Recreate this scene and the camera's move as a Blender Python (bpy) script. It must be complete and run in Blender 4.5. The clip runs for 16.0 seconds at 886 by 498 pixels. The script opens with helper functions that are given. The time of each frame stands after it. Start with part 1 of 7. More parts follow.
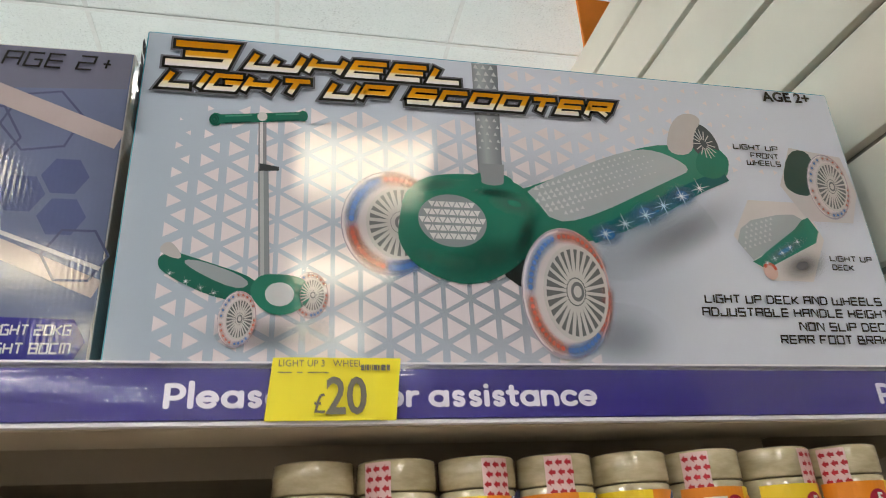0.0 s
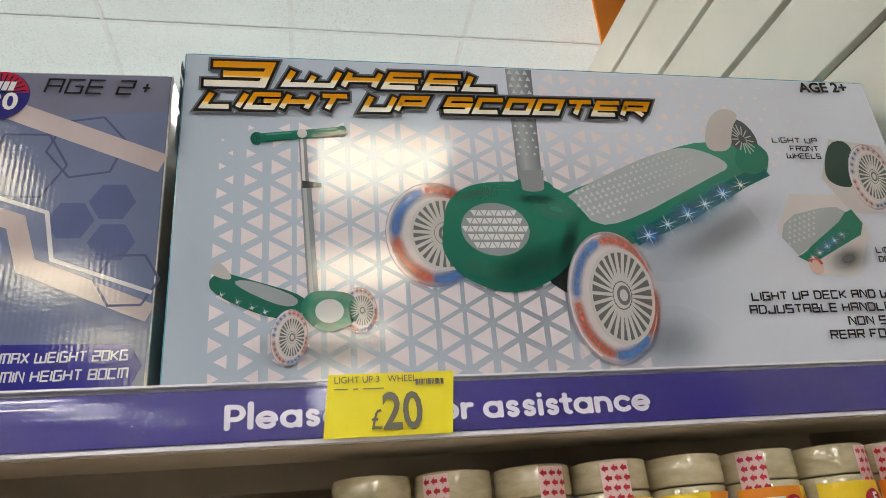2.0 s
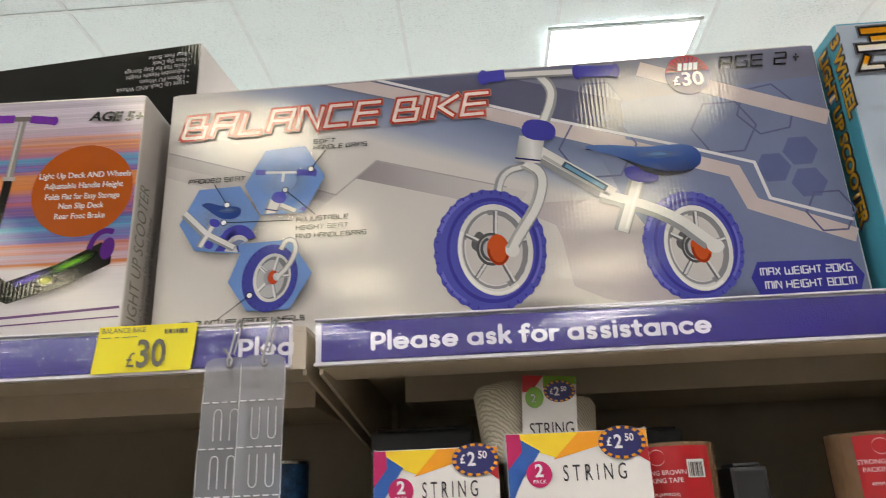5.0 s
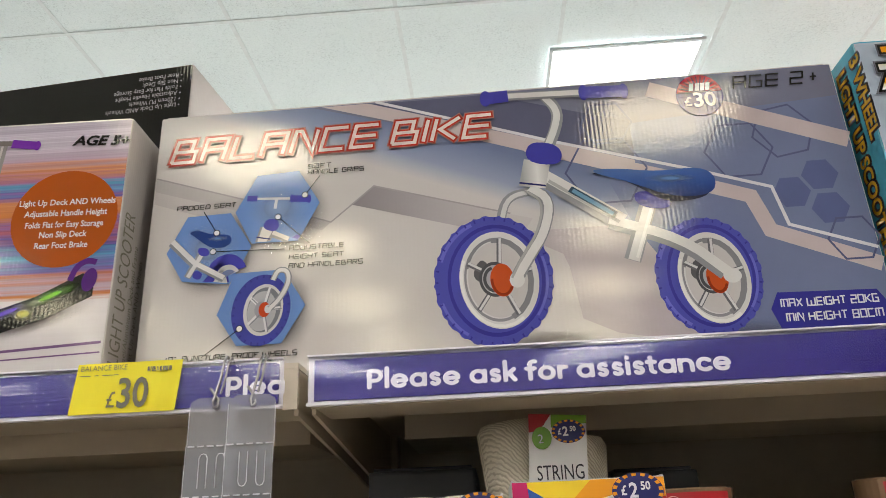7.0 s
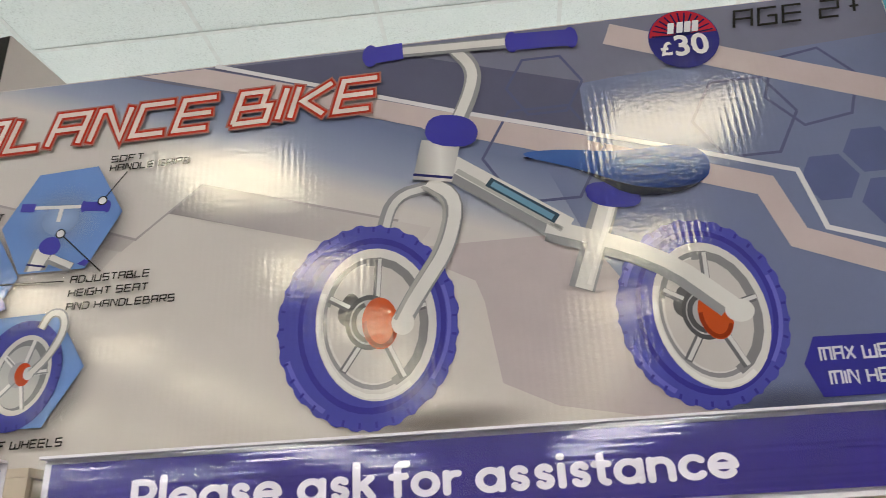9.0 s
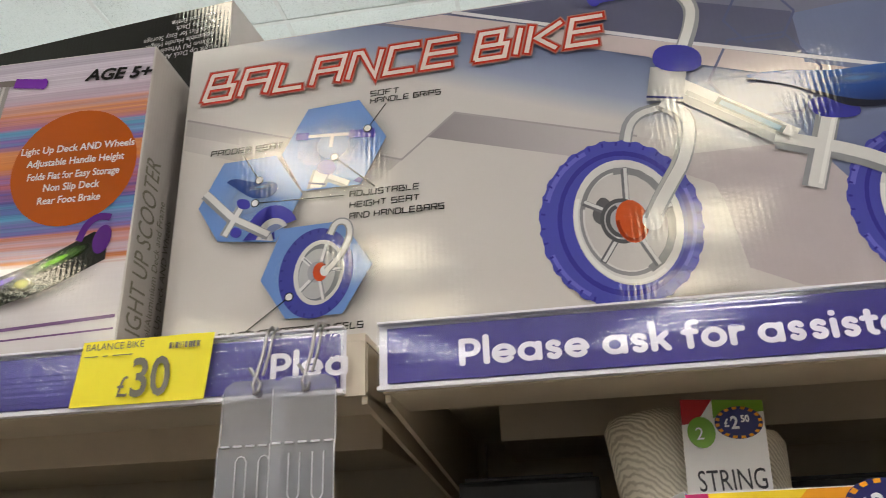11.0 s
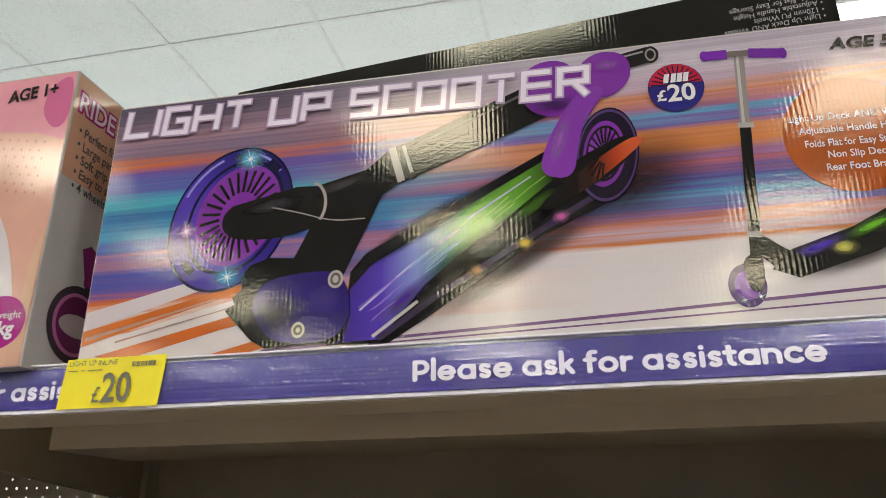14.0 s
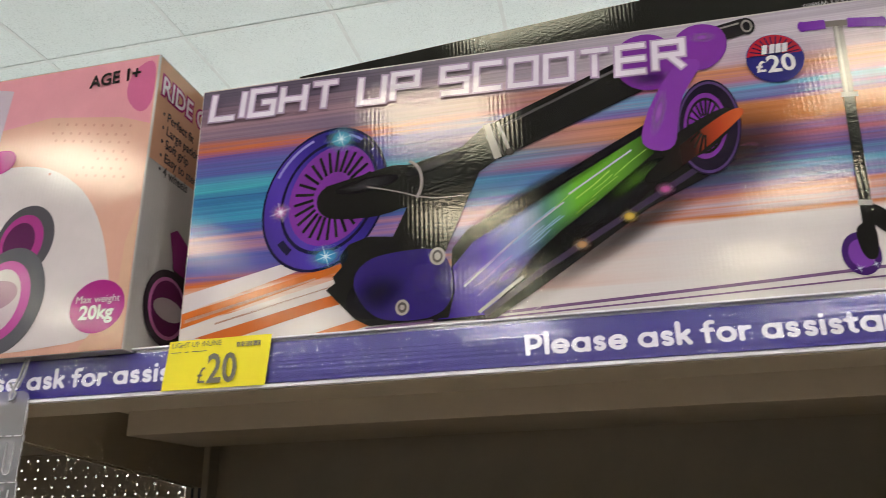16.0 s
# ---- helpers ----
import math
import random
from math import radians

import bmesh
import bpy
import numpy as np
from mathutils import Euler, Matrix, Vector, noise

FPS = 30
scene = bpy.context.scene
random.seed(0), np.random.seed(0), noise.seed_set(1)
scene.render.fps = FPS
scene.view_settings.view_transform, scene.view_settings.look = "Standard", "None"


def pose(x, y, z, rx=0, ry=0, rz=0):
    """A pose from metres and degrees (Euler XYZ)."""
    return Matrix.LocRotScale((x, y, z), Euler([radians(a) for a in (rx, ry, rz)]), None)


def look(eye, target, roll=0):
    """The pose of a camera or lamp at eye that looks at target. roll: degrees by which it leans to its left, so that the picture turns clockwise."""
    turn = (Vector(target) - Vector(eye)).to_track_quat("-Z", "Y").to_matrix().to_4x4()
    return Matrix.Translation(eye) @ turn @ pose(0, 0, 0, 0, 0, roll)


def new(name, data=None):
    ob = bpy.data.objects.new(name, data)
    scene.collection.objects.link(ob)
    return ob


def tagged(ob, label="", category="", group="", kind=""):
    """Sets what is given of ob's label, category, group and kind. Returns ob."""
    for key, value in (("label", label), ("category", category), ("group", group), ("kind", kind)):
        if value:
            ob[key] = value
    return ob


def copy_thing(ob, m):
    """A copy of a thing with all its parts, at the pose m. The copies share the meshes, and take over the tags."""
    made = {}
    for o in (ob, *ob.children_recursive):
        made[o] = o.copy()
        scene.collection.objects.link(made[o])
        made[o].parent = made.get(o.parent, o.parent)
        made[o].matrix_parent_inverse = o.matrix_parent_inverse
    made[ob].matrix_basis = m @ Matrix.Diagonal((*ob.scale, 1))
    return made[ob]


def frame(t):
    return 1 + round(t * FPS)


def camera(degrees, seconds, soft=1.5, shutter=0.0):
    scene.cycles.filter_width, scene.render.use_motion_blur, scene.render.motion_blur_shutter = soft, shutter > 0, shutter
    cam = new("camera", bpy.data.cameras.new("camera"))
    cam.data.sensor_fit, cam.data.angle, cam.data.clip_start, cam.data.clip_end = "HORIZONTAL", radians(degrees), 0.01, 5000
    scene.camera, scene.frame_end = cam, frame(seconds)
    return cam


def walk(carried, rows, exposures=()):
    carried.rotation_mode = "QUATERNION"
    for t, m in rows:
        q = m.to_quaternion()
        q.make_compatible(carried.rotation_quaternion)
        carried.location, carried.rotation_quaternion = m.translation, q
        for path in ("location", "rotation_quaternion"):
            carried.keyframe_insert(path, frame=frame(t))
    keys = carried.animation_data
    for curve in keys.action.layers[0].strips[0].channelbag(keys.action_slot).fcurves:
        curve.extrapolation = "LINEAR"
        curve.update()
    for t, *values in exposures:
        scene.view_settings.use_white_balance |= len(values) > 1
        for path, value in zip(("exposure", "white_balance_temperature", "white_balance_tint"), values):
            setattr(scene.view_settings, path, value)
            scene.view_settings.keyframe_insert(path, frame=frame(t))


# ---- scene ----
cam = camera(62.7, 16.0, soft=0.4, shutter=0.4)
PATH = [
    (0, (-0.025, -0.426, 1.635), (0.392, 1.347, 2.461), -3.3),
    (0.5, (-0.037, -0.418, 1.651), (0.356, 1.36, 2.477), -4.8),
    (1, (-0.055, -0.415, 1.649), (0.316, 1.369, 2.475), -5.5),
    (1.5, (-0.046, -0.419, 1.648), (0.32, 1.371, 2.461), -5.4),
    (2, (-0.044, -0.429, 1.647), (0.328, 1.363, 2.456), -5.0),
    (2.5, (-0.046, -0.427, 1.645), (0.33, 1.366, 2.446), -4.5),
    (3, (-0.049, -0.425, 1.646), (0.312, 1.383, 2.422), -4.1),
    (3.5, (-0.097, -0.421, 1.645), (0.197, 1.411, 2.392), -4.1),
    (3.7, (-0.157, -0.434, 1.642), (0.059, 1.417, 2.369), -4.4),
    (4, (-0.259, -0.443, 1.636), (-0.117, 1.419, 2.352), -3.8),
    (4.5, (-0.392, -0.493, 1.61), (-0.415, 1.388, 2.29), -3.7),
    (4.7, (-0.435, -0.523, 1.609), (-0.482, 1.361, 2.28), -3.2),
    (5, (-0.458, -0.548, 1.612), (-0.547, 1.333, 2.286), -2.4),
    (5.2, (-0.465, -0.555, 1.621), (-0.565, 1.332, 2.275), -2.0),
    (7.3, (-0.454, -0.499, 1.636), (-0.543, 1.362, 2.365), -2.8),
    (7.5, (-0.44, -0.467, 1.647), (-0.527, 1.395, 2.372), -3.0),
    (8, (-0.385, -0.361, 1.698), (-0.458, 1.483, 2.469), -3.2),
    (8.2, (-0.372, -0.319, 1.707), (-0.445, 1.522, 2.484), -3.2),
    (10.3, (-0.45, -0.331, 1.665), (-0.72, 1.483, 2.464), -3.0),
    (10.5, (-0.473, -0.342, 1.64), (-0.691, 1.466, 2.466), -2.5),
    (11, (-0.496, -0.372, 1.64), (-0.755, 1.457, 2.407), -2.4),
    (11.5, (-0.54, -0.385, 1.633), (-0.848, 1.449, 2.37), -2.4),
    (12, (-0.667, -0.412, 1.623), (-1.07, 1.407, 2.349), -1.4),
    (12.5, (-0.772, -0.41, 1.624), (-1.267, 1.378, 2.372), -0.1),
    (13, (-0.877, -0.419, 1.629), (-1.368, 1.376, 2.361), 0.4),
    (13.5, (-0.953, -0.443, 1.64), (-1.39, 1.372, 2.358), 0.1),
    (14, (-0.982, -0.473, 1.637), (-1.377, 1.352, 2.354), -0.5),
    (14.5, (-1.006, -0.489, 1.629), (-1.37, 1.343, 2.344), -1.3),
    (15, (-1.015, -0.485, 1.63), (-1.369, 1.353, 2.334), -1.8),
    (15.5, (-1.024, -0.483, 1.631), (-1.385, 1.357, 2.329), -1.9),
    (16, (-1.056, -0.486, 1.628), (-1.453, 1.347, 2.321), -1.5),
]
walk(cam, [(t, look(eye, target, roll)) for t, eye, target, roll in PATH])

# ---- camera exposure, world, lights ----
world = bpy.data.worlds.new("world")
scene.world = world
world.use_nodes = True
world.node_tree.nodes["Background"].inputs[0].default_value = (0.95, 0.97, 1.0, 1)
world.node_tree.nodes["Background"].inputs[1].default_value = 0.15
LAMP = 16.2          # strength of the ceiling luminaires

CEIL = 3.37          # height of the suspended ceiling
SHELF = 1.752        # top of the upper shelf
LOWER = 1.606        # top of the shelf under it


# ---- materials ----
def material(name):
    m = bpy.data.materials.new(name)
    m.use_nodes = True
    return m, m.node_tree.nodes, m.node_tree.links, m.node_tree.nodes["Principled BSDF"]


def add_bump(nodes, links, bsdf, height, strength, distance):
    b = nodes.new("ShaderNodeBump")
    b.inputs["Strength"].default_value, b.inputs["Distance"].default_value = strength, distance
    links.new(height, b.inputs["Height"])
    links.new(b.outputs["Normal"], bsdf.inputs["Normal"])


def noise_tex(nodes, links, scale, detail=4, rough=0.6, stretch=(1, 1, 1)):
    co, mp, n = nodes.new("ShaderNodeNewGeometry"), nodes.new("ShaderNodeMapping"), nodes.new("ShaderNodeTexNoise")
    mp.inputs["Scale"].default_value = stretch
    n.inputs["Scale"].default_value, n.inputs["Detail"].default_value, n.inputs["Roughness"].default_value = scale, detail, rough
    links.new(co.outputs["Position"], mp.inputs["Vector"])
    links.new(mp.outputs["Vector"], n.inputs["Vector"])
    return n.outputs["Fac"]


def ramp(nodes, links, fac, stops):
    r = nodes.new("ShaderNodeValToRGB")
    els = r.color_ramp.elements
    while len(els) < len(stops):
        els.new(0.5)
    for e, (p, c) in zip(els, stops):
        e.position, e.color = p, (*c, 1)
    links.new(fac, r.inputs["Fac"])
    return r.outputs["Color"]


def srgb(r, g, b):
    f = lambda c: c / 12.92 if c <= 0.04045 else ((c + 0.055) / 1.055) ** 2.4
    return (f(r / 255), f(g / 255), f(b / 255))


def plain(name, color, rough=0.5, metal=0.0, vary=0.06, scale=30, bump=0.0, bscale=200, coat=0.0):
    m, nodes, links, bsdf = material(name)
    n = noise_tex(nodes, links, scale)
    lo, hi = [max(0, c * (1 - vary)) for c in color], [min(1, c * (1 + vary)) for c in color]
    links.new(ramp(nodes, links, n, [(0.3, lo), (0.7, hi)]), bsdf.inputs["Base Color"])
    bsdf.inputs["Roughness"].default_value, bsdf.inputs["Metallic"].default_value = rough, metal
    bsdf.inputs["Coat Weight"].default_value = coat
    if bump:
        add_bump(nodes, links, bsdf, noise_tex(nodes, links, bscale, 3), bump, 0.001)
    return m


def gloss(bsdf):
    """The laminate's gloss; highlights are tinted yellow in place of warmer lamps."""
    bsdf.inputs["Specular IOR Level"].default_value = 0.47
    bsdf.inputs["Specular Tint"].default_value = (1.0, 0.94, 0.66, 1)


def flutes(nodes, links, bsdf, depth, pitch=0.0036):
    """Glossy print on corrugated board: faint upright flutes and a slow waviness."""
    geo, sep, mul, sine = nodes.new("ShaderNodeNewGeometry"), nodes.new("ShaderNodeSeparateXYZ"), nodes.new("ShaderNodeMath"), nodes.new("ShaderNodeMath")
    links.new(geo.outputs["Position"], sep.inputs[0])
    add = nodes.new("ShaderNodeMath")
    links.new(sep.outputs["X"], add.inputs[0])
    links.new(sep.outputs["Y"], add.inputs[1])
    mul.operation, sine.operation = "MULTIPLY", "SINE"
    links.new(add.outputs[0], mul.inputs[0])
    mul.inputs[1].default_value = 2 * math.pi / pitch
    links.new(mul.outputs[0], sine.inputs[0])
    b1, b2 = nodes.new("ShaderNodeBump"), nodes.new("ShaderNodeBump")
    b1.inputs["Strength"].default_value, b1.inputs["Distance"].default_value = 1.0, depth
    links.new(sine.outputs[0], b1.inputs["Height"])
    b2.inputs["Strength"].default_value, b2.inputs["Distance"].default_value = 1.0, 0.00005
    links.new(noise_tex(nodes, links, 330, 3, 0.55, (0.6, 1, 1.2)), b2.inputs["Height"])
    links.new(b1.outputs[0], b2.inputs["Normal"])
    links.new(b2.outputs[0], bsdf.inputs["Normal"])


INKS = {}
DENSITY = 0.86      # how much light printed board sends back, next to a bright white


def tone(c):
    return tuple(x * DENSITY for x in srgb(*c))


def ink(color, depth=0.000012, rough=0.035, name="print_ink"):
    """A printed colour (8-bit values) under gloss laminate; depth is the height of the board's flutes."""
    key = (color, depth, rough)
    if key not in INKS:
        m, nodes, links, bsdf = material(name)
        c = tone(color)
        n = noise_tex(nodes, links, 25, 5)
        links.new(ramp(nodes, links, n, [(0.3, [x * 0.95 for x in c]), (0.7, [min(1, x * 1.05) for x in c])]), bsdf.inputs["Base Color"])
        bsdf.inputs["Roughness"].default_value = rough
        gloss(bsdf)
        flutes(nodes, links, bsdf, depth)
        INKS[key] = m
    return INKS[key]


def ink_blend(name, stops, axis="X", start=0.0, length=1.0, depth=0.00004, rough=0.035, slant=0.0, wobble=0.0):
    """A printed colour run along x (or z) from start over length metres."""
    m, nodes, links, bsdf = material(name)
    geo, sep, mr = nodes.new("ShaderNodeNewGeometry"), nodes.new("ShaderNodeSeparateXYZ"), nodes.new("ShaderNodeMapRange")
    links.new(geo.outputs["Position"], sep.inputs[0])
    value = sep.outputs[axis]
    if slant:
        s1, s2 = nodes.new("ShaderNodeMath"), nodes.new("ShaderNodeMath")
        s1.operation = "MULTIPLY"
        s1.inputs[1].default_value = slant
        links.new(sep.outputs["Z" if axis == "X" else "X"], s1.inputs[0])
        links.new(value, s2.inputs[0])
        links.new(s1.outputs[0], s2.inputs[1])
        value = s2.outputs[0]
    if wobble:
        w1, w2 = nodes.new("ShaderNodeMath"), nodes.new("ShaderNodeMath")
        w1.operation = "MULTIPLY_ADD"
        w1.inputs[1].default_value, w1.inputs[2].default_value = wobble, -wobble / 2
        links.new(noise_tex(nodes, links, 12, 3), w1.inputs[0])
        links.new(value, w2.inputs[0])
        links.new(w1.outputs[0], w2.inputs[1])
        value = w2.outputs[0]
    mr.inputs["From Min"].default_value, mr.inputs["From Max"].default_value = start, start + length
    links.new(value, mr.inputs["Value"])
    links.new(ramp(nodes, links, mr.outputs[0], [(p, tone(c)) for p, c in stops]), bsdf.inputs["Base Color"])
    bsdf.inputs["Roughness"].default_value = rough
    gloss(bsdf)
    flutes(nodes, links, bsdf, depth)
    return m


def glow(name, color, strength):
    m, nodes, links, bsdf = material(name)
    bsdf.inputs["Base Color"].default_value = (0.8, 0.8, 0.8, 1)
    bsdf.inputs["Emission Color"].default_value, bsdf.inputs["Emission Strength"].default_value = (*color, 1), strength
    return m


def ceiling_tile():
    m, nodes, links, bsdf = material("mineral_fibre_tile")
    n, p = noise_tex(nodes, links, 160, 6, 0.75), noise_tex(nodes, links, 3, 3)
    mix = nodes.new("ShaderNodeMath")
    mix.operation = "MULTIPLY_ADD"
    mix.inputs[1].default_value = 0.25
    links.new(p, mix.inputs[0])
    links.new(n, mix.inputs[2])
    links.new(ramp(nodes, links, mix.outputs[0], [(0.40, (0.44, 0.53, 0.55)), (0.56, (0.70, 0.815, 0.83)), (0.85, (0.78, 0.89, 0.905))]), bsdf.inputs["Base Color"])
    bsdf.inputs["Roughness"].default_value = 0.95
    add_bump(nodes, links, bsdf, n, 0.8, 0.004)
    return m


CREAM = plain("cream_painted_steel", (0.56, 0.49, 0.37), 0.42, vary=0.04, bump=0.05, bscale=400)
CREAM_PANEL = plain("cream_laminate", (0.84, 0.80, 0.68), 0.5, vary=0.04, scale=6, bump=0.1, bscale=700)
BOUNCE_BLOCK = plain("dark_bounce_block", (0.10, 0.085, 0.07), 0.6)
GROOVE = plain("slatwall_groove", (0.36, 0.33, 0.26), 0.6)
TILE = ceiling_tile()
GRID = plain("ceiling_grid_white", (0.66, 0.75, 0.765), 0.7)
FLOOR = plain("vinyl_floor", (0.27, 0.25, 0.225), 0.4, vary=0.12, scale=4)
FLOOR_BOUNCE = plain("pale_bounce_floor", (0.84, 0.84, 0.82), 0.4, vary=0.04, scale=4)
WALL = plain("painted_wall", (0.8, 0.8, 0.78), 0.8, vary=0.05, scale=3)
PURPLE = plain("purple_strip_card", srgb(43, 28, 123), 0.35, vary=0.06, scale=12)
WHITE_INK = plain("white_ink", (0.82, 0.81, 0.84), 0.35, vary=0.02)
TICKET = plain("yellow_ticket_paper", srgb(246, 232, 32), 0.45, vary=0.03)
BLACK_INK = plain("black_ink", (0.03, 0.03, 0.035), 0.4)
GREY_INK = plain("grey_ink", (0.16, 0.15, 0.10), 0.5)
BOARD = plain("raw_corrugated_board", (0.42, 0.31, 0.19), 0.85, vary=0.12, scale=60, bump=0.2)
STEEL = plain("bright_steel", (0.72, 0.71, 0.68), 0.22, 1.0)
ORANGE = plain("orange_sign", srgb(248, 140, 20), 0.5, vary=0.03)


def clear_plastic(name, rough=0.08, tint=(1, 1, 1)):
    m, nodes, links, bsdf = material(name)
    bsdf.inputs["Base Color"].default_value = (*tint, 1)
    bsdf.inputs["Roughness"].default_value = rough
    bsdf.inputs["Transmission Weight"].default_value = 1.0
    bsdf.inputs["IOR"].default_value = 1.5
    n = noise_tex(nodes, links, 16, 3, 0.55, (0.03, 1, 30))
    add_bump(nodes, links, bsdf, n, 1.0, 0.00005)
    return m


CLEAR = clear_plastic("clear_pvc_holder", 0.045, (0.98, 0.98, 1.0))


# ---- building helpers ----
def add_box(bm, x0, x1, y0, y1, z0, z1, bevel=0.0):
    made = bmesh.ops.create_cube(bm, size=1, matrix=Matrix.LocRotScale(((x0 + x1) / 2, (y0 + y1) / 2, (z0 + z1) / 2), None, (abs(x1 - x0), abs(y1 - y0), abs(z1 - z0))))
    if bevel:
        edges = list({e for v in made["verts"] for e in v.link_edges})
        bmesh.ops.bevel(bm, geom=edges, offset=bevel, segments=2, profile=0.7, affect="EDGES")
    return bm


def box_bm(*args, bevel=0.0):
    return add_box(bmesh.new(), *args, bevel=bevel)


def part(name, bm, mat, parent=None, label="", smooth=False):
    me = bpy.data.meshes.new(name)
    bm.normal_update()
    bm.to_mesh(me)
    bm.free()
    if smooth:
        for p in me.polygons:
            p.use_smooth = True
    if mat:
        me.materials.append(mat)
    ob = new(name, me)
    if parent:
        ob.parent = parent
        ob.matrix_parent_inverse = Matrix.Translation(parent.matrix_basis.translation).inverted()
    if label:
        ob["label"] = label
    return ob


def thing(name, label, category, at=(0, 0, 0), group="", kind=""):
    ob = new(name)
    ob.location = at
    ob.empty_display_size = 0.02
    return tagged(ob, label, category, group, kind)


def structure(name, bm, mat, label, category):
    return tagged(part(name, bm, mat), label, category, kind="structure")


def prism(bm, pts, y, thick=0.00012):
    """A thin sheet in the x-z plane with its front face at y, from a few corner points."""
    front = [bm.verts.new((x, y, z)) for x, z in pts]
    f = bm.faces.new(front)
    f.normal_update()
    if f.normal.y > 0:
        f.normal_flip()
    return bm


def ellipse_pts(cx, cz, rx, rz, turn=0.0, n=40, a0=0.0, a1=360.0):
    c, s = math.cos(radians(turn)), math.sin(radians(turn))
    out = []
    full = a1 - a0 >= 359.9
    for i in range(n if full else n + 1):
        a = radians(a0 + (a1 - a0) * i / n)
        x, z = rx * math.cos(a), rz * math.sin(a)
        out.append((cx + c * x - s * z, cz + s * x + c * z))
    return out


def ring(bm, y, outer, inner):
    a, b = [bm.verts.new((x, y, z)) for x, z in outer], [bm.verts.new((x, y, z)) for x, z in inner]
    for i in range(len(a)):
        j = (i + 1) % len(a)
        f = bm.faces.new((a[i], a[j], b[j], b[i]))
        f.normal_update()
        if f.normal.y > 0:
            f.normal_flip()
    return bm


def stroke(bm, y, pts, width, closed=False):
    """A flat line of a width along a few points, mitred at the bends."""
    P = [Vector(p) for p in pts]
    n = len(P)
    left, right = [], []
    for i in range(n):
        a = P[i - 1] if (i or closed) else None
        b = P[(i + 1) % n] if (i < n - 1 or closed) else None
        d1 = (P[i] - a).normalized() if a is not None else None
        d2 = (b - P[i]).normalized() if b is not None else None
        d = ((d1 or d2) + (d2 or d1)).normalized()
        nrm = Vector((-d.y, d.x))
        k = 1 / max(0.45, abs(d.dot(d1 or d2)))
        w = width(i / (n - 1)) if callable(width) else width
        left.append(bm.verts.new((P[i].x + nrm.x * w / 2 * k, y, P[i].y + nrm.y * w / 2 * k)))
        right.append(bm.verts.new((P[i].x - nrm.x * w / 2 * k, y, P[i].y - nrm.y * w / 2 * k)))
    for i in range(n if closed else n - 1):
        j = (i + 1) % n
        f = bm.faces.new((left[i], left[j], right[j], right[i]))
        f.normal_update()
        if f.normal.y > 0:
            f.normal_flip()
    return bm


def words(text, size, mat, name, m, parent=None, align="LEFT", stretch=1.0, bold=0.0, slant=0.0, label=""):
    """Flat lettering in the built-in font: its plane is put by the pose m (letters face -y when m turns them upright)."""
    cu = bpy.data.curves.new(name, "FONT")
    cu.body, cu.size, cu.align_x, cu.shear, cu.offset = text, size, align, slant, bold
    cu.resolution_u = 3
    cu.fill_mode = "FRONT"
    tmp = bpy.data.objects.new(name, cu)
    scene.collection.objects.link(tmp)
    me = bpy.data.meshes.new_from_object(tmp.evaluated_get(bpy.context.evaluated_depsgraph_get()))
    bpy.data.objects.remove(tmp)
    me.transform(m @ Matrix.Diagonal((stretch, 1, 1, 1)))
    me.materials.clear()
    me.materials.append(mat)
    ob = new(name, me)
    if parent:
        ob.parent = parent
        ob.matrix_parent_inverse = Matrix.Translation(parent.matrix_basis.translation).inverted()
    if label:
        ob["label"] = label
    return ob


def upright(x, y, z, turn=0.0):
    """The pose of lettering on a face that looks to -y; turn: degrees anticlockwise."""
    return Matrix.Translation((x, y, z)) @ pose(0, 0, 0, 90, 0, 0) @ pose(0, 0, 0, 0, 0, turn)


# ---- the hall ----
structure("floor", box_bm(-9, 9, -13, 0.46, -0.1, 0), FLOOR, "grey vinyl shop floor", "floor")
# unseen floor half, made pale as a reflector that brightens the ceiling
structure("floor_2", box_bm(-9, 9, 0.4605, 9, -0.1, 0), FLOOR_BOUNCE, "pale unseen floor added to bounce light onto the ceiling", "floor")
structure("wall_north", box_bm(-9, 9, 9, 9.2, 0, CEIL + 0.3), WALL, "plain painted shop wall", "wall")
structure("wall_south", box_bm(-9, 9, -13.2, -13, 0, CEIL + 0.3), WALL, "plain painted shop wall", "wall")
structure("wall_west", box_bm(-9.2, -9, -13, 9, 0, CEIL + 0.3), WALL, "plain painted shop wall", "wall")
structure("wall_east", box_bm(9, 9.2, -13, 9, 0, CEIL + 0.3), WALL, "plain painted shop wall", "wall")

GX, GY = -0.09, 1.57      # a crossing of the ceiling grid
# only the first is in view; the rest are added unseen to brighten the ceiling
LAMPS_AND_FILL = [(0.175, 2.155), (2.575, 2.155)] + [(-7.5 + 1.8 * i, 4.9 + 1.1 * j) for i in range(9) for j in range(4)]
# grid placed by its mirrored highlights; last four added unseen to brighten the goods
DEEP_AND_FILL = [(0.29 - 1.86 * i, -2.30 - 1.18 * j) for i in range(4) for j in range(6)] + [(2.12 - 3.6 * i, -1.13) for i in range(2)] + [(1.22, -1.13), (2.12, -1.73)]


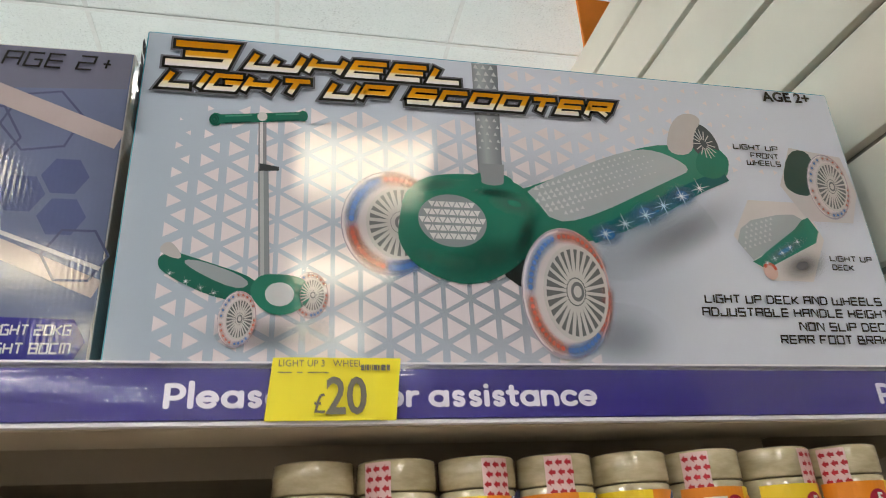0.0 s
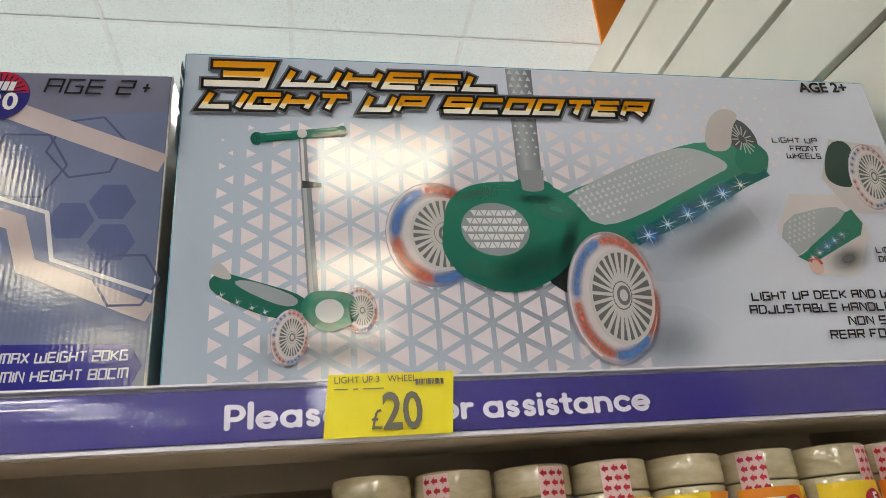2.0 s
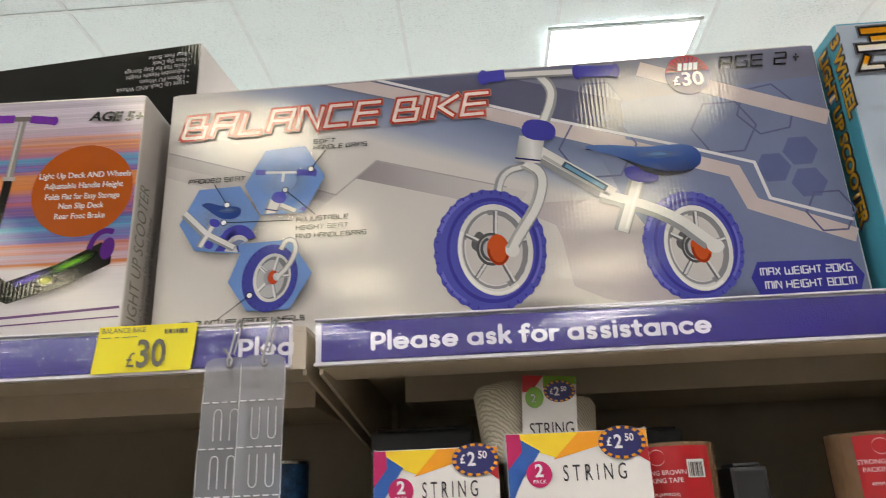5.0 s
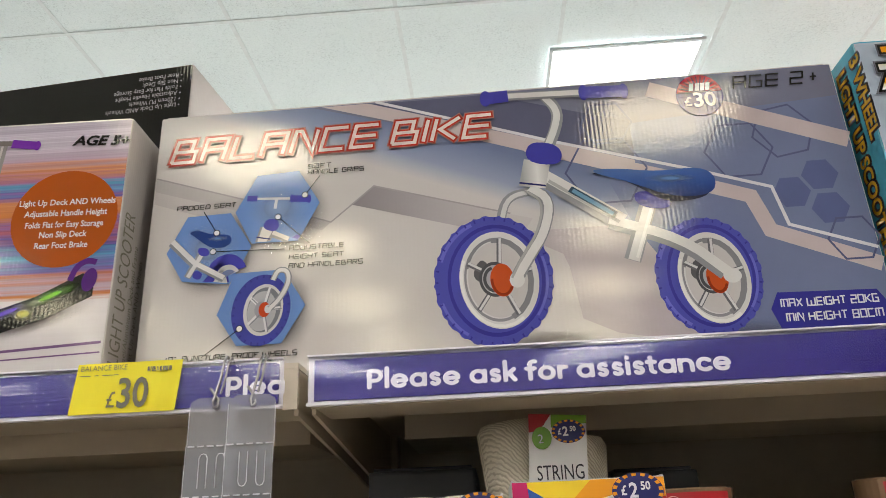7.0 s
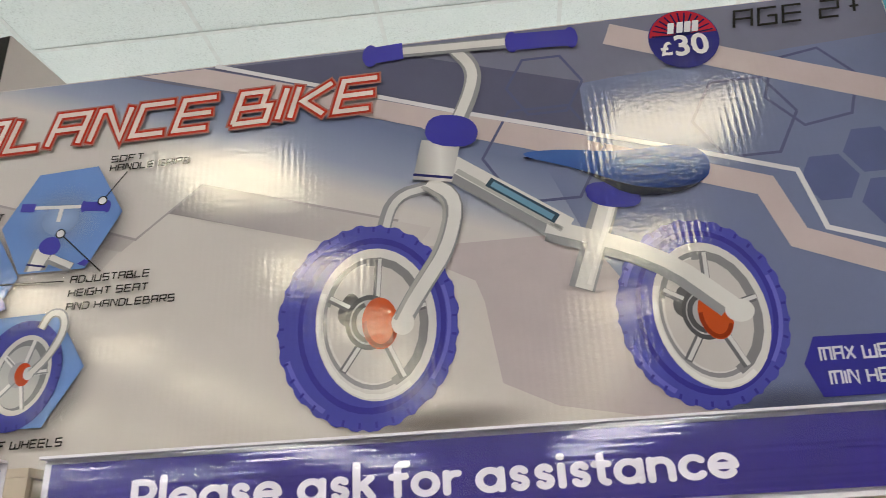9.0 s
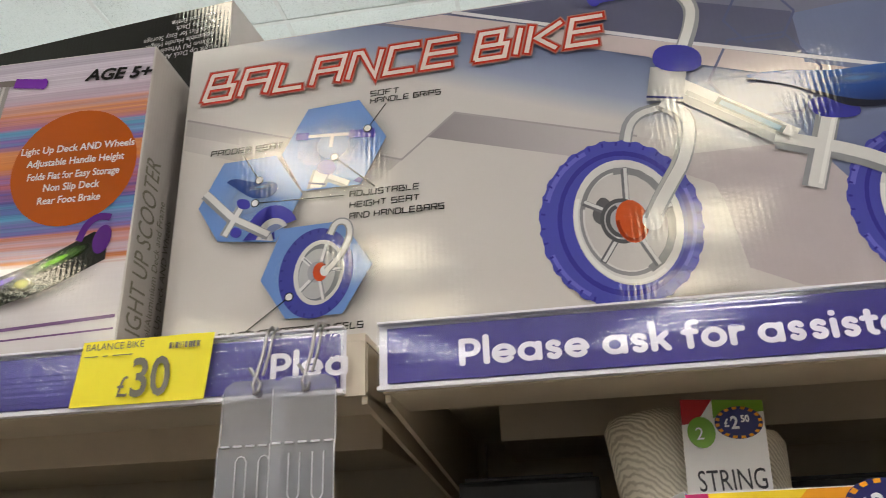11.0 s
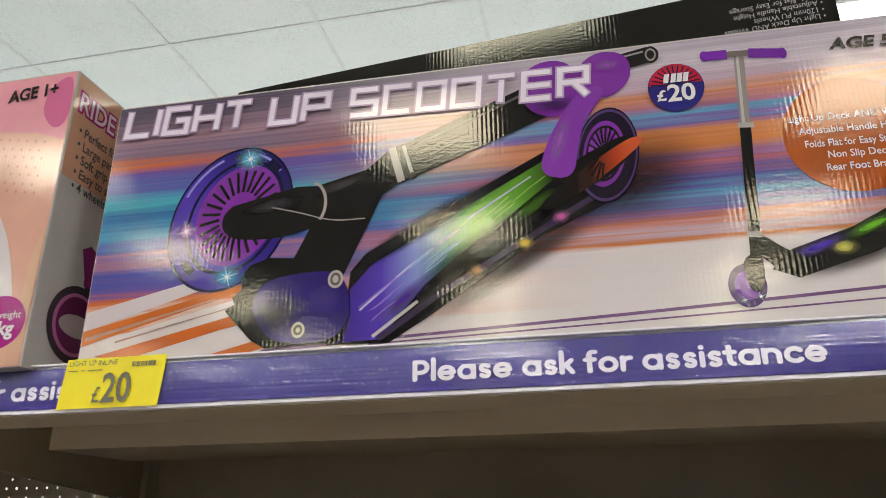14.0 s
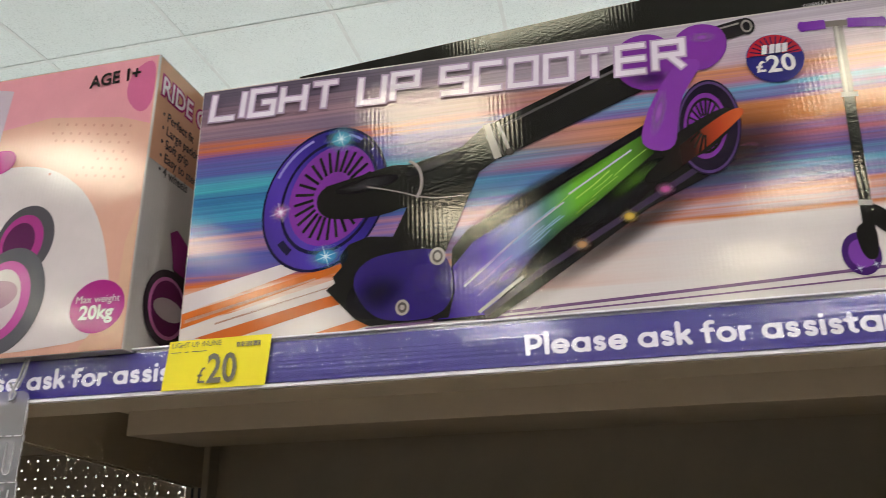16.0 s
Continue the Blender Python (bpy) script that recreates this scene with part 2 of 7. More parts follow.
def build_ceiling():
    bm = bmesh.new()
    g = 0.0015
    for i in range(-15, 15):
        for j in range(-24, 13):
            x, y = GX + 0.6 * i, GY + 0.6 * j
            if -9 < x < 8.4 and -13 < y < 8.4:
                add_box(bm, x + g, x + 0.6 - g, y + g, y + 0.6 - g, CEIL + 0.002, CEIL + 0.03)
    add_box(bm, -9, 9, -13, 9, CEIL + 0.03, CEIL + 0.2)
    structure("ceiling", bm, TILE, "white mineral-fibre suspended ceiling tiles", "ceiling")
    bm = bmesh.new()
    for i in range(-14, 15):
        x = GX + 0.6 * i
        add_box(bm, x - 0.0075, x + 0.0075, -13, 9, CEIL - 0.0005, CEIL + 0.0015)
    for j in range(-24, 13):
        y = GY + 0.6 * j
        add_box(bm, -9, 9, y - 0.0075, y + 0.0075, CEIL - 0.0012, CEIL + 0.0014)
    structure("trim", bm, GRID, "white metal ceiling grid", "ceiling grid")


build_ceiling()
LAMP_GLOW = glow("luminaire_diffuser", (1.0, 0.905, 0.88), LAMP)


def luminaire(drop, rise):
    """A square luminaire: a frame that hangs drop below the ceiling and a diffuser set back in it by rise."""
    e = thing("ceiling_light", "square white ceiling luminaire, switched on, some added out of view", "ceiling light", (0, 0, CEIL), "ceiling luminaires")
    for x0, x1, y0, y1 in ((-0.3, 0.3, -0.3, -0.285), (-0.3, 0.3, 0.285, 0.3), (-0.3, -0.285, -0.285, 0.285), (0.285, 0.3, -0.285, 0.285)):
        part("frame", box_bm(x0, x1, y0, y1, CEIL - drop, CEIL - 0.005), GRID, e)
    part("diffuser", box_bm(-0.285, 0.285, -0.285, 0.285, CEIL - drop + rise, CEIL - drop + rise + 0.004), LAMP_GLOW, e)
    return e


# the second set's deep frames are made up to cut low-angle light
for places, drop, rise in ((LAMPS_AND_FILL, 0.016, 0.006), (DEEP_AND_FILL, 0.105, 0.090)):
    first = luminaire(drop, rise)
    for x, y in places[1:]:
        copy_thing(first, Matrix.Translation((x, y, CEIL)))
    first.matrix_basis = Matrix.Translation((places[0][0], places[0][1], CEIL))

# slatted end panel
END_X = 0.46


def end_panel():
    e = thing("slatwall_panel", "tall cream slatted end panel beside the shelving", "slatwall", (END_X, 0.3, 0), kind="structure")
    z = 2.384
    part("backing", box_bm(END_X + 0.012, END_X + 0.02, -0.35, 1.2, 0.0, 2.45), GROOVE, e)
    part("slat", box_bm(END_X, END_X + 0.0119, -0.35, 1.2, z + 0.004, 2.456, bevel=0.002), CREAM_PANEL, e)
    while z > 0.3:
        part("slat", box_bm(END_X, END_X + 0.0119, -0.35, 1.2, z - 0.1015, z - 0.005, bevel=0.002), CREAM_PANEL, e)
        z -= 0.1065
    return e


end_panel()


# ---- shelving ----
def shelf_bay(x0, x1, lower, back=2.032):
    """A bay of steel shelving: top shelf with folded edge and stiffening channel, back panel, brackets."""
    e = thing("shelving_bay", "cream painted steel shelving bay, two visible shelves, unseen light blockers below", "shelving", (x0, 0.4, 0), "shelving bays", "structure")
    w = 0.002
    part("shelf", box_bm(x0 + w, x1 - w, 0.003, 0.45, SHELF - 0.004, SHELF), CREAM, e)
    part("front_edge", box_bm(x0 + w, x1 - w, 0.003, 0.006, SHELF - 0.034, SHELF - 0.0041), CREAM, e)
    part("edge_return", box_bm(x0 + w, x1 - w, 0.0061, 0.060, SHELF - 0.034, SHELF - 0.0315), CREAM, e)
    part("channel", box_bm(x0 + 0.048, x1 - 0.038, 0.195, 0.335, SHELF - 0.0368, SHELF - 0.0041, bevel=0.002), CREAM, e)
    part("back_panel", box_bm(x0 + w, x1 - w, 0.452, 0.462, 0.1, back), CREAM, e)
    part("shelf", box_bm(x0 + w, x1 - w, lower, 0.45, LOWER - 0.03, LOWER), CREAM, e)
    # unseen dark shelves, added to keep floor bounce off the undersides above
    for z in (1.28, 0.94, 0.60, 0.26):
        part("shelf", box_bm(x0 + w, x1 - w, -0.24, 0.45, z - 0.035, z, bevel=0.002), BOUNCE_BLOCK, e)
    for x in (x0 + w, x1 - w - 0.003):
        bm = bmesh.new()
        a = [bm.verts.new((x, y, z)) for y, z in ((0.0075, SHELF - 0.005), (0.45, SHELF - 0.005), (0.45, SHELF - 0.082), (0.0075, SHELF - 0.038))]
        b = [bm.verts.new((v.co.x + 0.003, v.co.y, v.co.z)) for v in a]
        bm.faces.new(a)
        bm.faces.new(b[::-1])
        for i in range(4):
            bm.faces.new((a[i], b[i], b[(i + 1) % 4], a[(i + 1) % 4]))
        part("bracket", bm, CREAM, e)
    return e


WORDS = "Please ask for assistance"
shelf_bay(-1.592, -0.592, 0.05)
shelf_bay(-0.586, 0.457, -0.06)
shelf_bay(-2.60, -1.595, 0.05, 1.2)


def arc_pts(cx, cz, r, a0, a1, n=16):
    return [(cx + r * math.cos(radians(a0 + (a1 - a0) * i / n)), cz + r * math.sin(radians(a0 + (a1 - a0) * i / n))) for i in range(n + 1)]


# round-ended sans letters, x-height 1: the pen's lines and the width of each letter
STEM = [(0.135, 0.865), (0.135, 0.135)]
TALL = [(0.135, 1.40), (0.135, 0.135)]
ROUND_LETTERS = {
    "P": ([[(0.135, 1.26), (0.135, 0.135)], [(0.135, 1.26), (0.44, 1.26)] + arc_pts(0.46, 0.92, 0.34, 84, -84) + [(0.44, 0.58), (0.2, 0.58)]], 0.93),
    "l": ([TALL], 0.27), "i": ([STEM, [(0.135, 1.215), (0.135, 1.235)]], 0.27),
    "e": ([[(0.2, 0.50), (0.85, 0.50)], arc_pts(0.5, 0.5, 0.365, 0, 318, 26)], 0.99),
    "a": ([arc_pts(0.5, 0.5, 0.365, 20, 340, 26), [(0.865, 0.865), (0.865, 0.135)]], 1.0),
    "s": ([arc_pts(0.39, 0.675, 0.19, 30, 200, 9) + [(0.27, 0.545), (0.40, 0.50), (0.53, 0.455)] + arc_pts(0.39, 0.325, 0.19, 20, -150, 9)], 0.74),
    "k": ([TALL, [(0.62, 0.865), (0.2, 0.47)], [(0.36, 0.58), (0.66, 0.135)]], 0.76),
    "f": ([[(0.56, 1.31)] + arc_pts(0.46, 1.11, 0.21, 80, 180, 8) + [(0.25, 0.135)], [(0.06, 0.84), (0.50, 0.84)]], 0.60),
    "o": ([arc_pts(0.5, 0.5, 0.365, 0, 345, 28), arc_pts(0.5, 0.5, 0.365, 340, 365, 3)], 1.0),
    "r": ([STEM, arc_pts(0.47, 0.5, 0.335, 175, 82, 8)], 0.56),
    "t": ([[(0.25, 1.16), (0.25, 0.36)] + arc_pts(0.45, 0.34, 0.20, 180, 262, 6), [(0.06, 0.84), (0.48, 0.84)]], 0.56),
    "n": ([STEM, arc_pts(0.45, 0.52, 0.335, 180, 0, 14) + [(0.785, 0.135)]], 0.92),
    "c": ([arc_pts(0.5, 0.5, 0.365, 46, 314, 22)], 0.86)}


def phrase_width(text):
    return sum((0.36 if c == " " else ROUND_LETTERS[c][1]) + 0.08 for c in text) - 0.08


def round_words(text, x, y, z, unit, mat, parent):
    """Bold lettering with round pen ends, its left edge at x and its base line at z."""
    bm, layer, at = bmesh.new(), 0, 0.0
    for c in text:
        lines, width = ([], 0.36) if c == " " else ROUND_LETTERS[c]
        for line in lines:
            P = [Vector(p) for p in line]
            left, right = [], []
            for i, p in enumerate(P):
                d = (P[min(i + 1, len(P) - 1)] - P[max(i - 1, 0)]).normalized()
                n = Vector((-d.y, d.x)) * 0.135
                left.append(p + n)
                right.append(p - n)
            d0, d1 = (P[1] - P[0]).normalized(), (P[-1] - P[-2]).normalized()
            cap = lambda p, d: [p + 0.135 * (Vector((-d.y, d.x)) * math.cos(k * math.pi / 8) + d * math.sin(k * math.pi / 8)) for k in range(1, 8)]
            put = lambda p: (x + (at + p.x) * unit, y - 0.00002 * (layer % 3), z + p.y * unit * 0.825)
            L, R = [bm.verts.new(put(p)) for p in left], [bm.verts.new(put(p)) for p in right]
            for i in range(len(L) - 1):
                bm.faces.new((L[i], R[i], R[i + 1], L[i + 1]))
            bm.faces.new([L[-1]] + [bm.verts.new(put(p)) for p in cap(P[-1], d1)] + [R[-1]])
            bm.faces.new([R[0]] + [bm.verts.new(put(p)) for p in cap(P[0], -d0)] + [L[0]])
            layer += 1
        at += width + 0.08
    for f in bm.faces:
        f.normal_update()
        if f.normal.y > 0:
            f.normal_flip()
    return part("lettering", bm, mat, parent)


LETTER = 0.2585 / phrase_width(WORDS)


def ticket_strip(x0, x1, texts, ribs, low=1.7195, high=1.7550):
    """Purple printed strip in a clear holder along a shelf edge; ribs: height of the holder's drawn ridges."""
    e = thing("ticket_strip", "purple printed strip in a clear plastic holder along the shelf edge", "ticket strip", ((x0 + x1) / 2, 0, low), "ticket strips")
    part("strip", box_bm(x0 + 0.005, x1 - 0.003, -0.0005, 0.0025, low + 0.003, high - 0.003), PURPLE, e)
    part("holder_back", box_bm(x0, x1, 0.0026, 0.0029, low, high), WHITE_INK, e)
    bm, n = bmesh.new(), 72
    bow = lambda k: (-0.0026 - 0.0015 * (1 - (2 * k / n - 1) ** 2) + ribs * math.sin(k * 0.83) * math.sin(k * 0.19 + 0.4), low + 0.0005 + (high - low - 0.0005) * k / n)
    sheet = [[bm.verts.new((x, bow(k)[0] + lift, bow(k)[1])) for x in (x0, x1)] for lift in (0.0, 0.0004) for k in range(n + 1)]
    for k in range(n):
        a, c, p, q = sheet[k], sheet[k + 1], sheet[n + 1 + k], sheet[n + 2 + k]
        bm.faces.new((a[0], a[1], c[1], c[0]))
        bm.faces.new((p[0], q[0], q[1], p[1]))
    cover = part("cover", bm, CLEAR, e, "clear glossy ribbed cover", smooth=True)
    cover.visible_shadow = False
    part("lip", box_bm(x0, x1, -0.0034, 0.0024, low - 0.0008, low + 0.0012), WHITE_INK, e, "pale bottom lip")
    part("lip", box_bm(x0, x1, -0.0030, 0.0024, high - 0.0006, high + 0.0006), WHITE_INK, e, "pale top lip")
    for x, t in texts:
        round_words(t, x, -0.0008, 1.7287, LETTER, WHITE_INK, e)
    return e


ticket_strip(-0.586, 0.457, [(-0.5425, WORDS), (-0.0895, WORDS), (0.377, "Pleas")], 0.00004)
ticket_strip(-1.592, -0.6045, [(-1.497 - LETTER * (phrase_width("Please ") + 0.08), WORDS), (-1.106, WORDS), (-0.646, "Plea")], 0.00010)
ticket_strip(-2.6, -1.594, [(-2.4, WORDS), (-1.95, WORDS)], 0.00010)


# ---- printed cartons ----
S_L, S_R, S_Y, S_T = -0.129, 0.431, 0.015, 2.004
B_L, B_R, B_Y, B_T = -0.737, -0.139, 0.036, 1.997
L_L, L_R, L_Y, L_T = -1.373, -0.752, 0.010, 1.981
R_L, R_R, R_Y, R_T = -1.76, -1.406, -0.014, 2.015
BASE = 1.75


def soften(pts, times=2):
    """Rounds the corners of a closed outline by cutting them."""
    for _ in range(times):
        out = []
        for i, (x, z) in enumerate(pts):
            u, w = pts[(i + 1) % len(pts)]
            out += [(0.75 * x + 0.25 * u, 0.75 * z + 0.25 * w), (0.25 * x + 0.75 * u, 0.25 * z + 0.75 * w)]
        pts = out
    return pts


def ease(pts, times=2):
    """Rounds an open line the same way."""
    for _ in range(times):
        out = [pts[0]]
        for (x, z), (u, w) in zip(pts, pts[1:]):
            out += [(0.75 * x + 0.25 * u, 0.75 * z + 0.25 * w), (0.25 * x + 0.75 * u, 0.25 * z + 0.75 * w)]
        pts = out + [pts[-1]]
    return pts


STROKES = {
    "A": "00 06 46 40|03 43", "B": "00 06 36 33 03|33 43 40 00", "C": "46 06 00 40", "D": "00 06 36 45 41 30 00", "E": "46 06 00 40|03 43",
    "F": "46 06 00|03 33", "G": "46 06 00 40 43 23", "H": "06 00|46 40|03 43", "I": "06 00", "J": "46 40 00 02", "K": "06 00|46 13 40", "L": "06 00 40", "M": "00 06 26 20|26 56 50",
    "N": "00 06 16 40 46", "O": "00 06 46 40 00", "P": "00 06 46 43 03", "R": "00 06 46 43 03|23 40", "S": "46 06 03 43 40 00", "T": "06 46|26 20",
    "U": "06 00 40 46", "V": "06 02 20 42 46", "W": "06 00 30 34|30 60 66", "X": "00 46|06 40", "Y": "06 03 43|46 40 00",
    "0": "00 06 46 40 00", "1": "16 10", "2": "06 46 43 03 00 40", "3": "06 46 40 00|13 43", "8": "00 06 46 40 00|03 43", "+": "23 25|23 21|13 33",
    "-": "13 33", "\"": "06 05|16 15"}


def glyph_width(ch):
    return {"I": 0.0, "W": 6.0, "M": 5.0, " ": 1.2, "1": 2.0}.get(ch, 4.0)


class Face:
    """A printed face that looks to -y: u and v in millimetres from its left edge and from the shelf; higher layers lie further out."""

    def __init__(self, parent, left, y, depth):
        self.parent, self.left, self.y, self.depth = parent, left, y, depth

    def at(self, pts):
        return [(self.left + u / 1000, BASE + v / 1000) for u, v in pts]

    def ink(self, color, rough=0.035):
        return ink(color, self.depth, rough)

    def draw(self, name, mat, layer, shapes, label=""):
        """One part for each shape; past a dozen small ones they stay joined."""
        if isinstance(mat, tuple):
            mat = self.ink(mat)
        bm, made = bmesh.new(), None
        for k, s in enumerate(shapes):
            y = self.y - 0.00022 * layer - 0.00001 * (k % 16)
            kind = s[0]
            level = kind == "oval" and len(s) > 5 and s[5] and mat in FADES.values()     # soft patches turn as objects
            if kind == "poly":
                prism(bm, self.at(s[1]), y)
            elif kind == "soft":
                prism(bm, self.at(soften(s[1])), y)
            elif kind == "oval":
                prism(bm, self.at(ellipse_pts(*(s[1:5] if level else s[1:]))), y)
            elif kind == "ring":            # centre, radii, turn, share of the hole
                _, cx, cz, rx, rz, turn, hole = s
                ring(bm, y, self.at(ellipse_pts(cx, cz, rx, rz, turn)), self.at(ellipse_pts(cx, cz, rx * hole, rz * hole, turn)))
            elif kind == "line":
                stroke(bm, y, self.at(s[1]), s[2] / 1000)
            elif kind == "curve":
                stroke(bm, y, self.at(ease(s[1])), s[2] / 1000)
            if len(shapes) <= 12:
                made = part(name, bm, mat, self.parent, label)
                if level:
                    c = Vector((self.left + s[1] / 1000, y, BASE + s[2] / 1000))
                    made.matrix_basis = Matrix.Translation(c) @ Matrix.Rotation(radians(-s[5]), 4, "Y") @ Matrix.Translation(-c)
                bm = bmesh.new()
        if len(shapes) > 12:
            made = part(name, bm, mat, self.parent, label)
            made["kind"] = "stuff"
        return made

    def arc(self, cx, cz, rx, rz, turn, a0, a1, width):
        return ("line", ellipse_pts(cx, cz, rx, rz, turn, 10, a0, a1), width)

    def spokes(self, cx, cz, rx, rz, turn, n, k0, k1, width, phase=0.0):
        out = []
        for i in range(n):
            a = phase + 360 * i / n
            p, q = ellipse_pts(cx, cz, rx * k0, rz * k0, turn, 2, a, a + 2)[0], ellipse_pts(cx, cz, rx * k1, rz * k1, turn, 2, a, a + 2)[0]
            out.append(("line", [p, q], width))
        return out

    def title(self, name, text, u0, v0, u1, height, pen, mat, layer, shear=0.25, slope=0.0, grow=0.0):
        """Square techno lettering between u0 and u1."""
        total = sum(glyph_width(c) + 1.5 for c in text) - 1.5
        k = (u1 - u0) / total
        bm = bmesh.new()
        x, order = 0.0, 0
        if isinstance(mat, tuple):
            mat = self.ink(mat)
        for c in text:
            for line in STROKES.get(c, "").split("|"):
                pts = [(int(p[0]), int(p[1])) for p in line.split()]
                if len(pts) < 2:
                    continue
                closed = pts[0] == pts[-1]
                q = []
                for gx, gz in (pts[:-1] if closed else pts):
                    z = gz / 6 * (height - pen) + pen / 2
                    uu = u0 + (x + gx) * k + z * shear
                    q.append([uu, v0 + z + (uu - u0) * slope])
                if not closed:
                    for i, j in ((0, 1), (-1, -2)):
                        d = Vector(q[i]) - Vector(q[j])
                        d.normalize()
                        q[i] = [q[i][0] + d.x * (grow / 2), q[i][1] + d.y * (grow / 2)]
                order += 1
                stroke(bm, self.y - 0.00022 * layer - 0.00001 * (order % 16), self.at(q), (pen + grow) / 1000, closed)
            if height > 10 and c != " ":
                part(name, bm, mat, self.parent)
                bm = bmesh.new()
            x += glyph_width(c) + 1.5
        if height > 10:
            bm.free()
            return None
        return part(name, bm, mat, self.parent)

    def text(self, s, u, v, size, mat, layer=9, align="LEFT", stretch=1.0, bold=0.0, slant=0.0, turn=0.0, name="lettering"):
        if isinstance(mat, tuple):
            mat = self.ink(mat)
        return words(s, size / 1000, mat, name, upright(self.left + u / 1000, self.y - 0.00022 * layer, BASE + v / 1000, turn), self.parent, align, stretch, bold / 1000, slant)

    def stars(self, name, centres, size, mat, layer, points=8):
        bm = bmesh.new()
        y = self.y - 0.00022 * layer
        for k, (cu, cv) in enumerate(centres):
            pts = []
            for i in range(points * 2):
                a = math.pi * i / points + 0.3
                r = size * ((1.0 if i % 4 == 0 else 0.6) if i % 2 == 0 else 0.10)
                pts.append((cu + r * math.cos(a), cv + r * math.sin(a)))
            prism(bm, self.at(pts), y)
            part(name, bm, self.ink(mat), self.parent)
            bm = bmesh.new()
        bm.free()


FADES = {}


def fade(name, color, depth, alpha=0.7, sharp=1.0):
    """A soft-edged printed tone, densest at the middle of its patch."""
    key = (color, depth, alpha, sharp)
    if key in FADES:
        return FADES[key]
    m, nodes, links, bsdf = material(name)
    bsdf.inputs["Base Color"].default_value = (*tone(color), 1)
    bsdf.inputs["Roughness"].default_value = 0.035
    tc, vm, ln, mr = nodes.new("ShaderNodeTexCoord"), nodes.new("ShaderNodeVectorMath"), nodes.new("ShaderNodeVectorMath"), nodes.new("ShaderNodeMapRange")
    vm.operation, ln.operation = "SUBTRACT", "LENGTH"
    vm.inputs[1].default_value = (0.5, 0.5, 0.5)
    sc = nodes.new("ShaderNodeVectorMath")
    sc.operation = "MULTIPLY"
    sc.inputs[1].default_value = (1, 0, 1)
    links.new(tc.outputs["Generated"], vm.inputs[0])
    links.new(vm.outputs[0], sc.inputs[0])
    links.new(sc.outputs[0], ln.inputs[0])
    mr.interpolation_type = "SMOOTHSTEP"
    mr.inputs["From Min"].default_value, mr.inputs["From Max"].default_value = 0.5 * (1 - sharp), 0.5
    mr.inputs["To Min"].default_value, mr.inputs["To Max"].default_value = alpha, 0.0
    links.new(ln.outputs["Value"], mr.inputs["Value"])
    links.new(mr.outputs[0], bsdf.inputs["Alpha"])
    gloss(bsdf)
    flutes(nodes, links, bsdf, depth)
    FADES[key] = m
    return m


def carton(name, label, x0, x1, y0, depth, top, mat, sides):
    """A closed corrugated carton: body, printed front, tucked top flap and worn edges."""
    e = thing(name, label, "toy box", ((x0 + x1) / 2, y0 + depth / 2, SHELF), "boxed toys")
    part("carton", box_bm(x0, x1, y0 + 0.0003, y0 + depth, SHELF + 0.0005, top, bevel=0.0018), sides, e)
    part("front_print", box_bm(x0 + 0.0012, x1 - 0.0012, y0, y0 + 0.00025, SHELF + 0.001, top - 0.0012), mat, e)
    part("top_flap", box_bm(x0 + 0.004, x1 - 0.004, y0 + 0.003, y0 + depth - 0.004, top + 0.0002, top + 0.0022, bevel=0.0008), sides, e)
    return e


def badge(f, cu, cv, r, price):
    """Round price flash: red sunburst over a blue half."""
    owner = f.parent
    f.parent = f.draw("price_flash", (48, 46, 128), 5, [("oval", cu, cv, r, r * 1.02)], "round red and blue price flash")
    f.draw("sunburst", (190, 40, 60), 6, [("poly", ellipse_pts(cu, cv, r * 0.97, r, 0, 20, 8, 172))])
    rays = [("line", [(cu, cv + r * 0.1), ellipse_pts(cu, cv, r * 0.9, r * 0.93, 0, 2, a, a + 2)[0]], r * 0.05) for a in range(14, 172, 13)]
    f.draw("ray", (30, 30, 80), 7, rays)
    bar = lambda u: ("poly", [(cu + r * (u - 0.10), cv + r * 0.20), (cu + r * (u + 0.08), cv + r * 0.20), (cu + r * (u + 0.16), cv + r * 0.58), (cu + r * (u - 0.02), cv + r * 0.58)])
    f.draw("mark", (235, 232, 238), 8, [bar(-0.34), bar(-0.08), bar(0.14), bar(0.36)])
    f.text("£", cu - r * 0.72, cv - r * 0.52, r * 0.62, (240, 238, 240), 8, bold=0.4)
    f.text(price, cu - r * 0.34, cv - r * 0.58, r * 0.98, (240, 238, 240), 8, stretch=1.02, bold=0.5)
    f.parent = owner


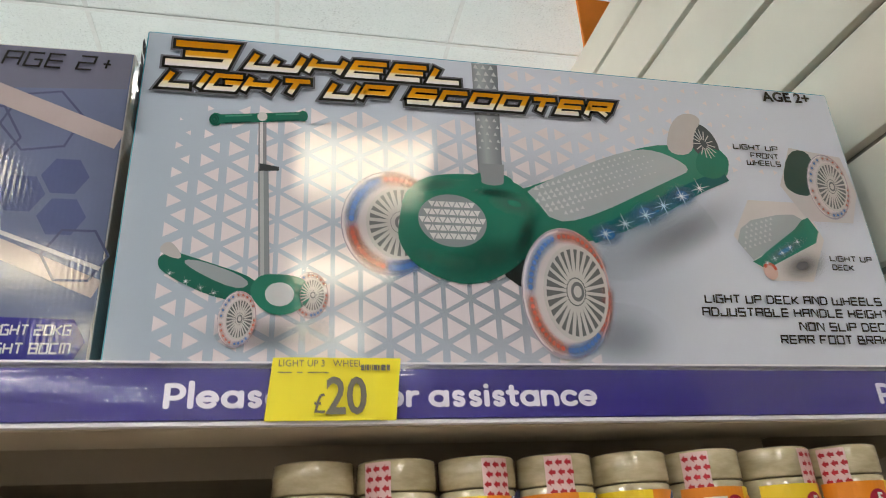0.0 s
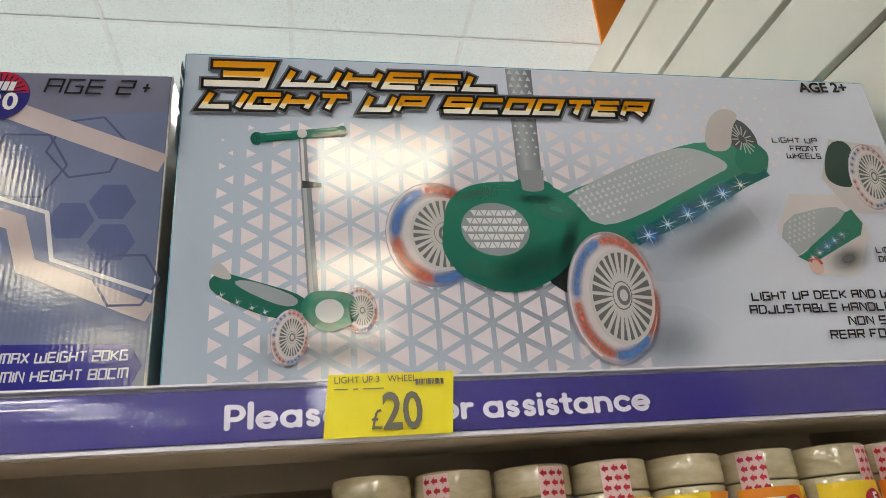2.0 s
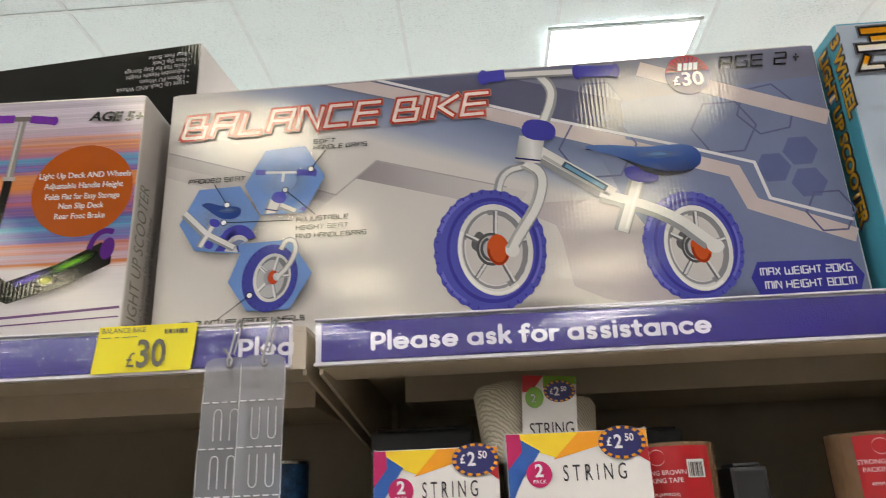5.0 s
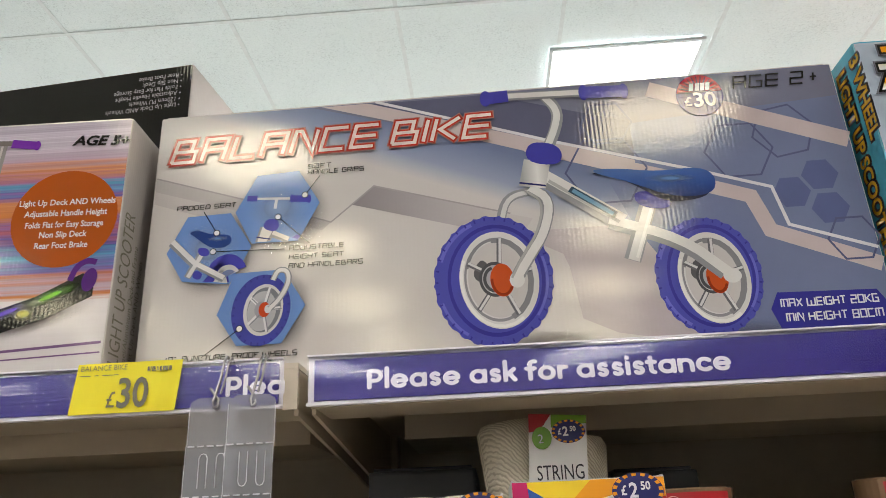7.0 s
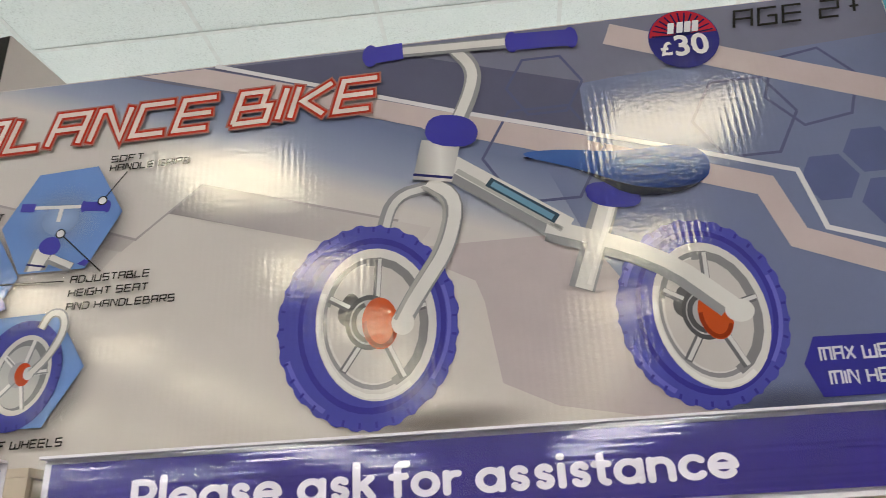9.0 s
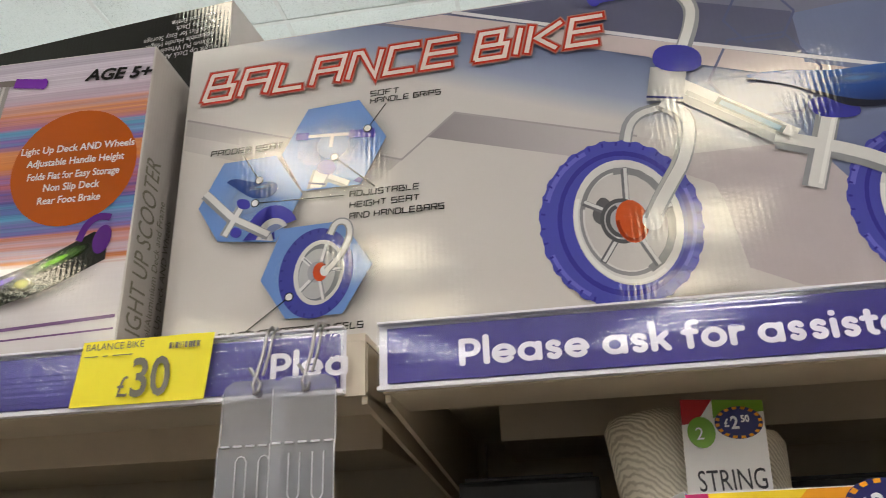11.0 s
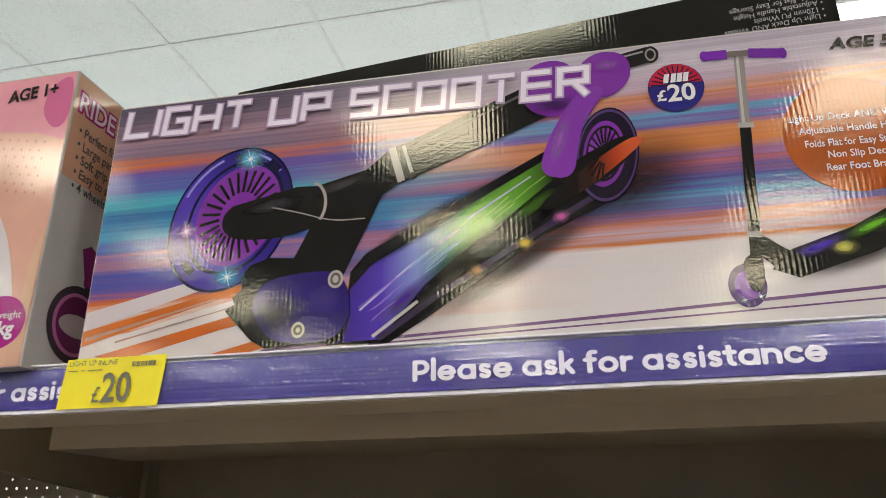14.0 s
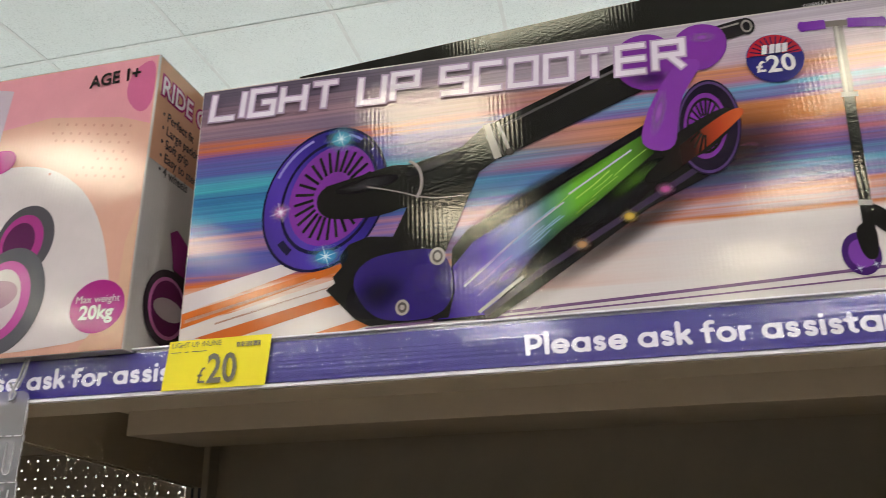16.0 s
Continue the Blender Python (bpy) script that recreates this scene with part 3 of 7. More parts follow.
# -- three-wheel scooter carton --
def three_wheel_box():
    d = 0.000002
    W = (243, 234, 236)
    bg = ink_blend("grey_blue_print", [(0.0, (246, 239, 248)), (0.14, (243, 238, 248)), (0.3, (208, 214, 226)), (0.52, (184, 199, 213)), (0.8, (204, 216, 230)), (1.0, (226, 232, 244))], "X", S_L, S_R - S_L, d, 0.035, slant=0.15)
    e = carton("scooter_box", "pale grey scooter box printed with a green three-wheel scooter", S_L, S_R, S_Y, 0.33, S_T, bg, SIDE_TEAL)
    f = Face(e, S_L, S_Y, d)
    rnd = random.Random(3)
    bm_shapes = []
    a, h = 21.0, 18.3          # upright pitch and width of a column of triangles
    for col in range(0, 27):
        for row in range(0, 28):
            cx, cz = 14 + col * h, 2 + row * a / 2
            right = (row + col) % 2 == 0
            if not (16 < cx < 500 and 9 < cz < 246) or cx > 396 and cz < 168:
                continue
            if cx > 318 and cz < 116 + (cx - 330) * 0.12 or cz > 197 and cx < 362 - (228 - cz) * 0.3 and cz < 252 and not (cx > 262 and cz > 226):
                continue
            s = 0.76 - 0.0019 * max(0, cx - 215) - 0.0052 * max(0, 80 - cx) - 0.006 * max(0, 38 - cz) - 0.00006 * max(0, cz - 110) * max(0, 110 - cx)
            if cz > 150:
                s -= 0.0016 * (cz - 150) * (1 if cx > 230 else 1.3)
            if cx > 300:
                s = max(s, 0.42 - 0.0017 * (cx - 300) - 0.0004 * (cz - 150))
            if s < 0.09:
                continue
            s *= rnd.uniform(0.96, 1.03)
            k = 1 if right else -1
            xc = cx - k * h / 6
            bm_shapes.append(("poly", [(xc - k * h / 3 * s, cz - a / 2 * s), (xc - k * h / 3 * s, cz + a / 2 * s), (xc + k * h * 2 / 3 * s, cz)]))
    f.draw("pattern_shade", fade("pattern_shade", (134, 152, 166), d, 0.45, 0.9), 0.6, [("oval", 260, 85, 170, 120)])
    tri = f.draw("triangle_pattern", W, 1, bm_shapes, "pale triangle pattern")
    tri["kind"] = "stuff"
    # printed shadows
    f.draw("printed_shadow", fade("print_shadow", (104, 112, 122), d, 0.5), 1.5, [("oval", 392, 112, 78, 24, 27)])
    f.draw("printed_shadow", fade("print_shadow", (110, 120, 130), d, 0.4), 1.5, [("oval", 330, 28, 40, 26)])
    f.draw("printed_shadow", fade("print_shadow", (90, 98, 106), d, 0.5), 1.5, [("oval", 95, 28, 55, 16)])
    G, GD, GL = (44, 128, 106), (34, 108, 92), (64, 148, 124)
    # large scooter: stem
    f.draw("stem_picture", ink_blend("stem_print", [(0, (128, 134, 140)), (0.4, (176, 182, 186)), (1, (120, 126, 132))], "X", S_L + 0.236, 0.022, d, 0.035), 2, [("poly", [(239, 252), (260, 252), (255, 142), (237, 142)])])
    dots = []
    for r in range(13):
        for c in range(3):
            x, z, q = 242 + c * 6.2 + (r % 2) * 2 - r * 0.15, 249 - r * 6.2, 2.1 * (1 - r * 0.035)
            dots.append(("poly", [(x - q, z - q), (x + q, z - q), (x, z + q)]))
    f.draw("stem_pattern", (205, 208, 210), 2.5, dots)
    # rear-left wheel, dark axle block
    wheel_picture(f, 172, 109, 34, 40, -4, 2, rim=0.70, shift=7)
    f.draw("axle_picture", (36, 40, 42), 3.8, [("soft", [(190, 92), (176, 106), (184, 120), (210, 116), (206, 84)]), ("soft", [(240, 74), (290, 50), (286, 98), (262, 100)])])
    # deck and body
    deck = ink_blend("green_print", [(0, GD), (0.45, G), (1, GL)], "Z", BASE + 0.07, 0.13, d, 0.035)
    f.draw("deck_picture", deck, 4, [("soft", [(240, 132), (275, 142), (369, 186), (412, 190), (436, 192), (446, 182), (444, 166), (434, 156), (330, 100), (268, 96)])], "green printed scooter deck")
    f.draw("deck_grip", (186, 194, 198), 5, [("soft", [(262, 133), (300, 155), (355, 180), (383, 184), (414, 168), (392, 157), (306, 113), (283, 120)])])
    grip = []
    for r in range(11):
        for c in range(22):
            x, z = 280 + c * 4.6 + (r % 2) * 2.3, 118 + r * 5.2 + (c - 4) * 1.7
            if 122 < z < 178 and 0.50 * (x - 290) + 116 < z < 0.46 * (x - 270) + 138 and x < 392:
                q = 1.9 * (1 - c * 0.03)
                grip.append(("poly", [(x - q, z - q), (x + q, z - q), (x, z + q)]))
    f.draw("grip_pattern", (222, 224, 226), 5.5, grip)
    f.draw("deck_edge", (24, 104, 104), 5, [("curve", [(318, 104), (360, 124), (405, 148), (440, 164)], 11)])
    f.draw("led_glow", fade("led_glow", (70, 140, 200), d, 0.85), 5.6, [("oval", 331, 107, 15, 12)])
    f.draw("led_glow", fade("led_glow", (90, 150, 205), d, 0.85), 5.6, [("oval", 365, 126, 15, 12)])
    f.draw("led_glow", fade("led_glow", (90, 150, 205), d, 0.8), 5.6, [("oval", 398, 143, 15, 12)])
    f.draw("led_glow", fade("led_glow", (80, 150, 190), d, 0.6, 1.0), 5.65, [("oval", 372, 127, 58, 13, 27)])
    f.draw("body_picture", deck, 6, [("soft", [(178, 112), (182, 134), (200, 148), (232, 151), (262, 148), (276, 136), (292, 112), (276, 96), (252, 72), (222, 62), (190, 74), (176, 94)])], "green printed scooter body")
    f.draw("collar_picture", (46, 128, 108), 6.4, [("oval", 246, 145, 17, 8)])
    f.draw("collar_picture", (150, 156, 160), 6.8, [("poly", [(238, 160), (257, 160), (255.5, 145), (239, 145)]), ("oval", 247, 145, 8.4, 3)])
    f.draw("body_shade", fade("body_shade", (20, 84, 70), d, 0.6), 6.6, [("oval", 240, 84, 46, 18, 18)])
    f.draw("body_light", fade("body_light", (78, 158, 136), d, 0.75), 6.62, [("oval", 262, 128, 24, 12, -14)])
    f.draw("body_light", fade("body_light", (66, 148, 124), d, 0.6), 6.62, [("oval", 205, 140, 26, 7, 12)])
    f.draw("body_light", fade("body_light", (60, 140, 116), d, 0.6), 6.62, [("oval", 206, 82, 24, 10, -10)])
    f.draw("body_crease", fade("body_crease", (12, 66, 56), d, 0.8), 6.64, [("oval", 268, 102, 8, 26, -22)])
    f.draw("body_crease", fade("body_crease", (14, 70, 60), d, 0.7), 6.64, [("oval", 247, 136, 20, 5, 0)])
    f.draw("disc_picture", (150, 160, 164), 7, [("oval", 215.5, 112, 24.5, 20.5, -3)], "pale round badge on the body")
    tiny = []
    for r in range(-5, 6):
        for c in range(-8, 9):
            x, z, k = 215.5 + c * 3.6, 112 + r * 6.2, 1 if (r + c) % 2 else -1
            if ((x - 215.5) / 22.5) ** 2 + ((z - 112) / 18) ** 2 < 1:
                tiny.append(("poly", [(x - 2.5, z - k * 2.1), (x + 2.5, z - k * 2.1), (x, z + k * 2.6)]))
    f.draw("disc_pattern", (232, 232, 232), 7.4, tiny)
    wheel_picture(f, 293, 61, 32.5, 49, -6, 8, rim=0.73, shift=7)
    # mudguard and rear wheel
    f.draw("rear_wheel_picture", (78, 88, 92), 5.7, [("oval", 427, 194, 12, 18, 20)])
    f.draw("rear_wheel_picture", (200, 202, 202), 5.9, f.spokes(427, 192, 9, 14, 20, 15, 0.3, 1.0, 0.9))
    f.draw("mudguard_picture", (205, 200, 198), 6.2, [("soft", [(392, 180), (398, 204), (410, 219), (424, 221), (430, 214), (420, 202), (415, 180)])])
    f.draw("deck_end", G, 6.1, [("soft", [(418, 182), (432, 190), (447, 182), (444, 168), (430, 158), (414, 164)])])
    f.stars("led_star", [(329, 107), (346, 116), (364, 124), (380, 133), (397, 142), (414, 150)], 10.0, (240, 246, 248), 8)
    # small scooter
    f.draw("small_deck_picture", deck, 3, [("soft", [(24, 76), (32, 82), (48, 77), (88, 64), (84, 52), (66, 48), (28, 66)])])
    f.draw("small_deck_grip", (160, 170, 174), 3.5, [("soft", [(37, 74), (48, 77), (84, 63), (74, 55)])])
    f.stars("led_star", [(33, 66), (43, 61), (52, 57), (60, 54)], 3.6, (240, 246, 248), 4)
    f.draw("small_mudguard_picture", (196, 194, 192), 3.6, [("soft", [(24, 82), (30, 89), (36, 84), (40, 76), (32, 77)])])
    f.draw("small_stem_picture", (150, 152, 156), 3.7, [("line", [(83, 188), (85, 144)], 5.4)])
    f.draw("small_stem_picture", (232, 230, 230), 3.75, [("line", [(82.4, 188), (84.4, 144)], 2.0)])
    f.draw("small_stem_picture", (146, 154, 158), 3.8, [("line", [(85.5, 146), (90, 62)], 7.0)])
    f.draw("small_stem_picture", (186, 190, 192), 3.85, [("line", [(84.5, 146), (89, 62)], 2.4)])
    f.draw("clamp_picture", (70, 76, 80), 4.0, [("poly", [(83, 149), (96, 147), (96, 144), (83, 143)])])
    f.draw("handlebar_picture", (30, 112, 92), 4, [("line", [(51, 182), (112, 190)], 7.5), ("oval", 52, 182, 4.4, 5.4), ("oval", 111, 190, 3.4, 4.6)])
    f.draw("handlebar_shade", (20, 84, 70), 4.3, [("ring", 51, 182, 3.0, 4.2, 0, 0.72), ("ring", 51, 182, 1.6, 2.4, 0, 0.5), ("line", [(58, 179.6), (76, 182)], 1.2), ("line", [(92, 184.4), (108, 186.4)], 1.2)])
    f.draw("handlebar_light", (70, 150, 126), 4.3, [("line", [(58, 185.2), (76, 187.6)], 1.3), ("line", [(92, 189.6), (108, 191.4)], 1.3)])
    f.draw("clamp_picture", (216, 214, 212), 4.4, [("oval", 83, 187, 3.4, 3.8)])
    wheel_picture(f, 119, 54, 11.5, 16, 0, 4.2, rim=0.7, shift=1.5)
    f.draw("small_body_picture", G, 5, [("soft", [(80, 54), (86, 67), (100, 68), (114, 66), (122, 56), (112, 42), (94, 39)])])
    f.draw("small_disc_picture", (208, 214, 214), 5.4, [("oval", 100, 54, 9, 8)])
    wheel_picture(f, 75, 37, 11.5, 18.5, -5, 6, rim=0.72, shift=1.5)
    # inset pictures
    f.draw("printed_shadow", fade("print_shadow", (80, 86, 96), d, 0.5), 1.4, [("oval", 532, 156, 46, 42), ], "")
    f.draw("inset_picture", (214, 210, 210), 2, [("poly", [(506, 195), (553, 189), (558, 154), (546, 127), (505, 127), (488, 158)])], "inset picture of a lit wheel")
    f.draw("inset_dark", (44, 74, 68), 2.5, [("soft", [(505, 194), (528, 192), (518, 150), (500, 150), (490, 160)])])
    wheel_picture(f, 533, 160, 19, 31, -10, 3, rim=0.74, shift=3)
    f.draw("printed_shadow", fade("print_shadow", (80, 86, 96), d, 0.5), 1.4, [("oval", 478, 106, 48, 42)])
    f.draw("inset_picture", (226, 220, 218), 1.8, [("poly", [(455, 143), (504, 143), (514, 111), (494, 75), (458, 75), (435, 111)])], "inset picture of a lit deck")
    f.draw("inset_shade", fade("inset_shade", (120, 122, 126), d, 0.8), 2.2, [("oval", 488, 88, 26, 14, 20)])
    f.draw("inset_deck", G, 2.5, [("poly", [(446, 90), (456, 84), (506, 108), (511, 118), (505, 130), (490, 124), (454, 94)])], "green edge of the lit deck")
    f.draw("inset_grip", (176, 184, 188), 3, [("poly", [(437, 106), (442, 117), (453, 125), (478, 131), (492, 132), (499, 128), (490, 119), (456, 96), (447, 91)])])
    f.draw("inset_dots", (210, 212, 214), 3.2, [("poly", [(x - 1.3, z - 1.2), (x + 1.3, z - 1.2), (x, z + 1.4)]) for k in range(30) for x, z in [(442 + (k % 6) * 4.6 + (k // 6) * 1.5, 101 + (k // 6) * 4.6 + (k % 6) * 1.6)]])
    f.draw("led_glow", fade("led_glow", (90, 160, 200), d, 0.7), 3.4, [("oval", 476, 100, 28, 6, 28)])
    f.stars("led_star", [(458, 89), (465, 93), (473, 98), (481, 103), (489, 108)], 5, (240, 246, 248), 4)
    f.draw("inset_wheel", (226, 190, 178), 3.2, [("oval", 459, 82.5, 6, 7)])
    f.draw("inset_wheel", (214, 96, 72), 3.4, [f.arc(459, 82.5, 5, 6, 0, 10, 150, 2.4)])
    # lettering
    gold = lambda v0, hh: ink_blend("gold_title_print", [(0.1, (244, 240, 236)), (0.42, (250, 236, 190)), (0.52, (238, 170, 30)), (1.0, (214, 140, 10))], "Z", BASE + v0 / 1000, hh / 1000, d, 0.035, slant=-0.013)
    K = (18, 16, 18)
    for grow, mat, lay in ((7.5, (110, 112, 120), 8.2), (4.6, K, 8.8)):
        f.title("title_outline", "3", 14, 224, 54, 22, 5.0, mat, lay, 0.34, 0.013, grow)
        f.title("title_outline", "WHEEL", 70, 226, 226, 15.5, 3.7, mat, lay, 0.5, 0.013, grow)
        f.title("title_outline", "LIGHT UP SCOOTER", 14, 205, 345, 14.5, 3.4, mat, lay, 0.5, 0.013, grow)
    f.title("title", "3", 14, 224, 54, 22, 5.0, gold(224, 22), 9.6, 0.34, 0.013, 0.6)
    f.title("title", "WHEEL", 70, 226, 226, 15.5, 3.7, gold(226, 15.5), 9.6, 0.5, 0.013, 0.4)
    f.title("title", "LIGHT UP SCOOTER", 14, 205, 345, 14.5, 3.4, gold(205, 14.5), 9.6, 0.5, 0.013, 0.4)
    f.text("AGE 2+", 494, 240, 13.5, K, 9, stretch=1.05, bold=0.45, turn=2.5)
    T = (24, 26, 32)
    for s, u, v in (("LIGHT UP", 453, 189), ("FRONT", 467, 181.5), ("WHEELS", 462, 174.5)):
        f.title("lettering", s, u, v, u + 5.0 * len(s), 5.2, 0.95, T, 9, 0.1)
    for s, u, v in (("LIGHT UP", 513, 92), ("DECK", 513, 84.5)):
        f.title("lettering", s, u, v, u + 4.6 * len(s), 5.0, 0.95, T, 9, 0.1)
    for s, u, v, w in (("LIGHT UP DECK AND WHEELS", 398, 55, 148), ("ADJUSTABLE HANDLE HEIGHT", 394, 45, 156), ("NON SLIP DECK", 470, 35, 80), ("REAR FOOT BRAKE", 452, 25, 98)):
        f.title("lettering", s, u, v, u + w, 7.0, 1.25, T, 9, 0.1, 0.006)
    f.draw("blue_tab", (70, 150, 175), 8, [("poly", [(552, 62), (557, 58), (552, 54)])])
    # spine lettering on the teal side
    for s, yy, size, st in (("3 WHEEL", 0.010, 0.020, 0.95), ("LIGHT UP SCOOTER", 0.034, 0.020, 0.92)):
        for mat, bold, lift in ((BLACK_INK, 0.0026, 0.0006), (SPINE_GOLD, 0.0006, 0.0011)):
            words(s, size, mat, "spine_lettering", Matrix.Translation((S_L - lift, S_Y + yy, S_T - 0.012)) @ pose(0, 0, 0, 90, 0, -90) @ pose(0, 0, 0, 0, 0, -90), e, stretch=st, bold=bold)
    return e


def wheel_picture(f, cx, cz, rx, rz, turn, layer, rim=0.72, shift=6):
    """A printed clear wheel with red and blue lights and pale spokes."""
    sx = shift
    owner = f.parent
    f.parent = f.draw("wheel_picture", (222, 214, 214), layer, [("oval", cx, cz, rx, rz, turn)], "printed clear wheel lit red and blue")
    f.draw("wheel_edge", (176, 170, 180), layer + 0.15, [("ring", cx, cz, rx * 0.995, rz * 0.995, turn, 0.95)])
    k = (1 + rim) / 2
    wdt = (1 - rim) * rx
    around = lambda a0, a1, n, w: [("oval", *ellipse_pts(cx + sx * 0.3, cz, rx * k, rz * k, turn, 2, a0 + (a1 - a0) * (i + 0.5) / n, a0 + (a1 - a0) * (i + 0.5) / n + 2)[0], wdt * w, wdt * w * 1.25) for i in range(n)]
    big = rx > 20
    many = lambda n: n if big else max(2, n // 2)
    for a0, a1, n in ((28, 108, 7), (190, 262, 7), (-38, 6, 4)):
        f.draw("wheel_red", fade("wheel_red", (230, 124, 98), f.depth, 0.62), layer + 0.3, around(a0, a1, many(n + 4), 0.66))
    for a0, a1, n in ((112, 184, 7), (266, 318, 5)):
        f.draw("wheel_blue", fade("wheel_blue", (104, 156, 226), f.depth, 0.62), layer + 0.36, around(a0, a1, many(n + 4), 0.66))
    f.draw("wheel_edge", (236, 226, 228), layer + 0.45, [f.arc(cx, cz, rx * 0.955, rz * 0.955, turn, 100, 250, wdt * 0.16)])
    f.draw("wheel_edge", (206, 168, 160), layer + 0.46, [f.arc(cx, cz, rx * 0.985, rz * 0.985, turn, -70, 80, wdt * 0.08)])
    f.draw("wheel_hub_shade", (108, 112, 112), layer + 0.5, [("oval", cx + sx, cz, rx * rim, rz * rim, turn)])
    f.draw("wheel_spoke", (206, 204, 200), layer + 0.7, f.spokes(cx + sx, cz, rx * rim, rz * rim, turn, 26, 0.3, 0.94, rx * 0.075))
    f.draw("wheel_hub", (208, 206, 202), layer + 0.8, [("ring", cx + sx, cz, rx * rim, rz * rim, turn, 0.91), ("oval", cx + sx, cz, rx * 0.2, rz * 0.2, turn)])
    f.draw("wheel_bolt", (120, 122, 124), layer + 1.0, [("ring", cx + sx * 1.15, cz, rx * 0.15, rz * 0.15, turn, 0.6)])
    f.parent = owner


# -- balance bike carton --
def bike_wheel(f, cx, cz, rx, rz, kx, kz, qx, qz, layer, turn=4):
    tyre = []
    for i in range(112):
        a = 2 * math.pi * i / 112
        r = 1 + 0.011 * (1 if math.sin(a * 28) > 0 else -1)
        tyre.append((cx + rx * r * math.cos(a), cz + rz * r * math.sin(a)))
    owner = f.parent
    f.parent = f.draw("tyre_picture", (82, 84, 176), layer, [("poly", tyre)], "printed blue tyre")
    f.draw("tyre_tread", (62, 60, 152), layer + 0.25, f.spokes(cx, cz, rx, rz, 0, 34, 0.93, 0.985, 1.3) + [("ring", cx + (kx - cx) * 0.5, cz, (rx + qx) / 2 * 0.985, (rz + qz) / 2 * 0.985, 0, 0.93)])
    f.draw("tyre_light", (110, 112, 205), layer + 0.3, [f.arc(cx, cz, rx * 0.93, rz * 0.93, 0, 110, 160, 3), f.arc(cx, cz, rx * 0.93, rz * 0.93, 0, 200, 240, 2.5), f.arc(cx, cz, rx * 0.9, rz * 0.9, 0, -40, 20, 2)])
    f.draw("rim_picture", (222, 220, 216), layer + 0.5, [("oval", kx, kz, qx, qz, turn)])
    f.draw("rim_light", (240, 239, 234), layer + 0.6, [f.arc(kx, kz, qx * 0.95, qz * 0.95, turn, 150, 300, 2.4)])
    f.draw("rim_shade", (138, 138, 140), layer + 0.8, [f.arc(kx, kz, qx * 0.80, qz * 0.82, turn, -75, 95, 4.6), f.arc(kx, kz, qx * 0.82, qz * 0.84, turn, 95, 160, 2.6)])
    f.draw("rim_shade", (150, 150, 152), layer + 0.7, [("ring", kx - 1.2, kz, qx * 0.84, qz * 0.86, turn, 0.93)])
    f.draw("rim_gap", (206, 202, 198), layer + 0.75, [("oval", kx - 0.6, kz, qx * 0.76, qz * 0.78, turn)])
    f.draw("rim_shade", (96, 96, 98), layer + 0.85, [("soft", [(kx - qx * 0.7, kz + qz * 0.1), (kx - qx * 0.4, kz + qz * 0.5), (kx - qx * 0.12, kz + qz * 0.1), (kx - qx * 0.4, kz - qz * 0.1)])])
    f.draw("spoke_picture", (112, 112, 116), layer + 1, f.spokes(kx, kz, qx, qz, turn, 5, 0.2, 0.84, 4.0, 80))
    f.draw("spoke_light", (218, 218, 216), layer + 1.15, f.spokes(kx + 0.7, kz + 0.5, qx, qz, turn, 5, 0.2, 0.84, 2.0, 80))
    f.draw("hub_picture", (176, 176, 178), layer + 1.2, [("oval", kx - qx * 0.1, kz, qx * 0.4, qz * 0.36, turn)])
    f.draw("hub_shade", (84, 84, 88), layer + 1.25, [("ring", kx - qx * 0.1, kz, qx * 0.4, qz * 0.36, turn, 0.82), f.arc(kx - qx * 0.1, kz, qx * 0.26, qz * 0.24, turn, 100, 260, 2.6)])
    f.draw("hub_shade", (150, 54, 26), layer + 1.45, [f.arc(kx + qx * 0.08, kz - 1, qx * 0.26, qz * 0.30, turn, 170, 330, 2.2)])
    f.draw("hub_cap", (204, 84, 38), layer + 1.4, [("oval", kx + qx * 0.08, kz - 1, qx * 0.30, qz * 0.34, turn)])
    f.parent = owner


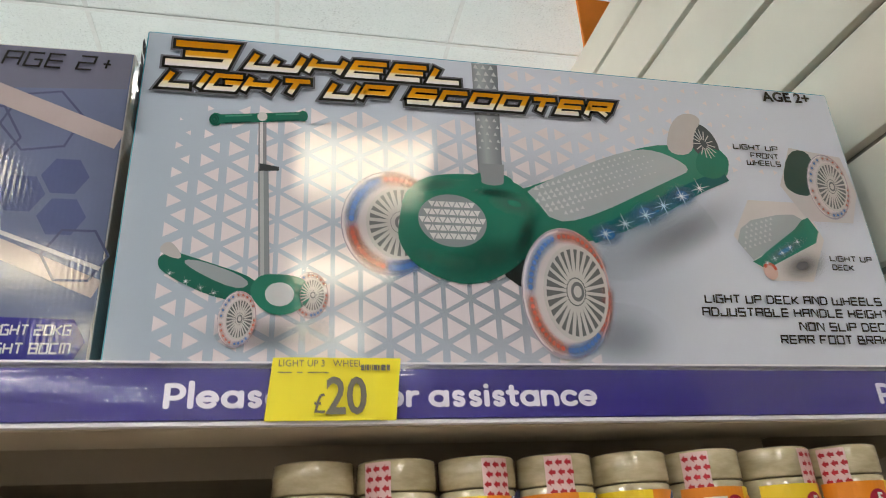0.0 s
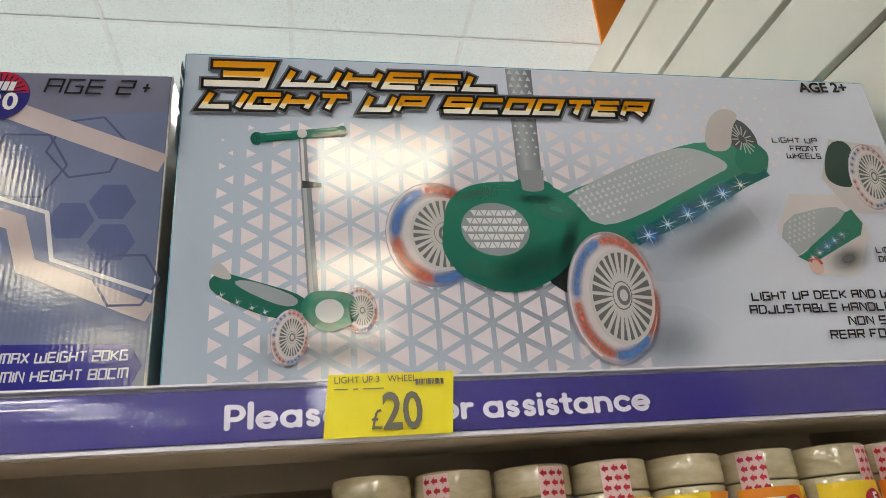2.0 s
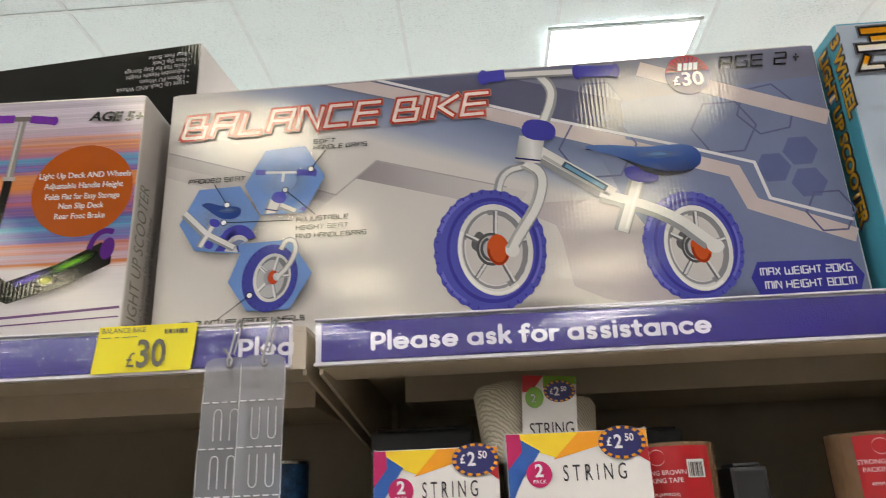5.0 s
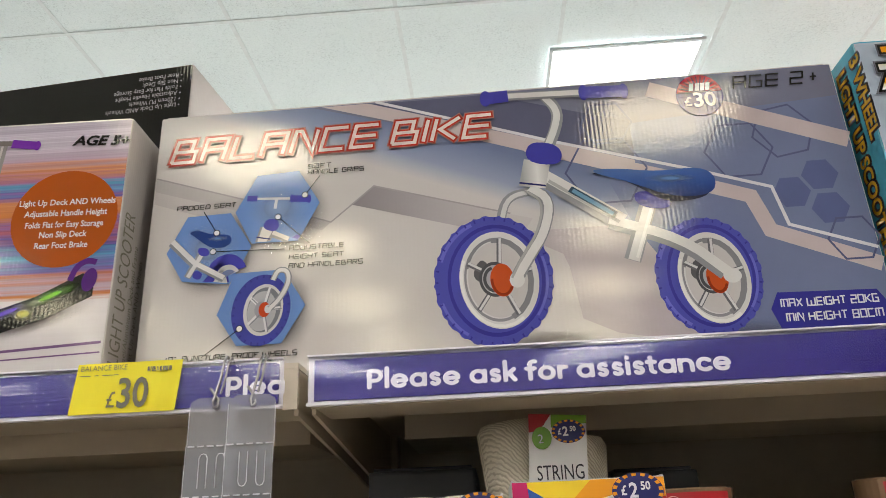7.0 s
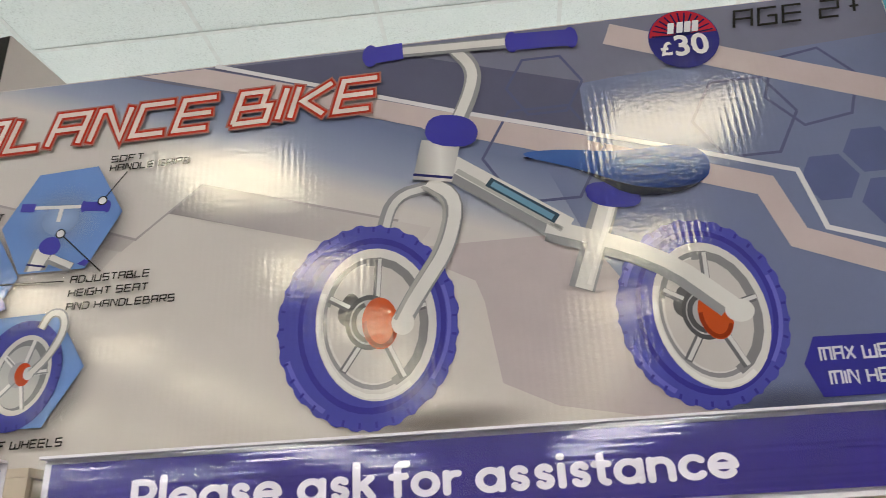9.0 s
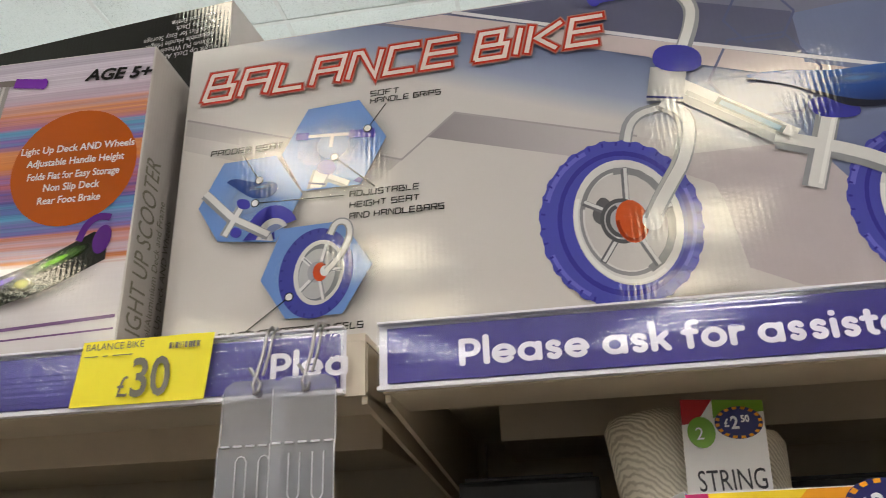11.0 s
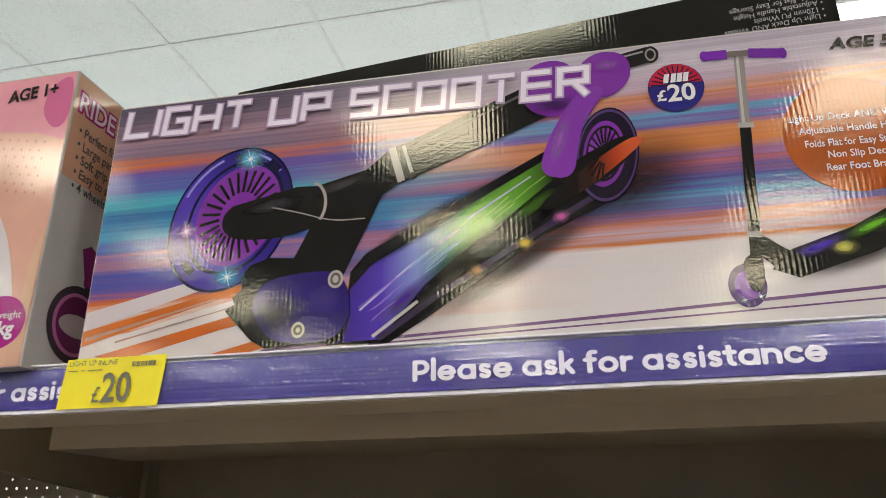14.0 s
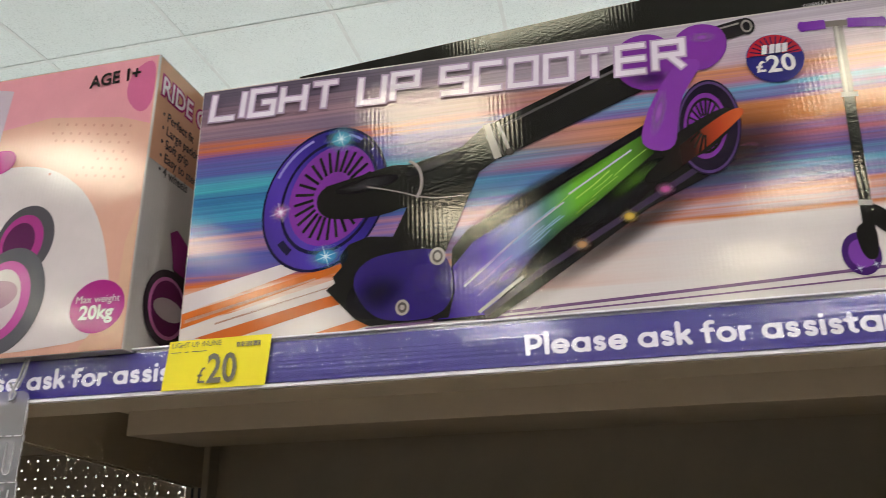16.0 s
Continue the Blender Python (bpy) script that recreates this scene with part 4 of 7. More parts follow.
def balance_box():
    d = 0.0000085
    wht = (216, 211, 204)
    bg = ink_blend("white_to_blue_print", [(0.0, wht), (0.50, (212, 208, 203)), (0.60, (154, 164, 188)), (0.75, (116, 128, 160)), (1.0, (114, 124, 154))], "Z", BASE + 0.18, 0.22, d, 0.035, slant=0.40)
    # the blend runs along z + 0.40 x; bring its start to this carton
    for n in bg.node_tree.nodes:
        if n.bl_idname == "ShaderNodeMapRange":
            n.inputs["From Min"].default_value = BASE + 0.16 + 0.40 * B_L
            n.inputs["From Max"].default_value = BASE + 0.36 + 0.40 * B_L
    e = carton("balance_bike_box", "white and blue box printed with a child's balance bike", B_L, B_R, B_Y, 0.31, B_T, bg, SIDE_WHITE)
    f = Face(e, B_L, B_Y, d)
    blue, dark, tan = (120, 130, 162), (98, 106, 144), (204, 190, 188)
    f.draw("blue_panel", blue, 1, [("poly", [(440, 246), (596, 246), (596, 3), (468, 3), (430, 60), (396, 150)])], "blue-grey printed panel")
    f.draw("blue_panel", (124, 126, 146), 1.2, [("poly", [(140, 245.5), (300, 245.5), (596, 245.5), (596, 215), (440, 205), (340, 196), (250, 212)])])
    f.draw("pink_panel", (196, 186, 186), 1.3, [("poly", [(300, 110), (330, 100), (352, 88), (356, 76), (362, 33), (388, 20), (470, 4), (440, 60), (410, 110)])])
    f.draw("white_wedge", wht, 1.1, [("poly", [(300, 100), (356, 76), (362, 34), (388, 20), (470, 3), (300, 3)])])
    f.draw("tan_stripe", tan, 1.6, [("poly", [(150, 245), (192, 245), (345, 193), (420, 168), (420, 155), (330, 184), (240, 216)])])
    f.draw("tan_stripe", tan, 1.7, [("line", [(330, 190), (470, 141), (508, 127), (518, 96), (596, 62)], 12.5)])
    f.draw("tan_stripe", tan, 1.7, [("line", [(440, 236), (505, 209), (596, 172)], 15)])
    f.draw("white_line", (226, 226, 228), 1.9, [("line", [(199, 246), (352, 192), (472, 153), (526, 134), (533, 100), (596, 76)], 2.8)])
    f.draw("dark_band", (96, 98, 122), 1.5, [("poly", [(196, 244), (300, 244), (420, 205), (420, 170), (352, 192)])])
    hexes = []
    for cx, cz, r in ((541, 128, 15), (566, 142, 15), (568, 112, 15)):
        hexes.append(("poly", ellipse_pts(cx, cz, r, r, 0, 6)))
    f.draw("faint_hexagon", (96, 106, 148), 1.55, hexes)
    hexl = [("line", ellipse_pts(cx, cz, r, r, t0, 6) + [ellipse_pts(cx, cz, r, r, t0, 6)[0]], 1.6) for cx, cz, r, t0 in ((400, 205, 22, 0), (545, 185, 26, 10), (506, 170, 28, 0), (580, 85, 20, 0), (395, 160, 34, 0))]
    f.draw("faint_hexagon", (92, 98, 132), 1.6, hexl)
    # folded grey bands on the white part
    shade = ink_blend("band_shade_print", [(0, (146, 140, 142)), (0.5, (182, 176, 176)), (1, (206, 200, 196))], "X", B_L + 0.17, 0.14, d, 0.035)
    f.draw("grey_band", shade, 1.3, [("poly", [(197, 162), (330, 121), (318, 104), (177, 146)])])
    shade2 = ink_blend("band_shade_print", [(0, (178, 172, 170)), (0.8, wht), (1, wht)], "Z", -0.35, 0.03, d, 0.035)
    f.draw("grey_band", (192, 186, 182), 1.2, [("poly", [(2, 185), (82, 158), (160, 131), (152, 124), (2, 172)])])
    f.draw("grey_band", (203, 198, 193), 1.15, [("poly", [(2, 175), (152, 126), (140, 112), (2, 160)])])
    f.draw("grey_band", (172, 166, 166), 1.4, [("line", [(2, 185), (82, 158.5), (160, 131), (197, 162), (312, 127)], 1.4)])
    # bike
    FR, FD, BL = (226, 225, 220), (150, 152, 154), (74, 72, 172)
    f.draw("printed_shadow", fade("print_shadow", (110, 104, 104), d, 0.6), 1.8, [("oval", 330, 16, 60, 12)])
    f.draw("printed_shadow", fade("print_shadow", (70, 74, 96), d, 0.5), 1.8, [("oval", 490, 14, 50, 12)])
    f.draw("fork_leg_back", FD, 2, [("curve", [(330, 146), (310, 142), (303, 122), (302, 100)], 8)])
    f.draw("fork_leg_back", (214, 214, 210), 2.2, [("curve", [(331, 146), (311, 142), (304, 122), (303, 100)], 4)])
    bike_wheel(f, 294, 70, 48, 55.5, 298.5, 70, 32, 41.5, 3)
    bike_wheel(f, 463, 62, 41, 49, 467, 60, 27.5, 38, 3)
    f.draw("main_tube", FD, 5.4, [("line", [(342, 157), (402, 111)], 15.5)])
    f.draw("main_tube", FR, 5.6, [("line", [(344, 159), (404, 113.5)], 10)], "white printed frame tube")
    f.draw("tube_shade", (184, 184, 180), 5.7, [("line", [(346, 154), (400, 112)], 3.0)])
    f.draw("decal", (60, 84, 100), 5.8, [("line", [(363, 145), (398, 118.5)], 6.0)])
    f.draw("decal", (112, 158, 186), 5.9, [("line", [(365, 143.5), (396, 119.6)], 3.4)])
    f.draw("chain_stay", FD, 5.5, [("curve", [(392, 112), (446, 92), (476, 62)], 12)])
    f.draw("chain_stay", FR, 5.7, [("curve", [(392, 115), (448, 94), (479, 63)], 8), ("oval", 481, 60, 7, 6)])
    f.draw("seat_post", FD, 5.6, [("line", [(427, 131), (406, 78)], 13.5)])
    f.draw("seat_post", FR, 5.8, [("line", [(428, 131), (407, 78)], 9)])
    f.draw("seat_post_light", (244, 243, 238), 5.9, [("line", [(430, 130), (410, 80)], 2.2)])
    f.draw("seat_clamp", (60, 60, 156), 6, [("soft", [(414, 140), (442, 134), (444, 120), (416, 124)])])
    f.draw("saddle_under", (30, 34, 56), 6.1, [("soft", [(378, 158), (400, 154), (420, 142), (440, 126), (474, 128), (478, 140), (440, 146), (400, 158)])])
    f.draw("saddle_picture", ink_blend("saddle_print", [(0, (34, 48, 100)), (0.5, (46, 78, 148)), (1, (70, 106, 172))], "Z", BASE + 0.128, 0.03, d, 0.035), 6.2, [("soft", [(376, 161), (404, 161), (436, 155), (472, 157), (484, 146), (478, 130), (444, 131), (414, 147)])], "blue printed saddle")
    f.draw("saddle_light", fade("saddle_light", (120, 156, 206), d, 0.7), 6.3, [("oval", 446, 148, 24, 5, -3)])
    f.draw("fork_leg", FD, 6, [("curve", [(330, 148), (345, 136), (338, 108), (324, 88), (312, 68)], 11)])
    f.draw("fork_leg", FR, 6.2, [("curve", [(330, 149), (346, 137), (339, 108), (325, 88), (312, 68)], 7), ("oval", 313, 68, 6, 6.5)], "white printed fork")
    f.draw("head_tube", ink_blend("head_tube_print", [(0, (170, 170, 168)), (0.5, (234, 233, 228)), (1, (178, 178, 176))], "X", B_L + 0.322, 0.026, d, 0.035), 6.6, [("poly", [(327, 176), (349, 171), (343, 147), (321, 151)])])
    f.draw("head_ring", (48, 52, 110), 6.8, [("line", [(321.5, 154), (343.5, 149.5)], 1.6)])
    f.draw("fork_shade", (176, 176, 172), 6.3, [("curve", [(326, 146), (340, 135), (333, 108), (319, 88), (309, 70)], 2.0)])
    f.draw("stem_picture", FD, 6.2, [("curve", [(350, 237), (360, 222), (358, 206), (348, 184)], 10)])
    f.draw("stem_picture", FR, 6.4, [("curve", [(349, 237), (360, 222), (357, 206), (347, 184)], 6)])
    f.draw("head_cap", (66, 64, 164), 7, [("soft", [(331, 192), (352, 190), (361, 180), (356, 167), (328, 173)])], "blue printed cap")
    f.draw("handlebar_picture", FD, 6.8, [("line", [(308, 239.5), (388, 237)], 8)])
    f.draw("handlebar_picture", FR, 7, [("line", [(308, 240.2), (388, 237.7)], 5)])
    f.draw("grip_picture", BL, 7.3, [("line", [(297, 239), (318, 240)], 12), ("oval", 298, 239, 5, 8), ("line", [(383, 237.2), (420, 235.5)], 12), ("oval", 384, 237, 4, 7.6), ("oval", 419, 235.5, 4, 7.6)], "blue printed handlebar grips")
    # three hexagon insets
    for pts in ([(94, 180), (131, 182), (150, 150), (132, 116), (92, 116), (76, 146)], [(34, 145), (72, 146), (92, 114), (75, 81), (34, 86), (18, 112)], [(79, 90), (120, 91), (140, 59), (121, 28), (84, 28), (66, 55)]):
        cu, cv = sum(p[0] for p in pts) / 6, sum(p[1] for p in pts) / 6
        f.draw("printed_shadow", fade("print_shadow", (96, 96, 104), d, 0.8, 0.6), 1.7, [("oval", cu + 5, cv - 4, 44, 42)])
        f.draw("hexagon_inset", (112, 148, 208), 4, [("poly", pts)], "pale blue hexagon inset picture")
        f.draw("hexagon_light", fade("inset_light", (176, 200, 234), d, 0.6), 4.2, [("oval", cu, cv, 30, 26)])
    # handlebar inset
    f.draw("inset_bar", FR, 5, [("line", [(90, 158), (134, 155)], 2.2), ("line", [(112, 156), (111, 147)], 2.6)])
    f.draw("inset_grip", BL, 5.3, [("line", [(86, 158.6), (95, 157.8)], 5.4), ("line", [(125, 155.6), (140, 154)], 6), ("oval", 140.5, 154, 2, 4), ("oval", 125.5, 155.5, 1.6, 3.8)])
    f.draw("inset_frame", FD, 5.0, [("poly", [(99, 131), (113, 127), (108, 117), (95, 117)]), ("line", [(109, 124), (124, 117)], 6)])
    f.draw("inset_frame", FR, 5.2, [("poly", [(101, 131), (110.5, 128), (105, 117), (97, 117)]), ("line", [(110, 125), (124, 118)], 3.6)])
    f.draw("inset_cap", BL, 5.4, [("soft", [(103, 137), (112, 138), (116, 131), (112, 125), (101, 129)]), ("poly", [(127, 119), (131, 121.5), (134, 120), (132, 117)])])
    f.draw("inset_ring", (48, 52, 110), 5.5, [("line", [(96, 121.5), (108, 119)], 1.2)])
    # saddle inset
    f.draw("inset_tyre", BL, 4.6, [("poly", [(52, 84.6)] + ellipse_pts(72, 88, 18, 20, 0, 14, 22, 172) + [(74.5, 83)])])
    f.draw("inset_rim", (208, 208, 206), 4.8, [("poly", [(61, 84)] + ellipse_pts(73, 86, 11, 12.5, 0, 12, 30, 172) + [(73.5, 82)])])
    f.draw("inset_rim", (122, 134, 168), 4.9, [("poly", [(65, 83.6)] + ellipse_pts(74, 84.5, 8, 9.5, 0, 10, 50, 165)), ])
    f.draw("inset_frame", FD, 5, [("line", [(22, 122), (43, 101)], 7.4), ("line", [(42, 102), (70, 86)], 6.6), ("line", [(50, 112), (38, 89)], 6.2)])
    f.draw("inset_frame", FR, 5.2, [("line", [(22.6, 123), (43, 102.6)], 4.4), ("line", [(42, 103), (70, 87)], 4.0), ("line", [(50.8, 112), (38.8, 89.4)], 3.6)])
    f.draw("inset_cap", BL, 5.5, [("soft", [(45, 116), (55, 114.5), (56, 107), (47, 108)]), ("soft", [(44, 96), (52, 92), (49, 86), (42, 89)])])
    f.draw("inset_saddle", (44, 70, 136), 5.7, [("soft", [(36, 130), (44, 132), (56, 127), (73, 126), (75, 119), (69, 114), (57, 114.5), (49, 120), (42, 126)])])
    f.draw("inset_saddle_light", fade("saddle_light", (120, 156, 206), d, 0.7), 5.8, [("oval", 62, 123, 11, 3, 0)])
    # wheel inset
    f.draw("inset_wheel", (70, 74, 160), 4.8, [("oval", 103, 57, 24.5, 30.5, -8)])
    f.draw("inset_wheel", (58, 60, 142), 4.9, f.spokes(103, 57, 24.5, 30.5, -8, 26, 0.90, 0.99, 1.3))
    f.draw("inset_rim", (214, 213, 210), 5, [("oval", 105, 57, 16.5, 22, -8)])
    f.draw("inset_rim", (128, 130, 134), 5.2, [("oval", 105.5, 57, 14, 19.2, -8)])
    f.draw("inset_rim", (186, 186, 186), 5.25, [("oval", 103.8, 56, 12, 17, -8)])
    f.draw("inset_spoke", (228, 228, 226), 5.3, f.spokes(105, 57, 15, 20.5, -8, 5, 0.15, 0.95, 2.6, 80))
    f.draw("inset_spoke", (140, 142, 146), 5.35, f.spokes(106, 56.4, 15, 20.5, -8, 5, 0.15, 0.95, 0.9, 80))
    f.draw("inset_hub", (168, 168, 170), 5.4, [("oval", 103, 57, 5.4, 7)])
    f.draw("inset_hub", (200, 76, 40), 5.5, [("oval", 106, 57, 4.8, 6.4)])
    f.draw("inset_hub", (222, 222, 220), 5.6, [("oval", 109, 57.4, 3.0, 3.6)])
    f.draw("inset_fork", FD, 5.6, [("curve", [(112, 82), (116, 91), (124, 90), (126, 80), (119, 66), (110, 57)], 5.2)])
    f.draw("inset_fork", FR, 5.7, [("curve", [(112, 82), (116, 91), (124, 90), (126, 80), (119, 66), (110, 57)], 3.2)])
    K = (28, 26, 30)
    f.draw("pointer", K, 6, [("line", p, 0.7) for p in ([(150, 176), (137, 158)], [(114, 139), (142, 113)], [(48, 149), (61, 128)], [(59, 111), (121, 109)], [(86, 42), (56, 20)])])
    f.draw("pointer_dot", K, 6.2, [("oval", u, v, 3, 3) for u, v in ((137, 158), (114, 139), (61, 128), (59, 111), (86, 42))])
    f.draw("pointer_dot", (236, 236, 236), 6.4, [("oval", u, v, 2.3, 2.3) for u, v in ((137, 158), (114, 139), (61, 128), (59, 111), (86, 42))])
    for s, u, v, w in (("SOFT", 139, 183, 20), ("HANDLE GRIPS", 139, 177, 49), ("PADDED SEAT", 24, 151, 52), ("ADJUSTABLE", 125, 107, 46), ("HEIGHT SEAT", 125, 99, 46), ("AND HANDLEBARS", 125, 91, 62), ("10\" PUNCTURE-PROOF WHEELS", 26, 17.5, 108)):
        f.title("lettering", s, u, v, u + w, 4.6, 0.75, K, 7, 0.1)
    red, glowc = (190, 56, 40), (176, 120, 110)
    for grow, mat, lay in ((5.2, glowc, 7.4), (3.2, red, 7.8)):
        f.title("title_outline", "BALANCE", 14, 197, 196, 24, 2.9, mat, lay, 0.26, 0.012, grow)
        f.title("title_outline", "BIKE", 213, 199, 296, 24, 2.9, mat, lay, 0.26, 0.012, grow)
    f.title("title", "BALANCE", 14, 197, 196, 24, 2.9, (240, 222, 212), 8.4, 0.26, 0.012, 0.2)
    f.title("title", "BIKE", 213, 199, 296, 24, 2.9, (240, 222, 212), 8.4, 0.26, 0.012, 0.2)
    badge(f, 483, 225.5, 20, "30")
    f.title("lettering", "AGE 2+", 512, 228, 584, 13, 1.5, K, 7, 0.2)
    f.draw("blue_label", (58, 56, 152), 3, [("poly", [(505, 31), (512, 44), (586, 42), (594, 28), (588, 14), (510, 15)])], "dark blue printed label")
    f.title("lettering", "MAX WEIGHT 20KG", 513, 31.5, 585, 7, 1.1, (228, 228, 240), 4, 0.05)
    f.title("lettering", "MIN HEIGHT 80CM", 515, 20, 586, 7, 1.1, (228, 228, 240), 4, 0.05)
    # the carton stands a little askew on the shelf
    e.matrix_basis = Matrix.Translation((-0.4373, B_Y + 0.1610, SHELF)) @ pose(0, 0, 0, 0, 0, -1.2) @ Matrix.Diagonal((1.006, 1, 1.007, 1))
    return e


# -- light up scooter carton --
def streak_print(depth):
    """Speed streaks: bands of colour drawn out along the board, with one set at each end."""
    m, nodes, links, bsdf = material("speed_streak_print")
    geo, sep = nodes.new("ShaderNodeNewGeometry"), nodes.new("ShaderNodeSeparateXYZ")
    links.new(geo.outputs["Position"], sep.inputs[0])
    wob = noise_tex(nodes, links, 9, 3, 0.6, (0.3, 1, 13))
    ma, mr, mx, mix = nodes.new("ShaderNodeMath"), nodes.new("ShaderNodeMapRange"), nodes.new("ShaderNodeMapRange"), nodes.new("ShaderNodeMix")
    ma.operation = "MULTIPLY_ADD"
    ma.inputs[1].default_value = 0.035
    links.new(wob, ma.inputs[0])
    links.new(sep.outputs["Z"], ma.inputs[2])
    mr.inputs["From Min"].default_value, mr.inputs["From Max"].default_value = BASE + 0.0175, BASE + 0.2475
    links.new(ma.outputs[0], mr.inputs["Value"])
    G = lambda *stops: [(p / 230, tone(c)) for p, c in stops]
    left = ramp(nodes, links, mr.outputs[0], G((0, (214, 208, 208)), (22, (222, 214, 208)), (30, (214, 116, 44)), (40, (226, 200, 186)), (52, (214, 108, 40)), (60, (112, 90, 160)), (78, (74, 84, 170)), (90, (170, 120, 150)),
                                            (98, (70, 92, 172)), (112, (62, 150, 186)), (124, (52, 104, 160)), (136, (72, 176, 190)), (150, (84, 104, 172)), (162, (104, 84, 160)), (172, (206, 110, 60)), (182, (128, 108, 132)), (196, (160, 128, 142)), (214, (104, 92, 112)), (230, (92, 84, 100))))
    right = ramp(nodes, links, mr.outputs[0], G((0, (228, 222, 220)), (64, (228, 221, 219)), (70, (206, 120, 60)), (78, (196, 176, 190)), (86, (206, 126, 96)), (96, (120, 110, 172)), (106, (92, 156, 190)), (114, (96, 92, 160)),
                                             (126, (190, 108, 120)), (134, (150, 110, 160)), (142, (214, 132, 72)), (152, (216, 140, 90)), (160, (122, 100, 166)), (166, (96, 160, 196)), (174, (176, 120, 160)), (184, (208, 138, 92)), (194, (196, 174, 190)), (208, (204, 194, 204)), (230, (190, 180, 192))))
    mx.interpolation_type = "SMOOTHSTEP"
    mx.inputs["From Min"].default_value, mx.inputs["From Max"].default_value = L_L + 0.12, L_L + 0.42
    links.new(sep.outputs["X"], mx.inputs["Value"])
    mix.data_type = "RGBA"
    links.new(mx.outputs[0], mix.inputs[0])
    links.new(left, mix.inputs[6])
    links.new(right, mix.inputs[7])
    fine, gain = noise_tex(nodes, links, 14, 4, 0.65, (0.16, 1, 34)), nodes.new("ShaderNodeMix")
    gain.data_type, gain.blend_type = "RGBA", "OVERLAY"
    calm = nodes.new("ShaderNodeMapRange")
    calm.inputs["From Min"].default_value, calm.inputs["From Max"].default_value = 0.26, 0.40
    calm.inputs["To Min"].default_value, calm.inputs["To Max"].default_value = 0.10, 0.55
    links.new(mr.outputs[0], calm.inputs["Value"])
    links.new(calm.outputs[0], gain.inputs[0])
    links.new(mix.outputs[2], gain.inputs[6])
    links.new(fine, gain.inputs[7])
    links.new(gain.outputs[2], bsdf.inputs["Base Color"])
    bsdf.inputs["Roughness"].default_value = 0.035
    gloss(bsdf)
    flutes(nodes, links, bsdf, depth)
    return m


def light_up_box():
    d = 0.0000085
    e = carton("scooter_box", "streaky orange, blue and purple box printed with a folding scooter", L_L, L_R, L_Y, 0.095, L_T, streak_print(d), SIDE_GREY)
    f = Face(e, L_L, L_Y, d)
    K, V, P = (20, 18, 24), (52, 34, 116), (128, 52, 160)
    f.draw("printed_shadow", fade("print_shadow", (60, 40, 40), d, 0.85), 1, [("oval", 425, 120, 60, 40, 20)])
    f.draw("printed_shadow", fade("print_shadow", (70, 60, 60), d, 0.85), 1, [("oval", 345, 66, 110, 15, 31)])
    f.draw("floor_line", (128, 96, 136), 1, [("curve", [(150, 8), (231, 12), (400, 19), (500, 24), (618, 30)], 2.2), ("curve", [(231, 9), (400, 14), (618, 22)], 1.2)])
    # pale and orange streaks that fan out at the lower corner
    for col, pts in (((222, 212, 214), [(1.5, 46), (150, 80), (150, 73), (1.5, 31)]), ((212, 112, 44), [(1.5, 31), (132, 61), (134, 56), (1.5, 19)]), ((226, 217, 212), [(1.5, 19), (140, 52), (150, 42), (1.5, 8)]),
                     ((208, 108, 48), [(14, 11), (140, 40), (148, 34), (40, 7)]), ((224, 216, 212), [(40, 7), (148, 33), (160, 22), (84, 3)]), ((206, 118, 62), [(90, 3), (160, 20), (175, 16), (120, 3)]),
                     ((168, 120, 96), [(30, 22), (150, 49.5), (150, 48.5), (30, 20.5)]), ((206, 168, 150), [(4, 26), (110, 51), (110, 49.5), (4, 23)])):
        f.draw("streak", col, 0.8, [("poly", pts)])
    # front wheel
    wheel = ink_blend("violet_wheel_print", [(0, (40, 24, 96)), (0.35, (86, 60, 176)), (0.6, (54, 40, 140)), (1, (30, 22, 84))], "X", L_L + 0.063, 0.104, d, 0.035, slant=0.5)
    for n in wheel.node_tree.nodes:
        if n.bl_idname == "ShaderNodeMapRange":
            n.inputs["From Min"].default_value, n.inputs["From Max"].default_value = L_L + 0.05 + 0.5 * (BASE + 0.06), L_L + 0.17 + 0.5 * (BASE + 0.17)
    f.draw("wheel_picture", wheel, 2, [("oval", 115, 117, 50, 63, -22)], "printed violet light-up wheel")
    f.draw("wheel_edge", (24, 20, 60), 2.2, [("ring", 115, 117, 50, 63, -22, 0.965), ("ring", 119, 118, 39, 50, -22, 0.94)])
    f.draw("wheel_light", (150, 140, 220), 2.4, [f.arc(115, 117, 45, 57, -22, 130, 175, 2.2), f.arc(115, 117, 45, 57, -22, 60, 100, 2.0)])
    f.draw("wheel_hub_picture", P, 2.6, [("oval", 121, 119, 34, 44, -22)])
    f.draw("wheel_slot", K, 2.8, f.spokes(122, 119, 34, 44, -22, 26, 0.45, 0.9, 2.4))
    f.draw("wheel_slot", (24, 20, 60), 2.9, [f.arc(117, 118, 42, 54, -22, a, a + 16, 6) for a in (20, 62, 104, 240, 290)])
    # folded frame
    f.draw("arm_picture", K, 4, [("soft", [(108, 118), (118, 128), (150, 126), (190, 142), (196, 110), (168, 96), (124, 96), (110, 104)])])
    f.draw("arm_ring", (168, 160, 156), 4.7, [f.arc(182, 122, 12, 18, 0, -50, 80, 2.4), ("curve", [(150, 122), (172, 116), (200, 106), (226, 106)], 1.0)])
    f.draw("deck_shade", (22, 19, 28), 3, [("poly", [(200, 10), (214, 40), (216, 64), (228, 78), (298, 114), (364, 148), (424, 152), (426, 136), (414, 106), (359, 81), (273, 25), (246, 9)])])
